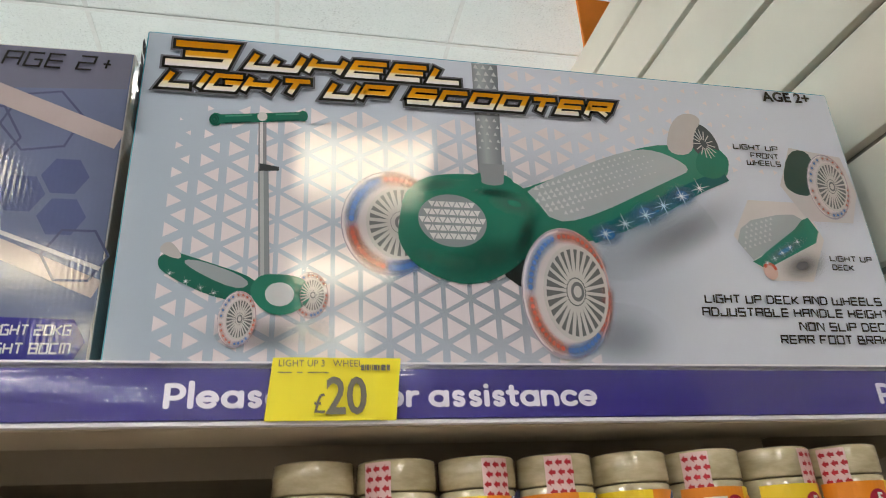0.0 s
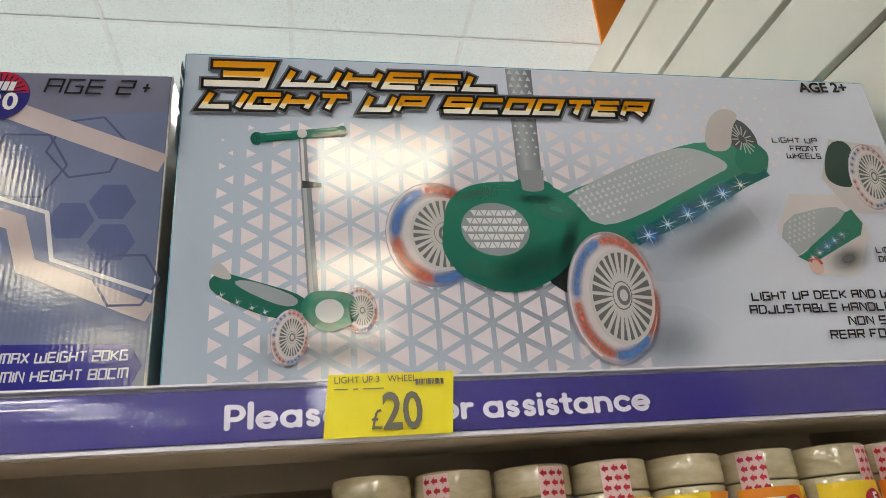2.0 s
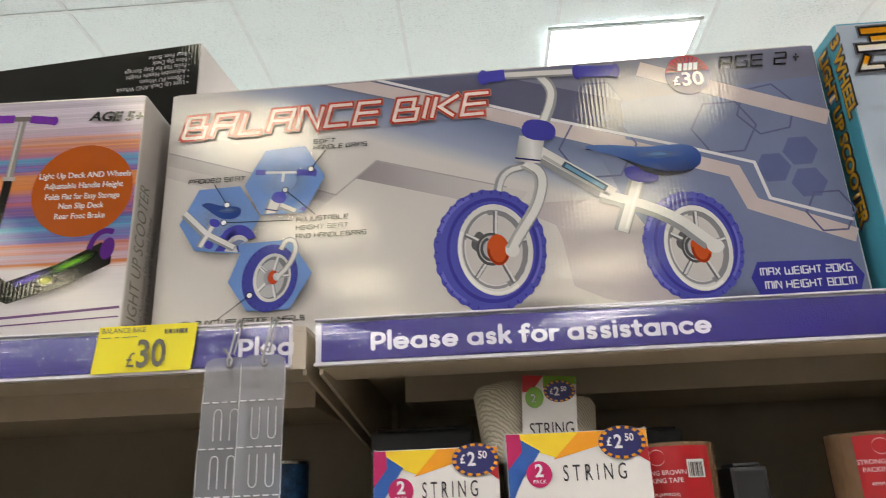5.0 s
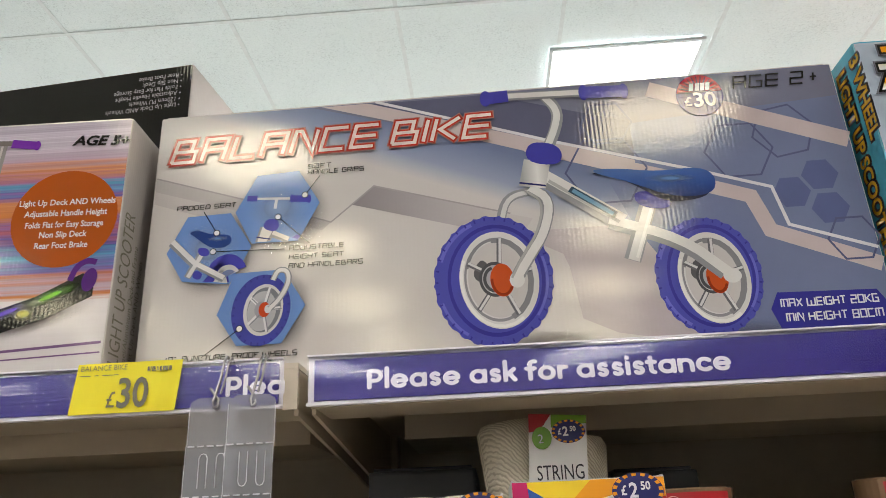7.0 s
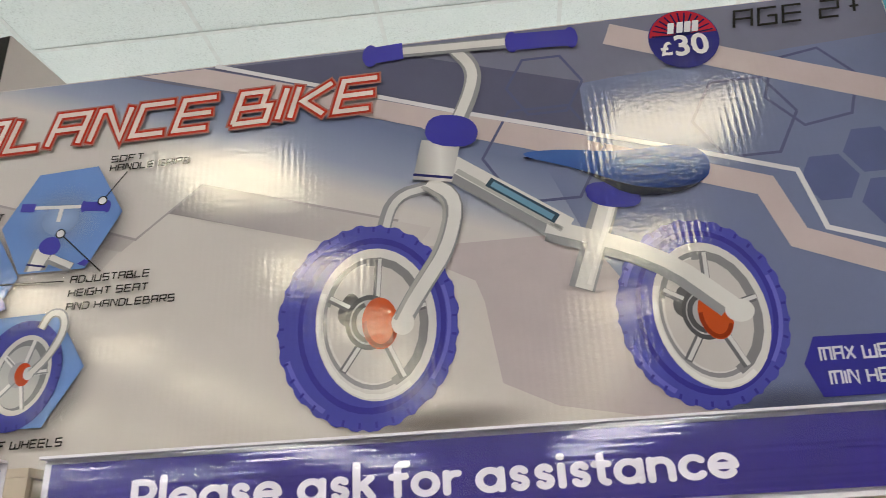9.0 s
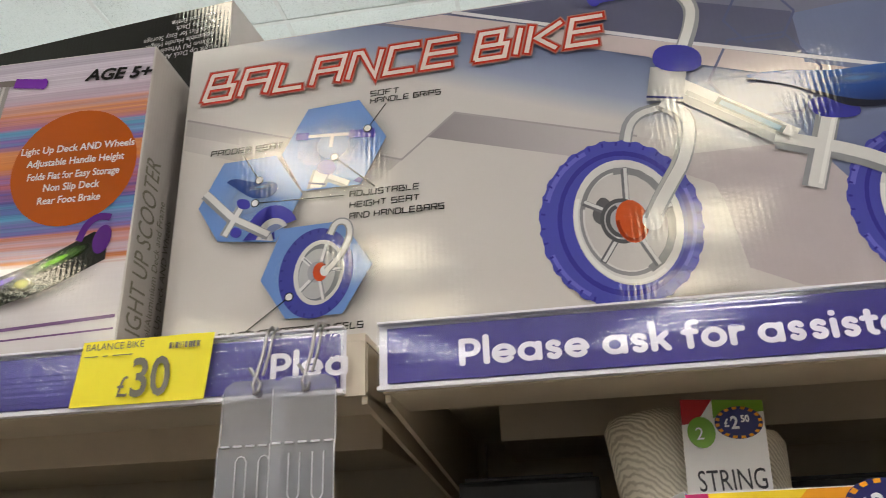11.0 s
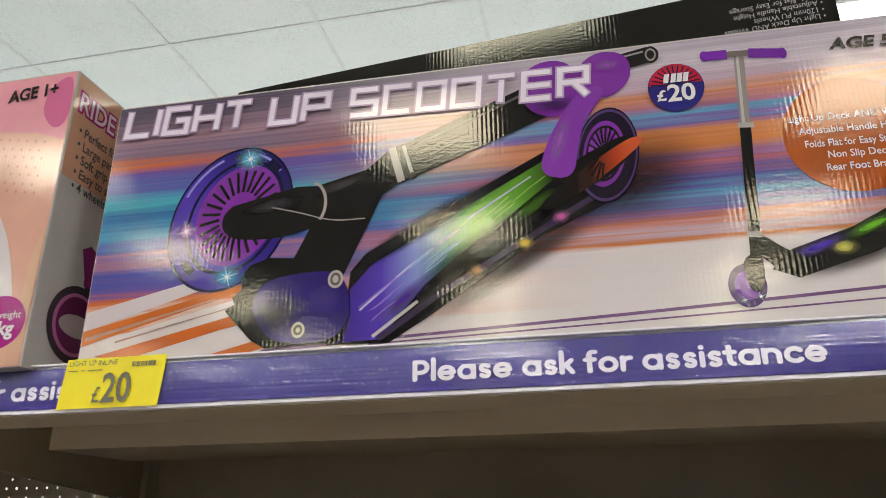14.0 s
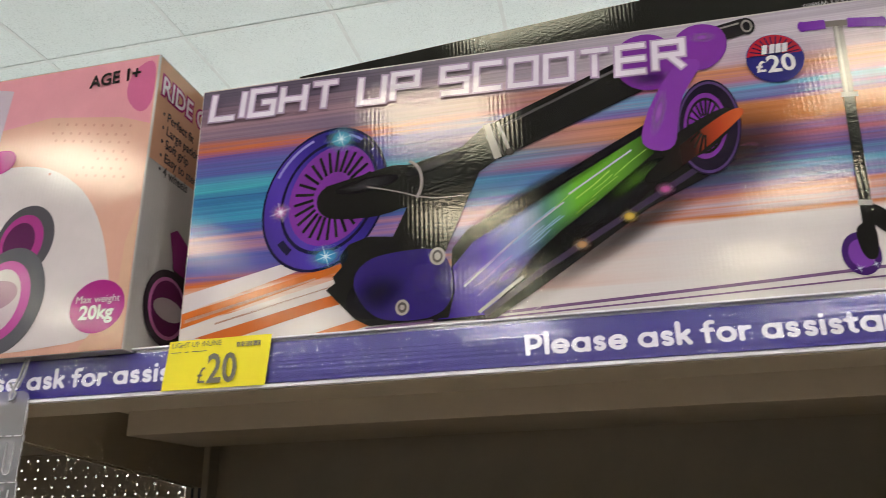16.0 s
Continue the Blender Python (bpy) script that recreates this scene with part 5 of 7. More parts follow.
    rain = ink_blend("rainbow_deck_print", [(0, (56, 32, 128)), (0.22, (92, 66, 186)), (0.38, (140, 156, 214)), (0.50, (84, 136, 120)), (0.64, (112, 188, 56)), (0.84, (96, 158, 48)), (1, (30, 52, 18))], "X", L_L + 0.205, 0.165, d, 0.035)
    f.draw("deck_picture", rain, 3.4, [("poly", [(204, 11), (217, 34), (216, 50), (232, 68), (300, 106), (362, 140), (368, 124), (322, 88), (296, 70), (272, 50), (240, 12)])], "printed iridescent scooter deck")
    f.draw("deck_fade", fade("deck_fade", (20, 18, 26), d, 0.9), 3.6, [("oval", 312, 74, 78, 15, 34)])
    f.draw("deck_fade", fade("deck_fade", (20, 18, 26), d, 0.8), 3.6, [("oval", 292, 106, 84, 10, 29)])
    f.draw("deck_tint", fade("deck_tint", (96, 60, 170), d, 0.8), 3.65, [("oval", 256, 40, 34, 8, 38)])
    f.draw("deck_tint", fade("deck_tint", (92, 150, 40), d, 0.6), 3.65, [("oval", 352, 104, 26, 6, 34)])
    f.draw("deck_sheen", (204, 198, 226), 3.8, [("line", [(224, 34), (262, 66)], 1.6), ("line", [(262, 66), (300, 92)], 1.0), ("line", [(304, 98), (352, 128)], 1.2)])
    rnd = random.Random(11)
    for hue, lo, hi in (((156, 128, 214), 0.0, 0.36), ((150, 190, 226), 0.30, 0.56), ((176, 224, 96), 0.52, 0.98)):
        rays = []
        for k in range(6):
            t0 = rnd.uniform(lo, hi - 0.12)
            t1, side = t0 + rnd.uniform(0.10, 0.22), rnd.uniform(-9, 7)
            put = lambda t, j: (226 + 128 * t - 0.6 * (side + j), 30 + 96 * t + 0.8 * (side + j))
            rays.append(("line", [put(t0, 0), put((t0 + t1) / 2, rnd.uniform(-0.8, 0.8)), put(t1, 0)], rnd.uniform(0.4, 0.9)))
        f.draw("deck_sheen", hue, 3.85, rays)
    f.draw("deck_fade", fade("deck_fade", (20, 18, 26), d, 0.95), 3.7, [("oval", 262, 92, 62, 11, 32)])
    f.draw("deck_fade", fade("deck_fade", (20, 18, 26), d, 0.95), 3.7, [("oval", 276, 40, 56, 12, 36)])
    f.draw("deck_rail", (58, 46, 74), 3.9, [("line", [(238, 12), (282, 42), (404, 112)], 4.5)])
    f.draw("deck_rail", (196, 190, 186), 4.1, [("line", [(234, 14), (267, 38)], 2.4)])
    f.draw("led_glow", fade("led_glow", (220, 190, 90), d, 0.9), 4.3, [("oval", 345, 76, 8, 6)])
    f.draw("led_glow", fade("led_glow", (200, 160, 120), d, 0.9), 4.3, [("oval", 310, 58, 8, 6)])
    f.draw("led_glow", fade("led_glow", (200, 110, 170), d, 0.9), 4.3, [("oval", 372, 94, 8, 6)])
    f.draw("neck_picture", K, 4.5, [("poly", [(116, 126), (170, 138), (186, 137), (226, 147), (247, 165), (254, 134), (239, 124), (210, 60), (168, 72), (182, 101), (130, 99), (112, 112)])])
    f.draw("neck_light", fade("neck_light", (92, 88, 92), d, 0.7), 4.55, [("oval", 206, 136, 26, 5, 16)])
    f.draw("neck_light", fade("neck_light", (74, 70, 78), d, 0.7), 4.55, [("oval", 150, 124, 26, 6, 8)])
    f.draw("tube_picture", K, 4.6, [("poly", [(247, 163), (374, 214), (380, 182), (254, 133)])])
    f.draw("tube_light", (84, 82, 84), 4.8, [("line", [(256, 160), (366, 205)], 2.2)])
    f.draw("clamp_picture", (176, 172, 164), 5, [("line", [(246, 164), (254, 134)], 6), ("line", [(255, 165), (263, 138)], 3)])
    f.draw("clamp_picture", (70, 66, 64), 5.1, [("line", [(250.4, 164), (258.4, 136)], 1.4), ("oval", 263, 138, 3.4, 3)])
    f.draw("rear_wheel_picture", (30, 22, 44), 4.4, [("oval", 408, 140, 22.5, 39, -8)], "printed dark rear wheel")
    f.draw("rear_wheel_edge", (84, 60, 116), 4.5, [("ring", 408, 140, 21.5, 37.5, -8, 0.94)])
    f.draw("rear_wheel_hub", P, 4.6, [("oval", 406, 141, 15, 27, -8)])
    f.draw("rear_wheel_slot", K, 4.8, f.spokes(406, 141, 15, 27, -8, 20, 0.3, 0.85, 1.5) + [("ring", 406, 141, 13, 23, -8, 0.9)])
    f.draw("rear_frame", K, 5.0, [("soft", [(366, 126), (404, 148), (426, 156), (428, 142), (410, 122), (384, 112)])])
    tip = ink_blend("bar_tip_print", [(0, K), (0.4, (52, 28, 26)), (0.75, (186, 70, 40)), (1, (214, 100, 54))], "X", L_L + 0.375, 0.055, d, 0.035)
    f.draw("rear_frame", tip, 5.2, [("soft", [(356, 100), (364, 112), (420, 150), (434, 153), (433, 144), (372, 100)])])
    f.draw("grip_picture", P, 5.2, [("soft", [(345, 206), (356, 224), (380, 227), (397, 208), (391, 180), (370, 174), (352, 184)]), ("soft", [(390, 216), (408, 230), (430, 224), (432, 202), (415, 186), (396, 190)])], "purple printed grips")
    f.draw("grip_shade", fade("grip_shade", (70, 24, 104), d, 0.8), 5.3, [("oval", 372, 186, 22, 9, 0)])
    f.draw("grip_shade", fade("grip_shade", (172, 104, 204), d, 0.7), 5.3, [("oval", 414, 216, 12, 6, 0)])
    f.draw("bar_end", (34, 32, 36), 5, [("line", [(420, 216), (446, 221)], 14), ("oval", 447, 220.5, 6, 7.5)])
    f.draw("bar_light", (150, 146, 142), 5.1, [("line", [(424, 221), (442, 224)], 1.6), ("ring", 447, 220.5, 4, 5.6, 0, 0.7)])
    f.draw("mudguard_picture", (136, 62, 172), 5.6, [("soft", [(358, 128), (364, 152), (378, 178), (396, 200), (414, 196), (394, 170), (388, 150), (383, 122)])], "purple printed mudguard")
    f.draw("mudguard_light", fade("mudguard_light", (176, 112, 208), d, 0.8), 5.7, [("oval", 375, 156, 6, 24, -18)])
    f.draw("base_edge", K, 5.3, [("poly", [(119, 40), (126, 45), (124, 50), (131, 57), (129, 66), (136, 75), (152, 80), (172, 78), (196, 61), (209, 63), (215, 48), (217, 32), (212, 12), (153, 10), (142, 16)])])
    f.draw("base_plate", (50, 34, 116), 5.5, [("soft", [(148, 24), (138, 46), (150, 62), (176, 66), (206, 66), (216, 50), (217, 28), (204, 12), (164, 12)])], "dark violet printed base plate")
    f.draw("base_shade", fade("base_shade", (24, 16, 60), d, 0.8), 5.6, [("oval", 160, 34, 26, 18, 20)])
    f.draw("base_shade", fade("base_shade", (92, 72, 170), d, 0.6), 5.6, [("oval", 196, 44, 16, 14, 20)])
    f.draw("bolt_picture", (186, 178, 170), 6, [("oval", 205, 59, 6, 7), ("oval", 178, 22, 5.2, 6)])
    f.draw("bolt_picture", (96, 90, 88), 6.2, [("ring", 205, 59, 4, 5, 0, 0.6), ("ring", 178, 22, 3.4, 4, 0, 0.5)])
    f.draw("star_glow", fade("star_glow", (110, 190, 220), d, 0.9), 6.1, [("oval", 128, 167, 16, 14)])
    f.draw("star_glow", fade("star_glow", (90, 170, 220), d, 0.9), 6.1, [("oval", 118, 67, 18, 12)])
    f.draw("star_glow", fade("star_glow", (200, 120, 200), d, 0.9), 6.1, [("oval", 79, 108, 10, 10)])
    f.stars("led_star", [(128, 167), (118, 67), (79, 108)], 10, (240, 250, 252), 6.4)
    # small scooter
    f.draw("small_shadow", fade("print_shadow", (80, 74, 70), d, 0.8), 1.4, [("oval", 560, 50, 55, 12, 16)])
    f.draw("small_deck", (30, 28, 32), 2, [("poly", [(506, 44), (520, 57), (560, 70), (596, 88), (606, 82), (606, 68), (572, 52), (522, 37)])])
    f.draw("small_deck", fade("small_deck_tint", (120, 190, 50), d, 0.95), 2.3, [("oval", 572, 70, 24, 5, 22)])
    f.draw("small_deck", fade("small_deck_tint", (96, 66, 190), d, 0.95), 2.3, [("oval", 538, 58, 24, 5, 20)])
    f.draw("led_glow", fade("led_glow", (220, 220, 110), d, 0.9), 2.6, [("oval", 552, 56, 10, 6)])
    f.draw("small_mudguard", (92, 40, 130), 2.6, [("curve", [(586, 82), (590, 94), (598, 99), (606, 97)], 5), ("oval", 602, 82, 6, 10, -10)])
    f.draw("small_neck", K, 2.6, [("soft", [(494, 62), (500, 72), (518, 56), (528, 52), (526, 40), (510, 42)])])
    f.draw("small_stem", (150, 146, 142), 2.4, [("line", [(509, 211), (505, 150)], 7)])
    f.draw("small_stem", (200, 196, 190), 2.6, [("line", [(508, 211), (504, 150)], 2)])
    f.draw("small_stem", K, 2.8, [("line", [(505, 152), (497, 48)], 7.5)])
    f.draw("small_clamp", (186, 180, 174), 3, [("line", [(500, 153), (511, 152)], 4), ("line", [(494, 70), (503, 69)], 4)])
    f.draw("small_grip", (122, 50, 168), 3, [("line", [(484, 213.5), (501, 213)], 8), ("line", [(516, 212), (540, 208.5)], 8), ("oval", 485, 213.5, 3, 4.6), ("oval", 539, 208.7, 3, 4.6)])
    f.draw("small_bar", (120, 112, 106), 2.9, [("line", [(500, 213), (518, 212)], 5)])
    f.draw("small_wheel", (70, 34, 110), 3, [("oval", 489, 34, 12, 15)])
    f.draw("small_wheel", (132, 70, 176), 3.2, [("oval", 489, 34, 8, 10)])
    f.draw("small_fork", K, 3.4, [("soft", [(488, 54), (502, 56), (500, 32), (494, 28), (489, 34)])])
    f.stars("led_star", [(486, 24), (496, 26)], 4, (230, 240, 252), 3.8)
    # disc of claims
    f.draw("orange_disc", (182, 86, 26), 2, [("oval", 573, 138, 45, 44, -6)], "orange printed disc with white words")
    for s, v, w in (("Light Up Deck AND Wheels", 150, 79), ("Adjustable Handle Height", 140, 76), ("Folds Flat for Easy Storage", 129.6, 78), ("Non Slip Deck", 120.6, 41), ("Rear Foot Brake", 111, 47)):
        f.text(s, 574, v, 7.6, (242, 236, 230), 4, "CENTER", stretch=w / (len(s) * 3.55), bold=0.12, turn=-0.6)
    f.text("AGE 5+", 571, 207, 13, K, 4, bold=0.45, slant=0.2, stretch=1.15, turn=-3)
    badge(f, 462, 189.5, 20, "20")
    wt, gl = (240, 232, 244), (190, 168, 198)
    for grow, mat, lay in ((3.2, gl, 6.6), (0.4, wt, 7.2)):
        f.title("title" if grow < 1 else "title_outline", "LIGHT UP SCOOTER", 11, 199, 397, 27, 3.8, mat, lay, 0.08, -0.022, grow)
    # side lettering
    for s, size, yy, st, zz in (("LIGHT UP SCOOTER", 0.026, 0.011, 0.56, 0.012), ("Steel/Aluminium Deck and Frame", 0.0105, 0.030, 0.76, 0.012), ("Light Up Deck AND Wheels", 0.0105, 0.041, 0.8, 0.012)):
        words(s, size, GREY_INK, "spine_lettering", Matrix.Translation((L_R + 0.0006, L_Y + yy + size * 0.5, SHELF + zz)) @ pose(0, 0, 0, 90, 0, 90) @ pose(0, 0, 0, 0, 0, 90), e, stretch=st)
    # the carton stands a little askew on the shelf
    e.matrix_basis = Matrix.Translation(((L_L + L_R) / 2, L_Y + 0.0475, SHELF)) @ pose(0, 0, 0, 0, 0, 1.2)
    return e


# -- ride-on carton --
def side_oval(cy, cz, ry, rz, lift):
    bm = bmesh.new()
    bm.faces.new([bm.verts.new((R_R + lift, R_Y + cy + ry * math.cos(a * math.pi / 16), cz + rz * math.sin(a * math.pi / 16))) for a in range(32)])
    return bm


def ride_on_box():
    d = 0.000012
    left = R_R      # u counts from the right-hand edge, to negative values
    e = carton("ride_on_box", "pink and peach box printed with a toddler ride-on", R_L, R_R, R_Y, 0.20, R_T, ink((226, 176, 156), d), SIDE_WHITE)
    f = Face(e, left, R_Y, d)
    f.draw("pink_panel", (232, 160, 172), 1, [("poly", [(-352, 263), (-2, 263), (-2, 196), (-30, 206), (-100, 216), (-200, 204), (-352, 170)])], "pink printed top band")
    f.draw("pink_blot", (214, 112, 156), 1.4, [("soft", [(-26, 250), (-8, 262), (-1.5, 250), (-2, 214), (-14, 206), (-30, 226)])])
    f.draw("white_panel", (222, 214, 214), 2, [("soft", [(-352, 40), (-300, 150), (-150, 172), (-100, 170), (-60, 146), (-36, 112), (-22, 70), (-14, 30), (-30, 6), (-352, 4)])], "white printed arc")
    f.draw("white_panel", (216, 204, 206), 1.8, [("poly", [(-352, 150), (-150, 168), (-352, 4)])])
    dots = [("oval", -20 - 9 * c - (r % 2) * 4, 196 - 8 * r + 1.5 * c, 1.2, 1.4) for r in range(7) for c in range(9) if (c * 9 - 60) ** 2 + (r * 8 - 20) ** 2 > 900 or r < 3]
    f.draw("dot_pattern", (208, 152, 138), 1.6, dots)
    f.draw("peach_corner", (226, 184, 156), 2.3, [("poly", [(-40, 4), (-1.5, 4), (-1.5, 120), (-10, 90), (-12, 40)])])
    f.draw("wheel_picture", (86, 84, 92), 3, [("oval", -105, 100, 28, 32, -8)], "printed grey and magenta wheel")
    f.draw("wheel_rim", (178, 60, 146), 3.3, [("oval", -108, 99, 21, 25, -8)])
    f.draw("wheel_gap", (92, 30, 84), 3.5, [("oval", -110, 99, 15, 18, -8)])
    f.draw("wheel_picture", (98, 98, 106), 4, [("oval", -113, 50, 36, 45, -8)], "printed grey and magenta wheel")
    f.draw("wheel_rim", (196, 84, 164), 4.3, [("oval", -117, 50, 27, 34, -8)])
    f.draw("wheel_gap", (212, 196, 202), 4.5, [("oval", -119, 50, 20, 27, -8)])
    f.draw("wheel_gap", (178, 140, 156), 4.7, [("soft", [(-138, 50), (-120, 40), (-100, 52), (-106, 66), (-130, 68)])])
    f.draw("handle_picture", (192, 56, 150), 3, [("soft", [(-180, 182), (-150, 190), (-132, 188), (-128, 176), (-138, 166), (-180, 160)])])
    f.draw("body_picture", (206, 190, 206), 2.6, [("poly", [(-190, 260), (-146, 250), (-150, 200), (-150, 100), (-200, 40)])])
    f.draw("magenta_disc", (176, 36, 138), 3, [("oval", -27, 38, 24, 21.5, 0)], "magenta printed disc")
    f.text("Max weight", -27, 41, 8.6, (240, 224, 236), 5, "CENTER", turn=-1, stretch=0.98)
    f.text("20kg", -27, 28, 15.5, (244, 236, 242), 5, "CENTER", bold=0.5, turn=-1)
    f.text("AGE 1+", -66, 240, 17, (34, 26, 30), 5, bold=0.5, stretch=0.9, turn=3)
    # right-hand side of the carton
    part("side_peach", box_bm(R_R + 0.0001, R_R + 0.0003, R_Y + 0.002, R_Y + 0.198, 1.915, R_T - 0.002), ink((222, 170, 140), d), e)
    side = lambda s, size, yy, z, mat, st=1.0, bold=0.0, lift=0.0007: words(s, size, mat, "side_lettering", Matrix.Translation((R_R + lift, R_Y + yy, z)) @ pose(0, 0, 0, 90, 0, 90), e, stretch=st, bold=bold)
    side("RIDE ON", 0.026, 0.006, 1.979, ink((176, 54, 120), d), 0.9, 0.0024)
    side("RIDE ON", 0.026, 0.006, 1.979, ink((244, 220, 232), d), 0.9, 0.0004, 0.0010)
    for i, s in enumerate(("• Perfect fit", "• Large padded", "• Soft grip", "• Easy to steer", "• 4 wheels")):
        side(s, 0.0125, 0.012 + 0.0007 * i, 1.958 - 0.0128 * i, BLACK_INK, 0.86, 0.0002)
    bm = bmesh.new()
    for cy, cz, ry, rz in ((0.050, 1.797, 0.034, 0.033),):
        vs = [bm.verts.new((R_R + 0.0008, R_Y + cy + ry * math.cos(a * math.pi / 16), cz + rz * math.sin(a * math.pi / 16))) for a in range(32)]
        bm.faces.new(vs)
    part("side_wheel_picture", bm, ink((64, 50, 62), d), e)
    disc = lambda cy, cz, ry, rz, col, lift: part("side_wheel_picture", side_oval(cy, cz, ry, rz, lift), ink(col, d), e)
    disc(0.049, 1.797, 0.027, 0.0265, (206, 116, 178), 0.0011)
    disc(0.049, 1.797, 0.0235, 0.0235, (112, 36, 92), 0.0014)
    disc(0.050, 1.7955, 0.0215, 0.0095, (200, 180, 186), 0.0017)
    disc(0.072, 1.836, 0.022, 0.012, (70, 58, 66), 0.0006)
    bm = bmesh.new()
    bm.faces.new([bm.verts.new((R_R + 0.0008, y, z)) for y, z in ((R_Y + 0.042, 1.862), (R_Y + 0.052, 1.868), (R_Y + 0.09, 1.85), (R_Y + 0.09, 1.826), (R_Y + 0.052, 1.832))])
    part("side_body_picture", bm, ink((148, 40, 120), d), e)
    return e


SIDE_TEAL = ink((86, 174, 198), 0.00001, 0.16, name="teal_print")
SIDE_WHITE = ink((206, 202, 198), 0.00002, name="white_print")
SIDE_GREY = ink((206, 200, 193), 0.00002, name="grey_print")
SPINE_GOLD = ink((222, 176, 60), 0.00001)
three_wheel_box()
balance_box()
light_up_box()
ride_on_box()


def black_box():
    """Upside-down carton standing behind the scooter box, with bulleted words the wrong way up."""
    x1, y0, top = -0.748, 0.118, 2.110
    e = thing("scooter_box", "black scooter box standing upside down behind another box", "toy box", (x1, y0, SHELF), "boxed toys")
    blk = ink((26, 25, 28), 0.000012)
    part("carton", box_bm(x1 - 0.62, x1, y0 + 0.0003, y0 + 0.11, SHELF + 0.0005, top, bevel=0.002), ink((196, 190, 186), 0.00002, 0.4, name="grey_board"), e)
    part("front_print", box_bm(x1 - 0.619, x1 - 0.001, y0, y0 + 0.00025, SHELF + 0.001, top - 0.001), blk, e, "black printed front")
    wt = ink((200, 198, 196), 0.00002)
    for i, s in enumerate(("Rear Foot Brake", "Non Slip Deck", "Folds Flat for Easy Storage", "Adjustable Handle Height", "120mm PU Wheels", "Light Up Deck AND Wheels")):
        words("• " + s, 0.0080, wt, "lettering", upright(x1 - 0.011, y0 - 0.0006, top - 0.0095 - 0.0074 * i, 180), e, stretch=0.86)
    e.matrix_basis = Matrix.Translation((x1, y0, SHELF)) @ pose(0, 0, 0, 0, 0, -5.8)
    return e


black_box()


# ---- tickets, hooks and hang tabs ----
def ticket(x0, x1, big, lines, tilt=0.0):
    e = thing("price_ticket", f"yellow paper price ticket reading £{big} in the shelf strip", "price ticket", ((x0 + x1) / 2, -0.004, 1.72), "price tickets")
    w = x1 - x0
    bm = bmesh.new()
    n = 12
    front = []
    for i in range(n + 1):
        u = i / n
        bow = 0.0012 * math.sin(u * math.pi) + 0.0006 * math.sin(u * 9)
        front.append((x0 + w * u, -0.0042 - bow))
    for (xa, ya), (xb, yb) in zip(front, front[1:]):
        k = -0.0035
        bm.faces.new([bm.verts.new(p) for p in ((xa + k, ya, 1.7205), (xb + k, yb, 1.7205), (xb, yb, 1.7575), (xa, ya, 1.7575))])
    bmesh.ops.remove_doubles(bm, verts=bm.verts, dist=1e-6)
    part("paper", bm, TICKET, e)
    yy = -0.0064
    words("£", 0.0165, GREY_INK, "pound_sign", upright(x0 + w * 0.31, yy, 1.7246), e, stretch=0.85)
    words(big, 0.0300, GREY_INK, "price", upright(x0 + w * 0.405, yy, 1.7245), e, stretch=0.80, bold=0.0006)
    words(lines, 0.0056, GREY_INK, "lettering", upright(x0 + w * 0.04, yy, 1.7518), e, stretch=0.95)
    bm = bmesh.new()
    r = random.Random(int(big) + len(lines))
    for i in range(16):
        x = x0 + w * (0.68 + 0.0145 * i)
        add_box(bm, x, x + r.choice((0.0004, 0.0007, 0.0010)), yy - 0.0001, yy, 1.7495, 1.7530)
    part("barcode", bm, GREY_INK, e)
    bm = bmesh.new()
    x = x0 + w * 0.04
    for wd in (0.008, 0.003, 0.012):
        add_box(bm, x, x + wd, yy - 0.0001, yy, 1.7479, 1.7485)
        x += wd + 0.003
    part("small_print", bm, GREY_INK, e)
    return e


ticket(-0.031, 0.044, "20", "LIGHT UP 3   WHEEL")
ticket(-0.757, -0.678, "30", "BALANCE BIKE")
ticket(-1.373, -1.290, "20", "LIGHT UP INLINE")


def tube_along(pts, r, name, mat, parent, label=""):
    cu = bpy.data.curves.new(name, "CURVE")
    cu.dimensions, cu.bevel_depth, cu.bevel_resolution = "3D", r, 2
    sp = cu.splines.new("POLY")
    sp.points.add(len(pts) - 1)
    for p, q in zip(sp.points, pts):
        p.co = (*q, 1)
    tmp = bpy.data.objects.new(name, cu)
    scene.collection.objects.link(tmp)
    me = bpy.data.meshes.new_from_object(tmp.evaluated_get(bpy.context.evaluated_depsgraph_get()))
    bpy.data.objects.remove(tmp)
    me.materials.clear()
    me.materials.append(mat)
    for p in me.polygons:
        p.use_smooth = True
    ob = new(name, me)
    ob.parent = parent
    ob.matrix_parent_inverse = Matrix.Translation(parent.matrix_basis.translation).inverted()
    if label:
        ob["label"] = label
    return ob


def tab_plastic():
    m, nodes, links, bsdf = material("frosted_tab_plastic")
    bsdf.inputs["Base Color"].default_value = (0.50, 0.52, 0.56, 1)
    bsdf.inputs["Roughness"].default_value = 0.25
    bsdf.inputs["Alpha"].default_value = 0.42
    add_bump(nodes, links, bsdf, noise_tex(nodes, links, 60, 3), 0.2, 0.001)
    return m


TAB = tab_plastic()
TAB_EDGE = plain("tab_crease", (0.72, 0.74, 0.76), 0.3)


HOOK = plain("dull_steel_wire", (0.30, 0.29, 0.28), 0.28, 1.0)


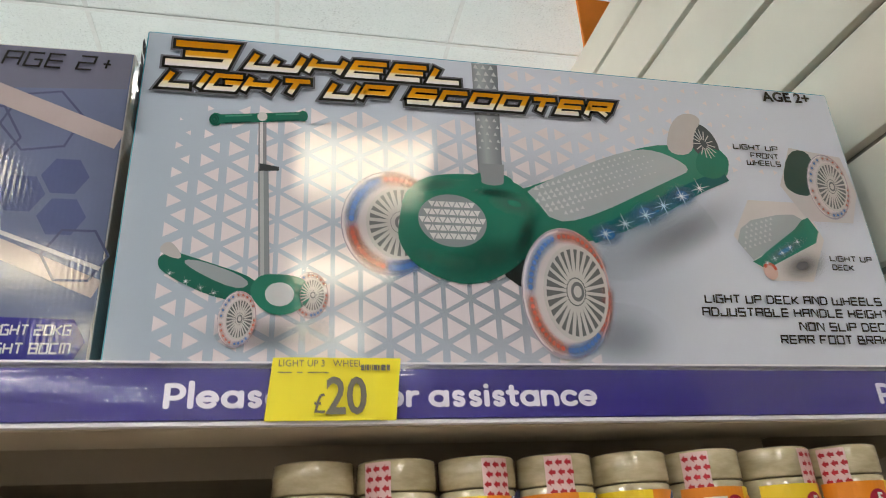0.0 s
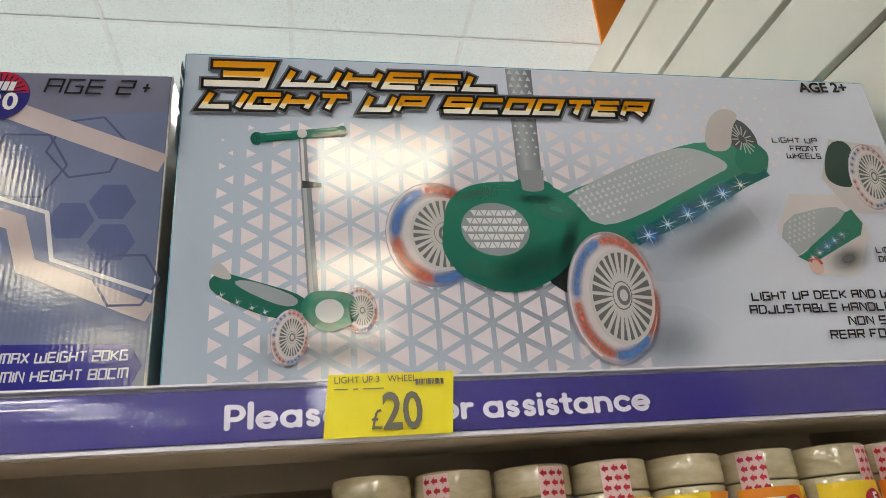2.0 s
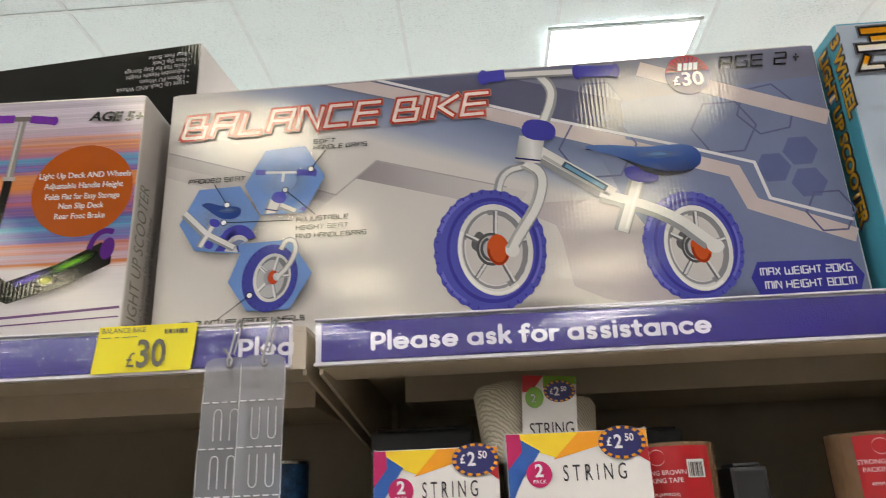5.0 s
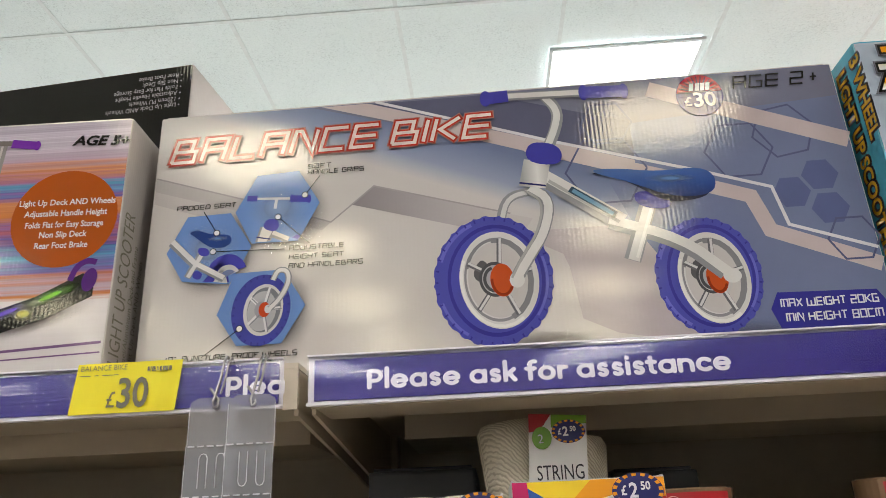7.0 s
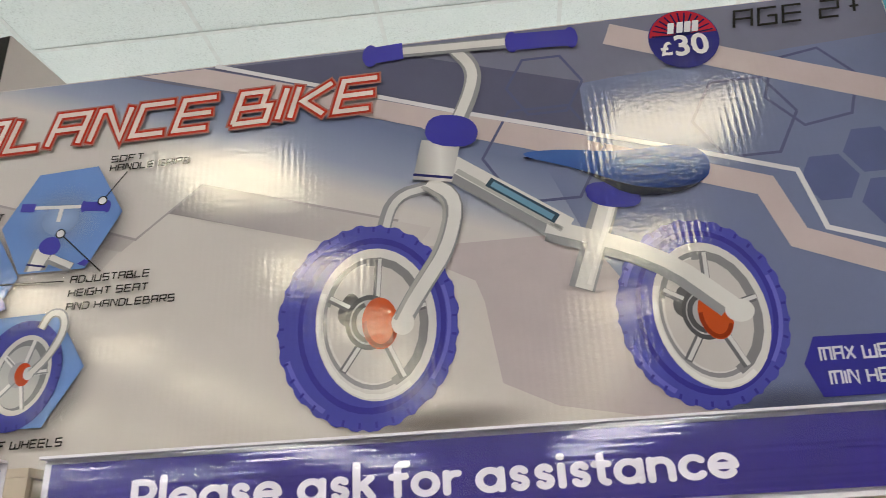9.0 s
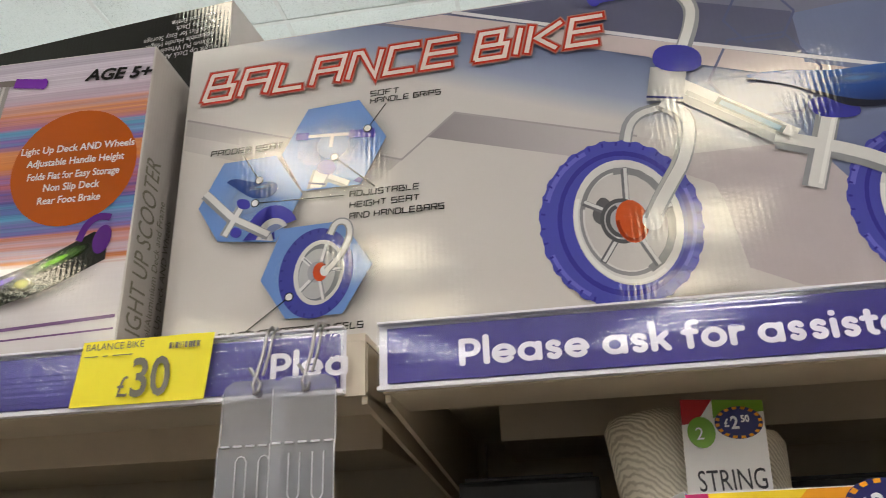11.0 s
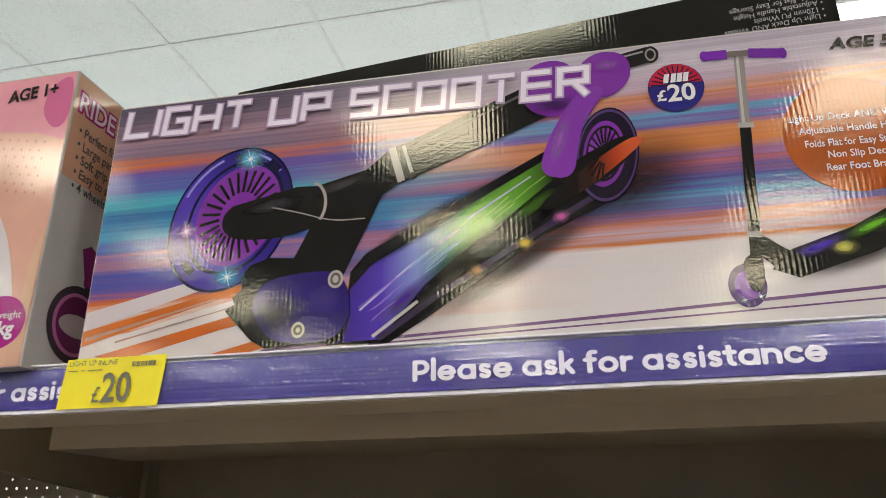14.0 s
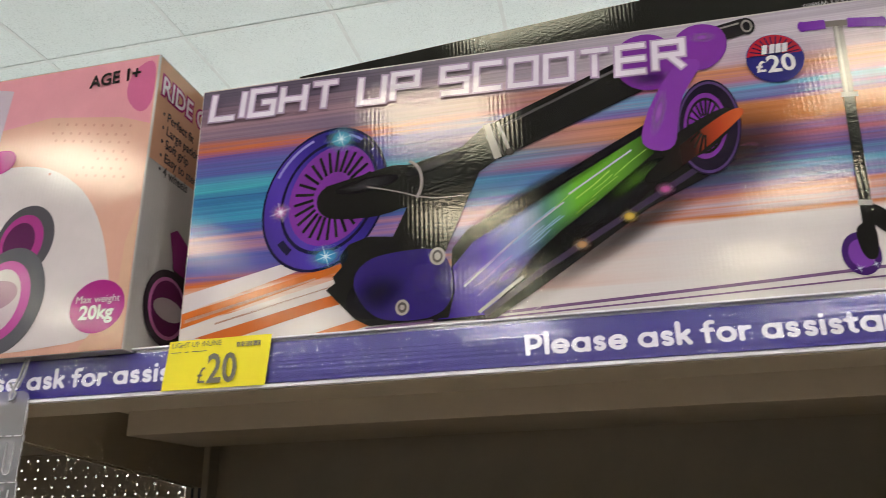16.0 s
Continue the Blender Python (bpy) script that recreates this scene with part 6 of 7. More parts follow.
def hang_tabs(x0, x1, y, hook_x, lean=0.0, arch=False):
    """Strip of clear plastic hang tabs on a wire hook clipped into the shelf strip; arch: the slots close at the top."""
    e = thing("hang_tab_strip", "frosted plastic hang tabs on a wire hook at the shelf edge", "hang tabs", ((x0 + x1) / 2, y, 1.757), "hang tab strips")
    w, h = x1 - x0, 0.0335
    z, row = 1.7272, 0
    while z > 1.50:
        off = lean * row
        bow = lambda q: y - 0.0010 * math.sin(q * 95)
        bm, n = bmesh.new(), 12
        prev = None
        for i in range(n + 1):
            zz = z - h * i / n
            inset = 0.006 * (1 - math.sqrt(max(0.0, 1 - (1 - min(1.0, (z - zz) / 0.006)) ** 2))) if row == 0 else 0.0
            cur = [bm.verts.new((xx, bow(zz), zz)) for xx in (x0 + off + inset, x0 + off + w - inset)]
            if prev:
                bm.faces.new((cur[0], cur[1], prev[1], prev[0]))
            prev = cur
        part("tab", bm, TAB, e, smooth=True)
        tube_along([(x0 + off + 0.0002, y - 0.0008, z - (0.006 if row == 0 else 0)), (x0 + off + 0.0002, y - 0.0008, z - h)], 0.00025, "tab_edge", TAB_EDGE, e)
        tube_along([(x0 + off + w - 0.0002, y - 0.0008, z - (0.006 if row == 0 else 0)), (x0 + off + w - 0.0002, y - 0.0008, z - h)], 0.00025, "tab_edge", TAB_EDGE, e)
        for c in (0.40, 0.76) if row else ():
            u, zt, zb = x0 + off + w * c, z - h * 0.16, z - h * 0.84
            r2 = w * 0.085
            k = -1 if arch else 1
            za, zc = (zb, zt) if arch else (zt, zb)
            pts = [(u - r2, y - 0.0016, za), (u - r2, y - 0.0016, zc + k * r2), (u - r2 * 0.6, y - 0.0016, zc + k * r2 * 0.2), (u, y - 0.0016, zc), (u + r2 * 0.6, y - 0.0016, zc + k * r2 * 0.2), (u + r2, y - 0.0016, zc + k * r2), (u + r2, y - 0.0016, za)]
            tube_along(pts, 0.00034, "finger_slot", TAB_EDGE, e)
        for i in range(5):
            part("crease", box_bm(x0 + off + w * (0.03 + 0.2 * i), x0 + off + w * (0.16 + 0.2 * i), y - 0.0014, y - 0.0002, z - h - 0.0006, z - h + 0.0003), TAB_EDGE, e)
        z -= h
        row += 1
    part("punched_hole", lathe_ring(hook_x, y - 0.0012, 1.7200, 0.0024), HOLE_RIM, e)
    hk = [(hook_x + 0.003, 0.002, 1.7555), (hook_x + 0.003, -0.004, 1.7575), (hook_x + 0.0022, -0.008, 1.753), (hook_x + 0.001, -0.0095, 1.741), (hook_x - 0.001, -0.0115, 1.730), (hook_x - 0.0022, -0.0135, 1.724), (hook_x - 0.0008, -0.0145, 1.7192), (hook_x + 0.0012, -0.0135, 1.7202), (hook_x + 0.0010, -0.0115, 1.725), (hook_x - 0.0050, -0.0125, 1.7335)]
    tube_along(hk, 0.0010, "wire_hook", HOOK, e, "bent steel wire hook")
    tube_along([(hx + 0.0035, hy - 0.0006, hz - 0.001) for hx, hy, hz in hk[:5]], 0.0008, "wire_hook", HOOK, e)
    return e


def lathe_ring(cx, y, cz, r):
    bm = bmesh.new()
    return ring(bm, y, ellipse_pts(cx, cz, r, r, 0, 20), ellipse_pts(cx, cz, r * 0.2, r * 0.2, 0, 20))


HOLE_RIM = plain("shaded_punch_hole", (0.10, 0.10, 0.11), 0.5)
hang_tabs(-0.668, -0.634, -0.0090, -0.648, -0.0008, True)
hang_tabs(-0.639, -0.605, -0.0125, -0.621, -0.0004)
hang_tabs(-1.524, -1.484, -0.0100, -1.497, 0.0012)


# ---- goods on the shelf below ----
def lathe(bm, cx, cy, profile, n=32):
    rings = [[bm.verts.new((cx + r * math.cos(2 * math.pi * i / n), cy + r * math.sin(2 * math.pi * i / n), z)) for i in range(n)] for r, z in profile]
    for a, b in zip(rings, rings[1:]):
        for i in range(n):
            bm.faces.new((a[i], a[(i + 1) % n], b[(i + 1) % n], b[i]))
    return bm


def wrap(bm, cx, cy, r, a0, a1, z0, z1, n=14):
    """A label wrapped on a cylinder between two bearings (degrees; -90 faces the aisle)."""
    prev = None
    for i in range(n + 1):
        a = radians(a0 + (a1 - a0) * i / n)
        cur = (bm.verts.new((cx + r * math.cos(a), cy + r * math.sin(a), z0)), bm.verts.new((cx + r * math.cos(a), cy + r * math.sin(a), z1)))
        if prev:
            bm.faces.new((prev[0], cur[0], cur[1], prev[1]))
        prev = cur
    return bm


def bent_words(text, size, mat, name, parent, cx, cy, r, bearing, z, stretch=1.0, bold=0.0):
    """Lettering laid round a cylinder."""
    ob = words(text, size, mat, name, Matrix.Identity(4), parent, "CENTER", stretch, bold)
    for v in ob.data.vertices:
        a = radians(bearing) + v.co.x / r
        v.co = (cx + r * math.cos(a), cy + r * math.sin(a), z + v.co.y)
    return ob


def tape_gum():
    m, nodes, links, bsdf = material("clear_tape_roll")
    n = noise_tex(nodes, links, 40, 4, 0.6, (1, 1, 3))
    links.new(ramp(nodes, links, n, [(0.3, (0.48, 0.41, 0.23)), (0.7, (0.74, 0.65, 0.42))]), bsdf.inputs["Base Color"])
    bsdf.inputs["Roughness"].default_value = 0.16
    bsdf.inputs["Coat Weight"].default_value = 1.0
    bsdf.inputs["Transmission Weight"].default_value = 0.15
    add_bump(nodes, links, bsdf, noise_tex(nodes, links, 120, 3, 0.5, (1, 1, 0.3)), 0.25, 0.0008)
    return m


GUM = tape_gum()
CORE = plain("tape_core", (0.60, 0.55, 0.42), 0.5)
LABELS = {k: plain(f"{k}_label", srgb(*c), 0.35, vary=0.03) for k, c in {"orange": (232, 140, 30), "yellow": (240, 206, 40), "white": (232, 230, 226), "crimson": (176, 24, 62), "blue": (46, 96, 176), "dark_blue": (40, 42, 104), "magenta": (190, 26, 96), "green": (112, 160, 40), "red": (178, 28, 36), "maroon": (128, 24, 34), "amber": (238, 158, 24), "pale_pink": (222, 190, 186)}.items()}
RED_ARROW = plain("red_arrow_ink", srgb(184, 34, 44), 0.35)


def price_star(name, parent, place, text, r=0.011):
    """A dark blue oval price flash with a dashed orange ring; place maps (x, z) metres to a point and layer."""
    bm = bmesh.new()
    bm.faces.new([bm.verts.new(place(x, z, 1)) for x, z in ellipse_pts(0, 0, r * 1.45, r, 0, 28)])
    part(name, bm, LABELS["dark_blue"], parent, "dark blue price flash")
    bm = bmesh.new()
    for i in range(16):
        a = 22.5 * i
        q = [ellipse_pts(0, 0, r * 1.45 * k, r * k, 0, 2, aa, aa + 2)[0] for k, aa in ((0.82, a), (0.98, a), (0.98, a + 12), (0.82, a + 12))]
        bm.faces.new([bm.verts.new(place(x, z, 2)) for x, z in q])
    part("dash_ring", bm, LABELS["amber"], parent)


def tape_pack(cx, cy, turn, i):
    """Five clear tape rolls shrink-wrapped into a column with a printed band."""
    r, top = 0.0250, 1.7030
    e = thing("tape_pack", "shrink-wrapped stack of clear tape rolls with an orange label", "tape", (cx, cy, LOWER), "packs of clear tape")
    h = (top - LOWER) / 5
    for k in range(5):
        bm = bmesh.new()
        z0, z1 = LOWER + h * k + 0.0004, LOWER + h * (k + 1) - 0.0004
        lathe(bm, cx, cy, [(0.013, z0), (r - 0.001, z0), (r, z0 + 0.001), (r, z1 - 0.001), (r - 0.001, z1), (0.013, z1), (0.013, z0)])
        part("tape_roll", bm, GUM, e, smooth=True)
    bm = bmesh.new()
    lathe(bm, cx, cy, [(0.0108, LOWER + 0.001), (0.0129, LOWER + 0.001), (0.0129, top - 0.0006), (0.0108, top - 0.0006)])
    part("core", bm, CORE, e)
    # red arrow pull tab
    a0 = -90 + turn
    zt = top - 0.002
    part("pull_tab", wrap(bmesh.new(), cx, cy, r + 0.0003, a0 - 20, a0 + 20, zt - 0.030, zt, 6), LABELS["pale_pink"], e, "pale pull tab with red arrows")
    bm = bmesh.new()
    for rr in range(5):
        for c in range(3):
            aa = radians(a0 - 13 + 13 * c + (rr % 2) * 3)
            zz = zt - 0.004 - 0.0058 * rr
            def on(du, dz, lift=0.0006):
                a = aa + du / r
                return bm.verts.new((cx + (r + lift) * math.cos(a), cy + (r + lift) * math.sin(a), zz + dz))
            s = -1 if turn < 25 else 1
            bm.faces.new([on(s * 0.0024, 0), on(0, 0.0024), on(0, -0.0024)][::s])
            bm.faces.new([on(0, 0.0011), on(0, -0.0011), on(-s * 0.0020, -0.0011), on(-s * 0.0020, 0.0011)][::s])
    part("arrow_print", bm, RED_ARROW, e)
    # printed band
    t2, b = (0, 12, -6, 8, 0, 26, 34, 20)[i % 8], LOWER + 0.001
    zb = top - 0.024
    part("label_band", wrap(bmesh.new(), cx, cy, r + 0.0005, -182 + t2, 2 + t2, b, zb, 28), LABELS["white"], e, "white, yellow and orange printed band")
    part("label_top", wrap(bmesh.new(), cx, cy, r + 0.0008, -182 + t2, -86 + t2, zb - 0.012, zb, 14), LABELS["orange" if i in (3, 5, 7) else "yellow"], e)
    part("label_top", wrap(bmesh.new(), cx, cy, r + 0.0008, -86 + t2, -44 + t2, zb - 0.012, zb, 8), LABELS["yellow" if i in (3, 5, 7) else "orange"], e)
    bm = bmesh.new()
    def pt(a, z, lift):
        q = radians(a)
        return bm.verts.new((cx + (r + lift) * math.cos(q), cy + (r + lift) * math.sin(q), z))
    bm.faces.new([pt(-62 + t2, zb - 0.010, 0.0011), pt(-44 + t2, zb - 0.020, 0.0011), pt(-44 + t2, zb, 0.0011)])
    part("label_corner", bm, LABELS["blue"], e)
    for bearing, col, txt in ((-106 + t2, "crimson", "5"), (-74 + t2, "amber", "19mm")):
        bm = bmesh.new()
        bm.faces.new([pt(bearing + math.degrees(0.0068 * math.cos(k * math.pi / 10) / r), zb - 0.012 + 0.0068 * math.sin(k * math.pi / 10), 0.0014 + 0.0009 * abs(math.sin(0.1))) for k in range(20)])
        part("label_disc", bm, LABELS[col], e)
        if txt == "5":
            bent_words("5", 0.0105, WHITE_INK, "lettering", e, cx, cy, r + 0.0024, bearing, zb - 0.0150, bold=0.0003)
        else:
            bent_words("19mm", 0.0046, WHITE_INK, "lettering", e, cx, cy, r + 0.0024, bearing, zb - 0.0112)
            bent_words("x33m", 0.0046, WHITE_INK, "lettering", e, cx, cy, r + 0.0024, bearing, zb - 0.0158)
    bent_words("STICKY", 0.0130, BLACK_INK, "lettering", e, cx, cy, r + 0.0015, -88 + t2, zb - 0.0335, 0.85)
    bent_words("TAPE", 0.0130, BLACK_INK, "lettering", e, cx, cy, r + 0.0015, -92 + t2, zb - 0.0465, 0.85)
    if i in (3, 5):
        part("barcode_patch", wrap(bmesh.new(), cx, cy, r + 0.0012, -150 + t2, -118 + t2, zb - 0.030, zb - 0.006, 6), LABELS["white"], e)
        bm = bmesh.new()
        for k in range(11):
            wrap(bm, cx, cy, r + 0.0015, -148 + t2 + 2.6 * k, -146.8 + t2 + 2.6 * k + (k % 3) * 0.4, zb - 0.028, zb - 0.009, 1)
        part("barcode", bm, BLACK_INK, e)
    if i in (1, 2):
        bm = bmesh.new()
        bm.faces.new([pt(-22 + t2 + math.degrees(0.0098 * math.cos(k * math.pi / 10) / r), zb - 0.004 + 0.0085 * math.sin(k * math.pi / 10), 0.0018) for k in range(20)])
        part("price_flash", bm, LABELS["dark_blue"], e, "dark blue price flash")
        bent_words("£1.50", 0.0058, WHITE_INK, "lettering", e, cx, cy, r + 0.0026, -22 + t2, zb - 0.006, 0.8)
    return e


TURN = (200, -36, 14, -12, 190, -38, 28, -48)
for i in range(8):
    tape_pack(-0.004 + 0.0508 * i, 0.046 - 0.0032 * i, TURN[i], i)


def string_tray(x0, x1, y0, top):
    """Open printed card display tray of string packs."""
    e = thing("string_tray", "open white card tray of string with a multicoloured printed corner", "display tray", ((x0 + x1) / 2, y0 + 0.06, LOWER), "string trays")
    dep, w = 0.15, x1 - x0
    for a in ((x0, x1, y0, y0 + 0.0012, LOWER + 0.0005, top), (x0, x1, y0 + dep - 0.0012, y0 + dep, LOWER + 0.0005, top), (x0, x0 + 0.0012, y0 + 0.0013, y0 + dep - 0.0013, LOWER + 0.0005, top + 0.001), (x1 - 0.0012, x1, y0 + 0.0013, y0 + dep - 0.0013, LOWER + 0.0005, top + 0.001)):
        part("tray_wall", box_bm(*a), LABELS["white"], e)
    part("tray_base", box_bm(x0 + 0.0013, x1 - 0.0013, y0 + 0.0013, y0 + dep - 0.0013, LOWER + 0.0005, LOWER + 0.0015), BOARD, e)
    def flat(name, col, pts, lift):
        bm = bmesh.new()
        prism(bm, [(x0 + w * u, top - v) for u, v in pts], y0 - lift)
        return part(name, bm, LABELS[col], e)
    flat("print_yellow", "yellow", [(0.0, 0.0005), (0.56, 0.0005), (0.36, 0.017), (0.14, 0.010)], 0.0003)
    flat("print_amber", "amber", [(0.52, 0.0005), (0.998, 0.0005), (0.998, 0.014), (0.66, 0.010), (0.33, 0.018)], 0.0004)
    flat("print_blue", "blue", [(0.002, 0.0), (0.10, 0.004), (0.24, 0.012), (0.10, 0.030), (0.002, 0.048)], 0.0006)
    flat("print_red", "red", [(0.998, 0.012), (0.84, 0.012), (0.998, 0.022)], 0.0005)
    flat("print_magenta", "magenta", [(0.002, 0.0005), (0.10, 0.0005), (0.11, 0.012), (0.002, 0.024)], 0.0007)
    bm = bmesh.new()
    prism(bm, ellipse_pts(x0 + w * 0.22, top - 0.027, 0.0085, 0.0085, 0, 24), y0 - 0.0009)
    part("print_disc", bm, LABELS["magenta"], e)
    words("2", 0.0115, WHITE_INK, "lettering", upright(x0 + w * 0.22, y0 - 0.0013, top - 0.0285), e, "CENTER", bold=0.0003)
    words("PACK", 0.0035, WHITE_INK, "lettering", upright(x0 + w * 0.22, y0 - 0.0013, top - 0.0328), e, "CENTER")
    words("S T R I N G", 0.0150, BLACK_INK, "lettering", upright(x0 + w * 0.385, y0 - 0.0009, top - 0.0320), e, stretch=0.62 * w / 0.1)
    place = lambda x, z, k: (x0 + w * 0.82 + x, y0 - 0.0008 - 0.0003 * k, top - 0.0085 + z)
    price_star("price_flash", e, place, "")
    words("£", 0.0080, WHITE_INK, "lettering", upright(x0 + w * 0.82 - 0.0105, y0 - 0.0016, top - 0.0105), e, stretch=0.85, bold=0.0002)
    words("2", 0.0125, WHITE_INK, "lettering", upright(x0 + w * 0.82 - 0.0055, y0 - 0.0016, top - 0.0122), e, stretch=0.9, bold=0.0003)
    words("50", 0.0068, WHITE_INK, "lettering", upright(x0 + w * 0.82 + 0.0018, y0 - 0.0016, top - 0.0078), e, stretch=0.9, bold=0.0002)
    return e


string_tray(-0.536, -0.451, -0.034, 1.6515)
string_tray(-0.445, -0.350, -0.036, 1.6585)


def twine():
    m, nodes, links, bsdf = material("cream_twine")
    co, wv = nodes.new("ShaderNodeTexCoord"), nodes.new("ShaderNodeTexWave")
    wv.inputs["Scale"].default_value, wv.inputs["Distortion"].default_value = 170, 4.0
    wv.bands_direction = "DIAGONAL"
    links.new(co.outputs["Object"], wv.inputs["Vector"])
    links.new(ramp(nodes, links, wv.outputs["Fac"], [(0.1, (0.56, 0.50, 0.37)), (0.6, (0.80, 0.74, 0.59))]), bsdf.inputs["Base Color"])
    bsdf.inputs["Roughness"].default_value = 0.7
    add_bump(nodes, links, bsdf, wv.outputs["Fac"], 0.5, 0.0009)
    return m


TWINE = twine()


def spool(parent, cx, cy, z0, z1, r, lean):
    bm = bmesh.new()
    lathe(bm, cx, cy, [(r * 0.35, z0), (r * 0.86, z0), (r, z0 + 0.006), (r, z1 - 0.006), (r * 0.84, z1), (r * 0.35, z1), (r * 0.3, z1 - 0.004)], 28)
    bmesh.ops.rotate(bm, verts=bm.verts, cent=(cx, cy, z0), matrix=Matrix.Rotation(radians(lean), 3, "Y"))
    return part("string_spool", bm, TWINE, parent, "cream cotton string wound on a spool", smooth=True)


def string_pack():
    e = thing("string_pack", "two-spool pack of cream string with a white and green card", "string", (-0.42, 0.07, 1.606), "string packs")
    spool(e, -0.434, 0.092, 1.646, 1.712, 0.026, -7)
    spool(e, -0.390, 0.100, 1.636, 1.699, 0.024, 4)
    tilt = 4
    def card(name, mat, pts, lift):
        bm = bmesh.new()
        prism(bm, pts, 0.055 - lift)
        bmesh.ops.rotate(bm, verts=bm.verts, cent=(-0.405, 0.055, 1.68), matrix=Matrix.Rotation(radians(tilt), 3, "Y"))
        return part(name, bm, mat, e)
    card("card", LABELS["white"], [(-0.428, 1.646), (-0.384, 1.646), (-0.384, 1.712), (-0.428, 1.712)], 0.0)
    card("card_green", LABELS["green"], [(-0.411, 1.712), (-0.384, 1.712), (-0.384, 1.706), (-0.411, 1.702)], 0.0004)
    card("card_red", LABELS["red"], [(-0.428, 1.712), (-0.411, 1.712), (-0.420, 1.699), (-0.428, 1.698)], 0.0004)
    card("card_disc", LABELS["green"], ellipse_pts(-0.418, 1.694, 0.0075, 0.0085, 0, 20), 0.0008)
    words("2", 0.0095, WHITE_INK, "lettering", upright(-0.418, 0.0536, 1.691), e, "CENTER")
    place = lambda x, z, k: (-0.3965 + x * 0.8, 0.0546 - 0.0004 * k, 1.699 + z * 0.8)
    price_star("price_flash", e, place, "")
    words("£", 0.0060, WHITE_INK, "lettering", upright(-0.4045, 0.0532, 1.6970), e, stretch=0.8, bold=0.0002)
    words("2", 0.0095, WHITE_INK, "lettering", upright(-0.4010, 0.0532, 1.6958), e, stretch=0.9, bold=0.0003)
    words("50", 0.0052, WHITE_INK, "lettering", upright(-0.3955, 0.0532, 1.6990), e, stretch=0.9, bold=0.0002)
    words("STRING", 0.0155, BLACK_INK, "lettering", upright(-0.405, 0.0540, 1.664), e, "CENTER", stretch=0.68)
    return e


string_pack()
for x, y in ((-0.515, 0.02), (-0.475, 0.02), (-0.425, 0.02), (-0.375, 0.02)):
    s = thing("string_pack", "cream string spools standing in a card tray", "string", (x, y, LOWER + 0.002), "string packs")
    spool(s, x, y, LOWER + 0.002, 1.654 if x < -0.45 else 1.660, 0.0185, 0)

BROWN = plain("brown_packing_tape", (0.20, 0.125, 0.07), 0.22, vary=0.1, scale=60, coat=0.4)


def brown_tape(cx, cy, r, top, bearing):
    e = thing("packing_tape", "brown packing tape roll in a red printed wrap", "tape", (cx, cy, LOWER), "packing tapes")
    bm = bmesh.new()
    lathe(bm, cx, cy, [(0.018, LOWER + 0.0005), (r, LOWER + 0.0005), (r, top - 0.001), (r - 0.001, top), (0.018, top), (0.018, LOWER + 0.0005)], 40)
    part("roll", bm, BROWN, e, smooth=False)
    part("wrap_label", wrap(bmesh.new(), cx, cy, r + 0.0005, bearing - 55, bearing + 48, LOWER + 0.001, top - 0.003, 18), LABELS["red"], e, "red printed wrap")
    part("barcode_patch", wrap(bmesh.new(), cx, cy, r + 0.0009, bearing + 12, bearing + 36, top - 0.026, top - 0.013, 6), LABELS["white"], e)
    bm = bmesh.new()
    for k in range(10):
        wrap(bm, cx, cy, r + 0.0012, bearing + 14 + 2 * k, bearing + 14.8 + 2 * k + 0.4 * (k % 3), top - 0.025, top - 0.015, 1)
    part("barcode", bm, BLACK_INK, e)
    for s, z in (("STRONG BROWN", 0.0235), ("PACKING TAPE", 0.0290), ("48MM (APPROX)", 0.0385)):
        bent_words(s, 0.0048 if z < 0.03 else 0.0034, WHITE_INK, "lettering", e, cx, cy, r + 0.0009, bearing - 22, top - z, 1.0)
    bm = bmesh.new()
    for k in range(16):
        a = bearing - 24 + math.degrees(0.006 * math.cos(k * math.pi / 8) / r)
        b2 = bearing - 24 + math.degrees(0.006 * math.cos((k + 1) * math.pi / 8) / r)
        z1, z2 = top - 0.011 + 0.006 * math.sin(k * math.pi / 8), top - 0.011 + 0.006 * math.sin((k + 1) * math.pi / 8)
        pv = lambda a, z, s: bm.verts.new((cx + (r + 0.001) * math.cos(radians(a)), cy + (r + 0.001) * math.sin(radians(a)), z * s + (1 - s) * (top - 0.011)))
        bm.faces.new((pv(a, z1, 1), pv(b2, z2, 1), pv(b2, z2, 0.9), pv(a, z1, 0.9)))
    part("round_mark", bm, LABELS["pale_pink"], e)
    return e


brown_tape(-0.315, 0.055, 0.033, 1.653, -96)
brown_tape(-0.160, 0.055, 0.033, 1.6545, -82)

# one near-black for the dark boxes and the upright slots
DARK = plain("near_black_fill", (0.018, 0.018, 0.02), 0.4)


def dark_carton(x0, x1, y0, y1, top, label):
    e = thing("dark_box", label, "box", ((x0 + x1) / 2, (y0 + y1) / 2, LOWER), "dark boxes")
    part("carton", box_bm(x0, x1, y0, y1, LOWER + 0.0005, top, bevel=0.003), DARK, e)
    part("lid", box_bm(x0 + 0.004, x1 - 0.004, y0 + 0.004, y1 - 0.004, top + 0.0003, top + 0.003, bevel=0.001), DARK, e)
    return e


dark_carton(-0.566, -0.470, 0.15, 0.30, 1.683, "plain near-black box behind the string trays")
# stands for a red-labelled item in shadow; the shade is its black colour
dark_carton(-0.272, -0.244, 0.05, 0.09, 1.634, "small box beside the brown tape, shade painted in as black")
dark_carton(-0.352, -0.276, 0.16, 0.30, 1.674, "plain near-black box behind the brown tape")


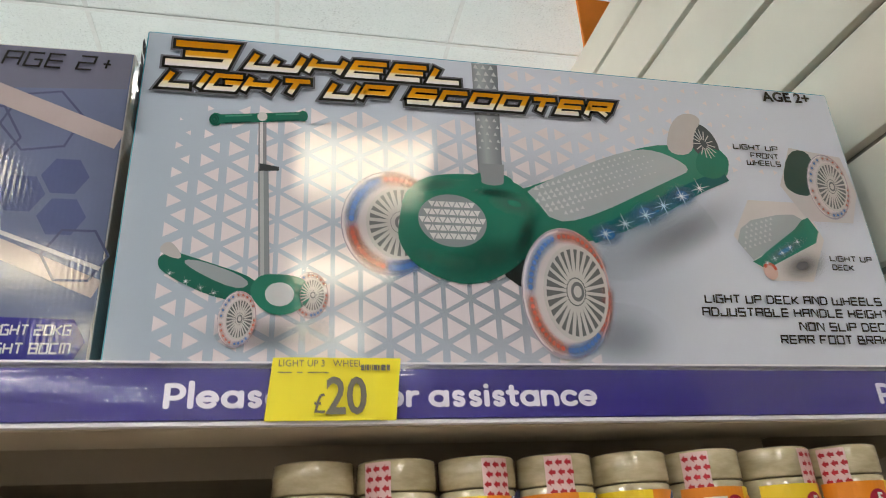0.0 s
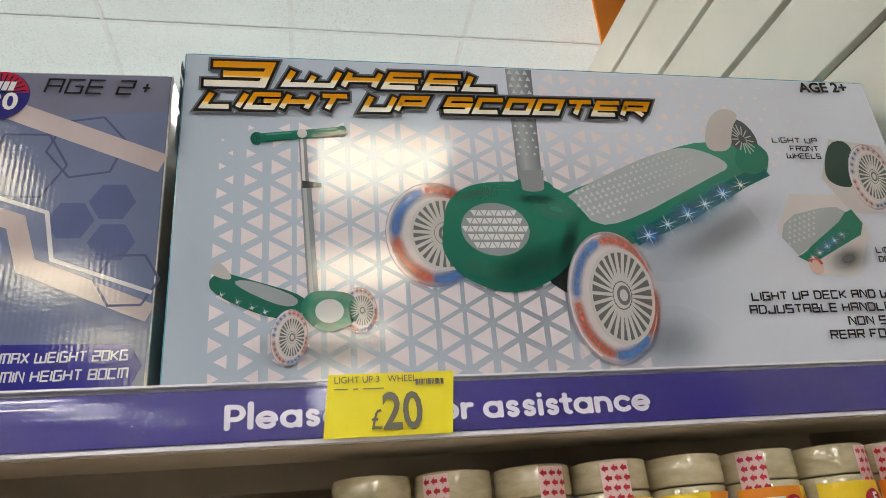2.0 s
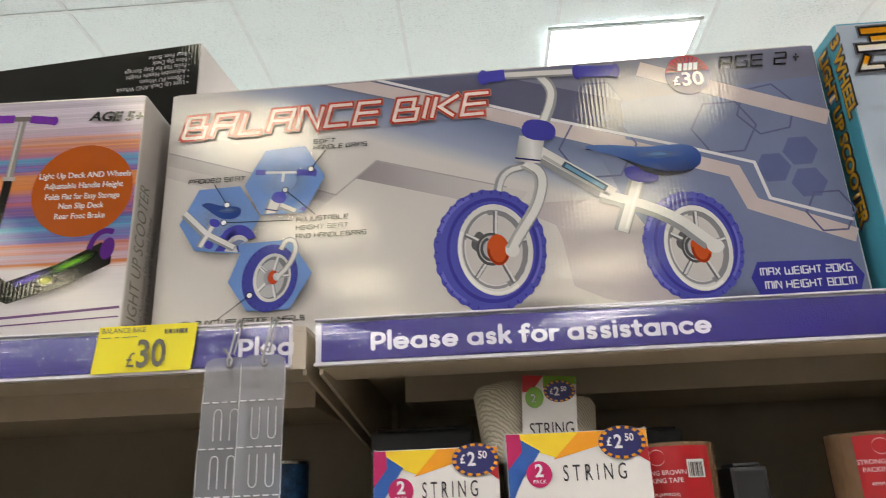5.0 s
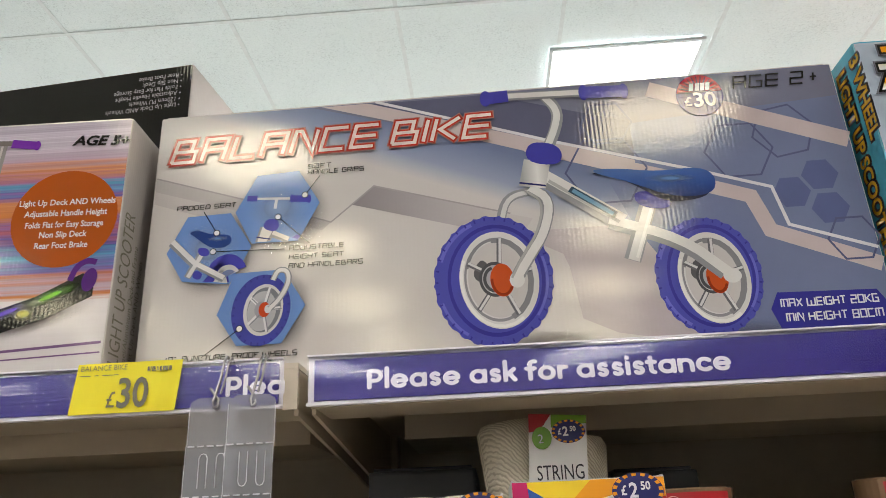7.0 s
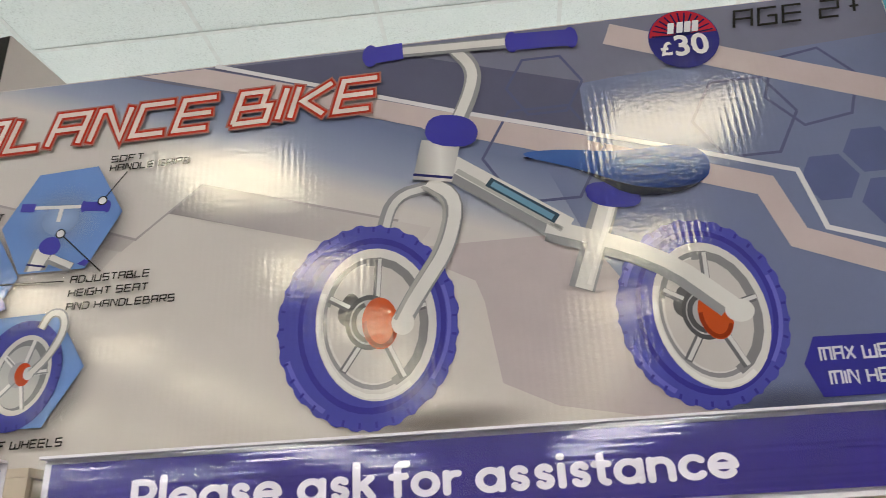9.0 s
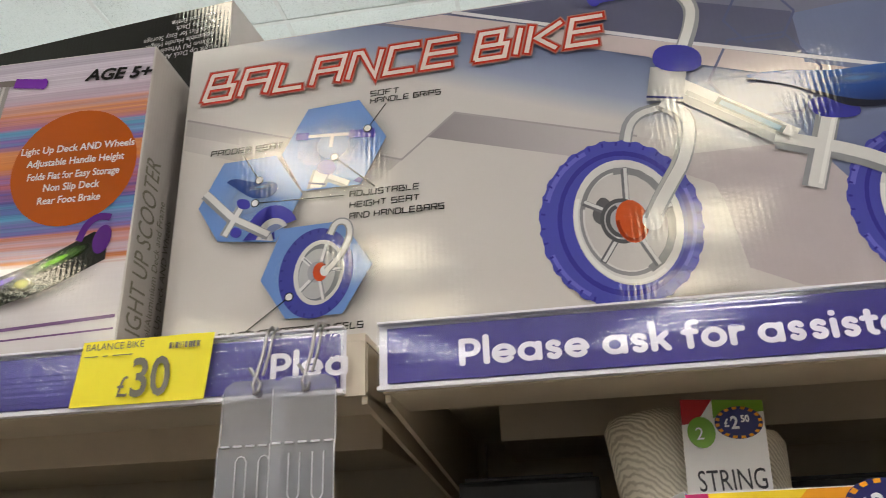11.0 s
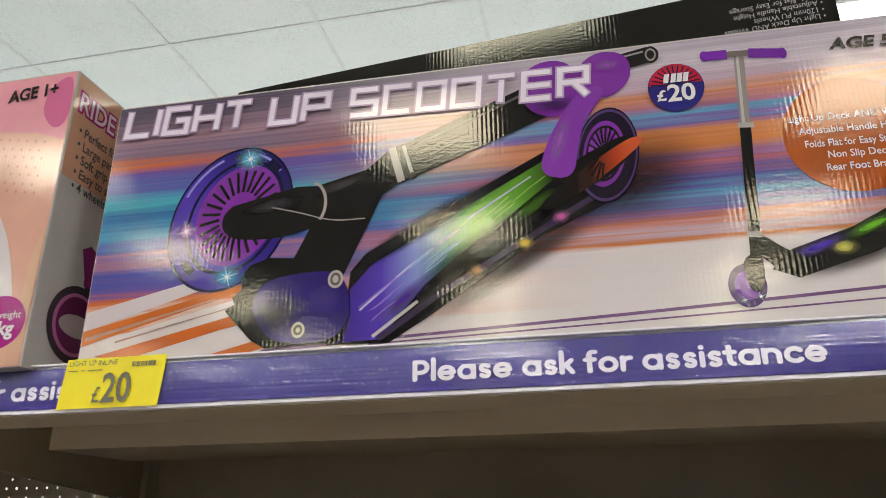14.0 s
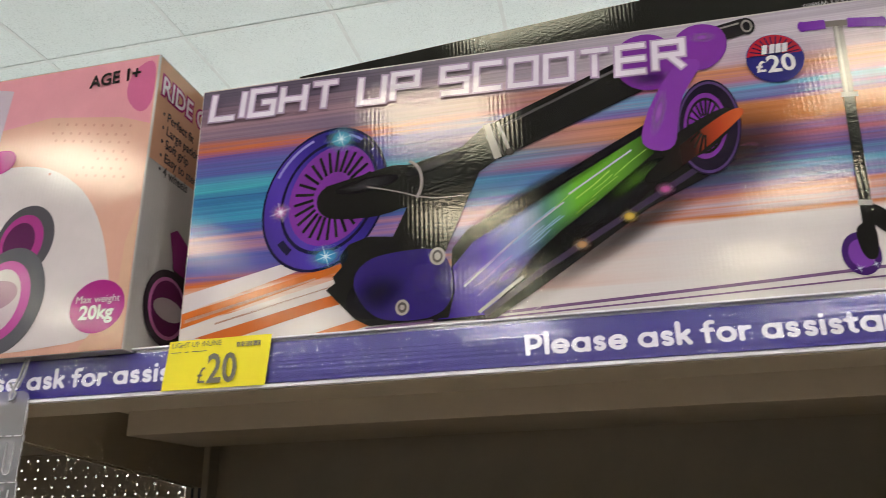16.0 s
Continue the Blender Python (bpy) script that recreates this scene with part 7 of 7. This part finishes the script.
def can(cx, cy, top):
    e = thing("tin_can", "small dark blue tin with a pale rim on the lower shelf", "tin", (cx, cy, LOWER))
    bm = bmesh.new()
    lathe(bm, cx, cy, [(0.0, LOWER + 0.0005), (0.021, LOWER + 0.0005), (0.021, top - 0.004)], 28)
    part("body", bm, plain("blue_tin_print", srgb(38, 84, 130), 0.3, vary=0.5, scale=160), e, smooth=False)
    bm = bmesh.new()
    lathe(bm, cx, cy, [(0.0212, top - 0.004), (0.022, top - 0.002), (0.021, top), (0.019, top - 0.001), (0.018, top - 0.003), (0.0, top - 0.003)], 28)
    part("rim", bm, STEEL, e, smooth=True)
    return e


can(-0.658, 0.20, 1.664)

# pegboard, uprights and fixings behind the shelves
def upright_post(x):
    e = thing("shelf_upright", "cream slotted steel upright between shelving bays", "upright", (x, 0.445, 0.0), "shelf uprights", "structure")
    part("post", box_bm(x - 0.016, x + 0.016, 0.425, 0.4515, 0.0, 2.05, bevel=0.002), CREAM, e)
    bm = bmesh.new()
    for k in range(12):
        z = 1.30 + 0.05 * k
        add_box(bm, x - 0.007, x - 0.003, 0.4245, 0.4249, z, z + 0.03)
        add_box(bm, x + 0.003, x + 0.007, 0.4245, 0.4249, z, z + 0.03)
    part("slot", bm, DARK, e)
    return e


upright_post(-0.589)
upright_post(-1.594)


def pegboard():
    """Perforated sheet, rows of close and of wide holes by turns, open to the lit hall behind."""
    e = thing("pegboard", "cream perforated steel back panel with rows of holes", "pegboard", (-1.9, 0.45, 1.2), kind="structure")
    part("panel", box_bm(-2.58, -1.612, 0.4465, 0.4505, 1.2, 1.6127), CREAM, e)
    part("panel", box_bm(-2.58, -1.612, 0.4465, 0.4505, 1.7253, 2.03), CREAM, e)
    part("panel", box_bm(-2.58, -2.1202, 0.4465, 0.4505, 1.6128, 1.7252), CREAM, e)
    bm = bmesh.new()
    for r in range(9):
        pitch, first, count = (0.0165, -2.1195, 30) if r % 2 == 0 else (0.0272, -2.1200, 18)
        z, h = 1.719 - 0.0125 * r, 0.00625
        for c in range(count):
            x = first + pitch * (c + 0.5)
            outer = [bm.verts.new((x + a * pitch / 2, 0.4485, z + b * h)) for a, b in ((1, 0), (1, 1), (0, 1), (-1, 1), (-1, 0), (-1, -1), (0, -1), (1, -1))]
            inner = [bm.verts.new((x + 0.0017 * math.cos(k * math.pi / 4), 0.4485, z + 0.0017 * math.sin(k * math.pi / 4))) for k in range(8)]
            for k in range(8):
                bm.faces.new((outer[k], inner[k], inner[(k + 1) % 8], outer[(k + 1) % 8]))
    part("perforated_sheet", bm, CREAM, e)
    return e


pegboard()

# orange sign board beyond the end panel
sign = thing("hanging_sign", "plain orange sign board hung high beyond the shelving", "sign", (1.2, 1.25, 3.0))
part("board", box_bm(0.866, 1.6, 1.25, 1.262, 2.72, CEIL - 0.03, bevel=0.003), ORANGE, sign)
part("wire", box_bm(0.92, 0.922, 1.255, 1.257, CEIL - 0.03, CEIL), STEEL, sign)
part("wire", box_bm(1.50, 1.502, 1.255, 1.257, CEIL - 0.03, CEIL), STEEL, sign)
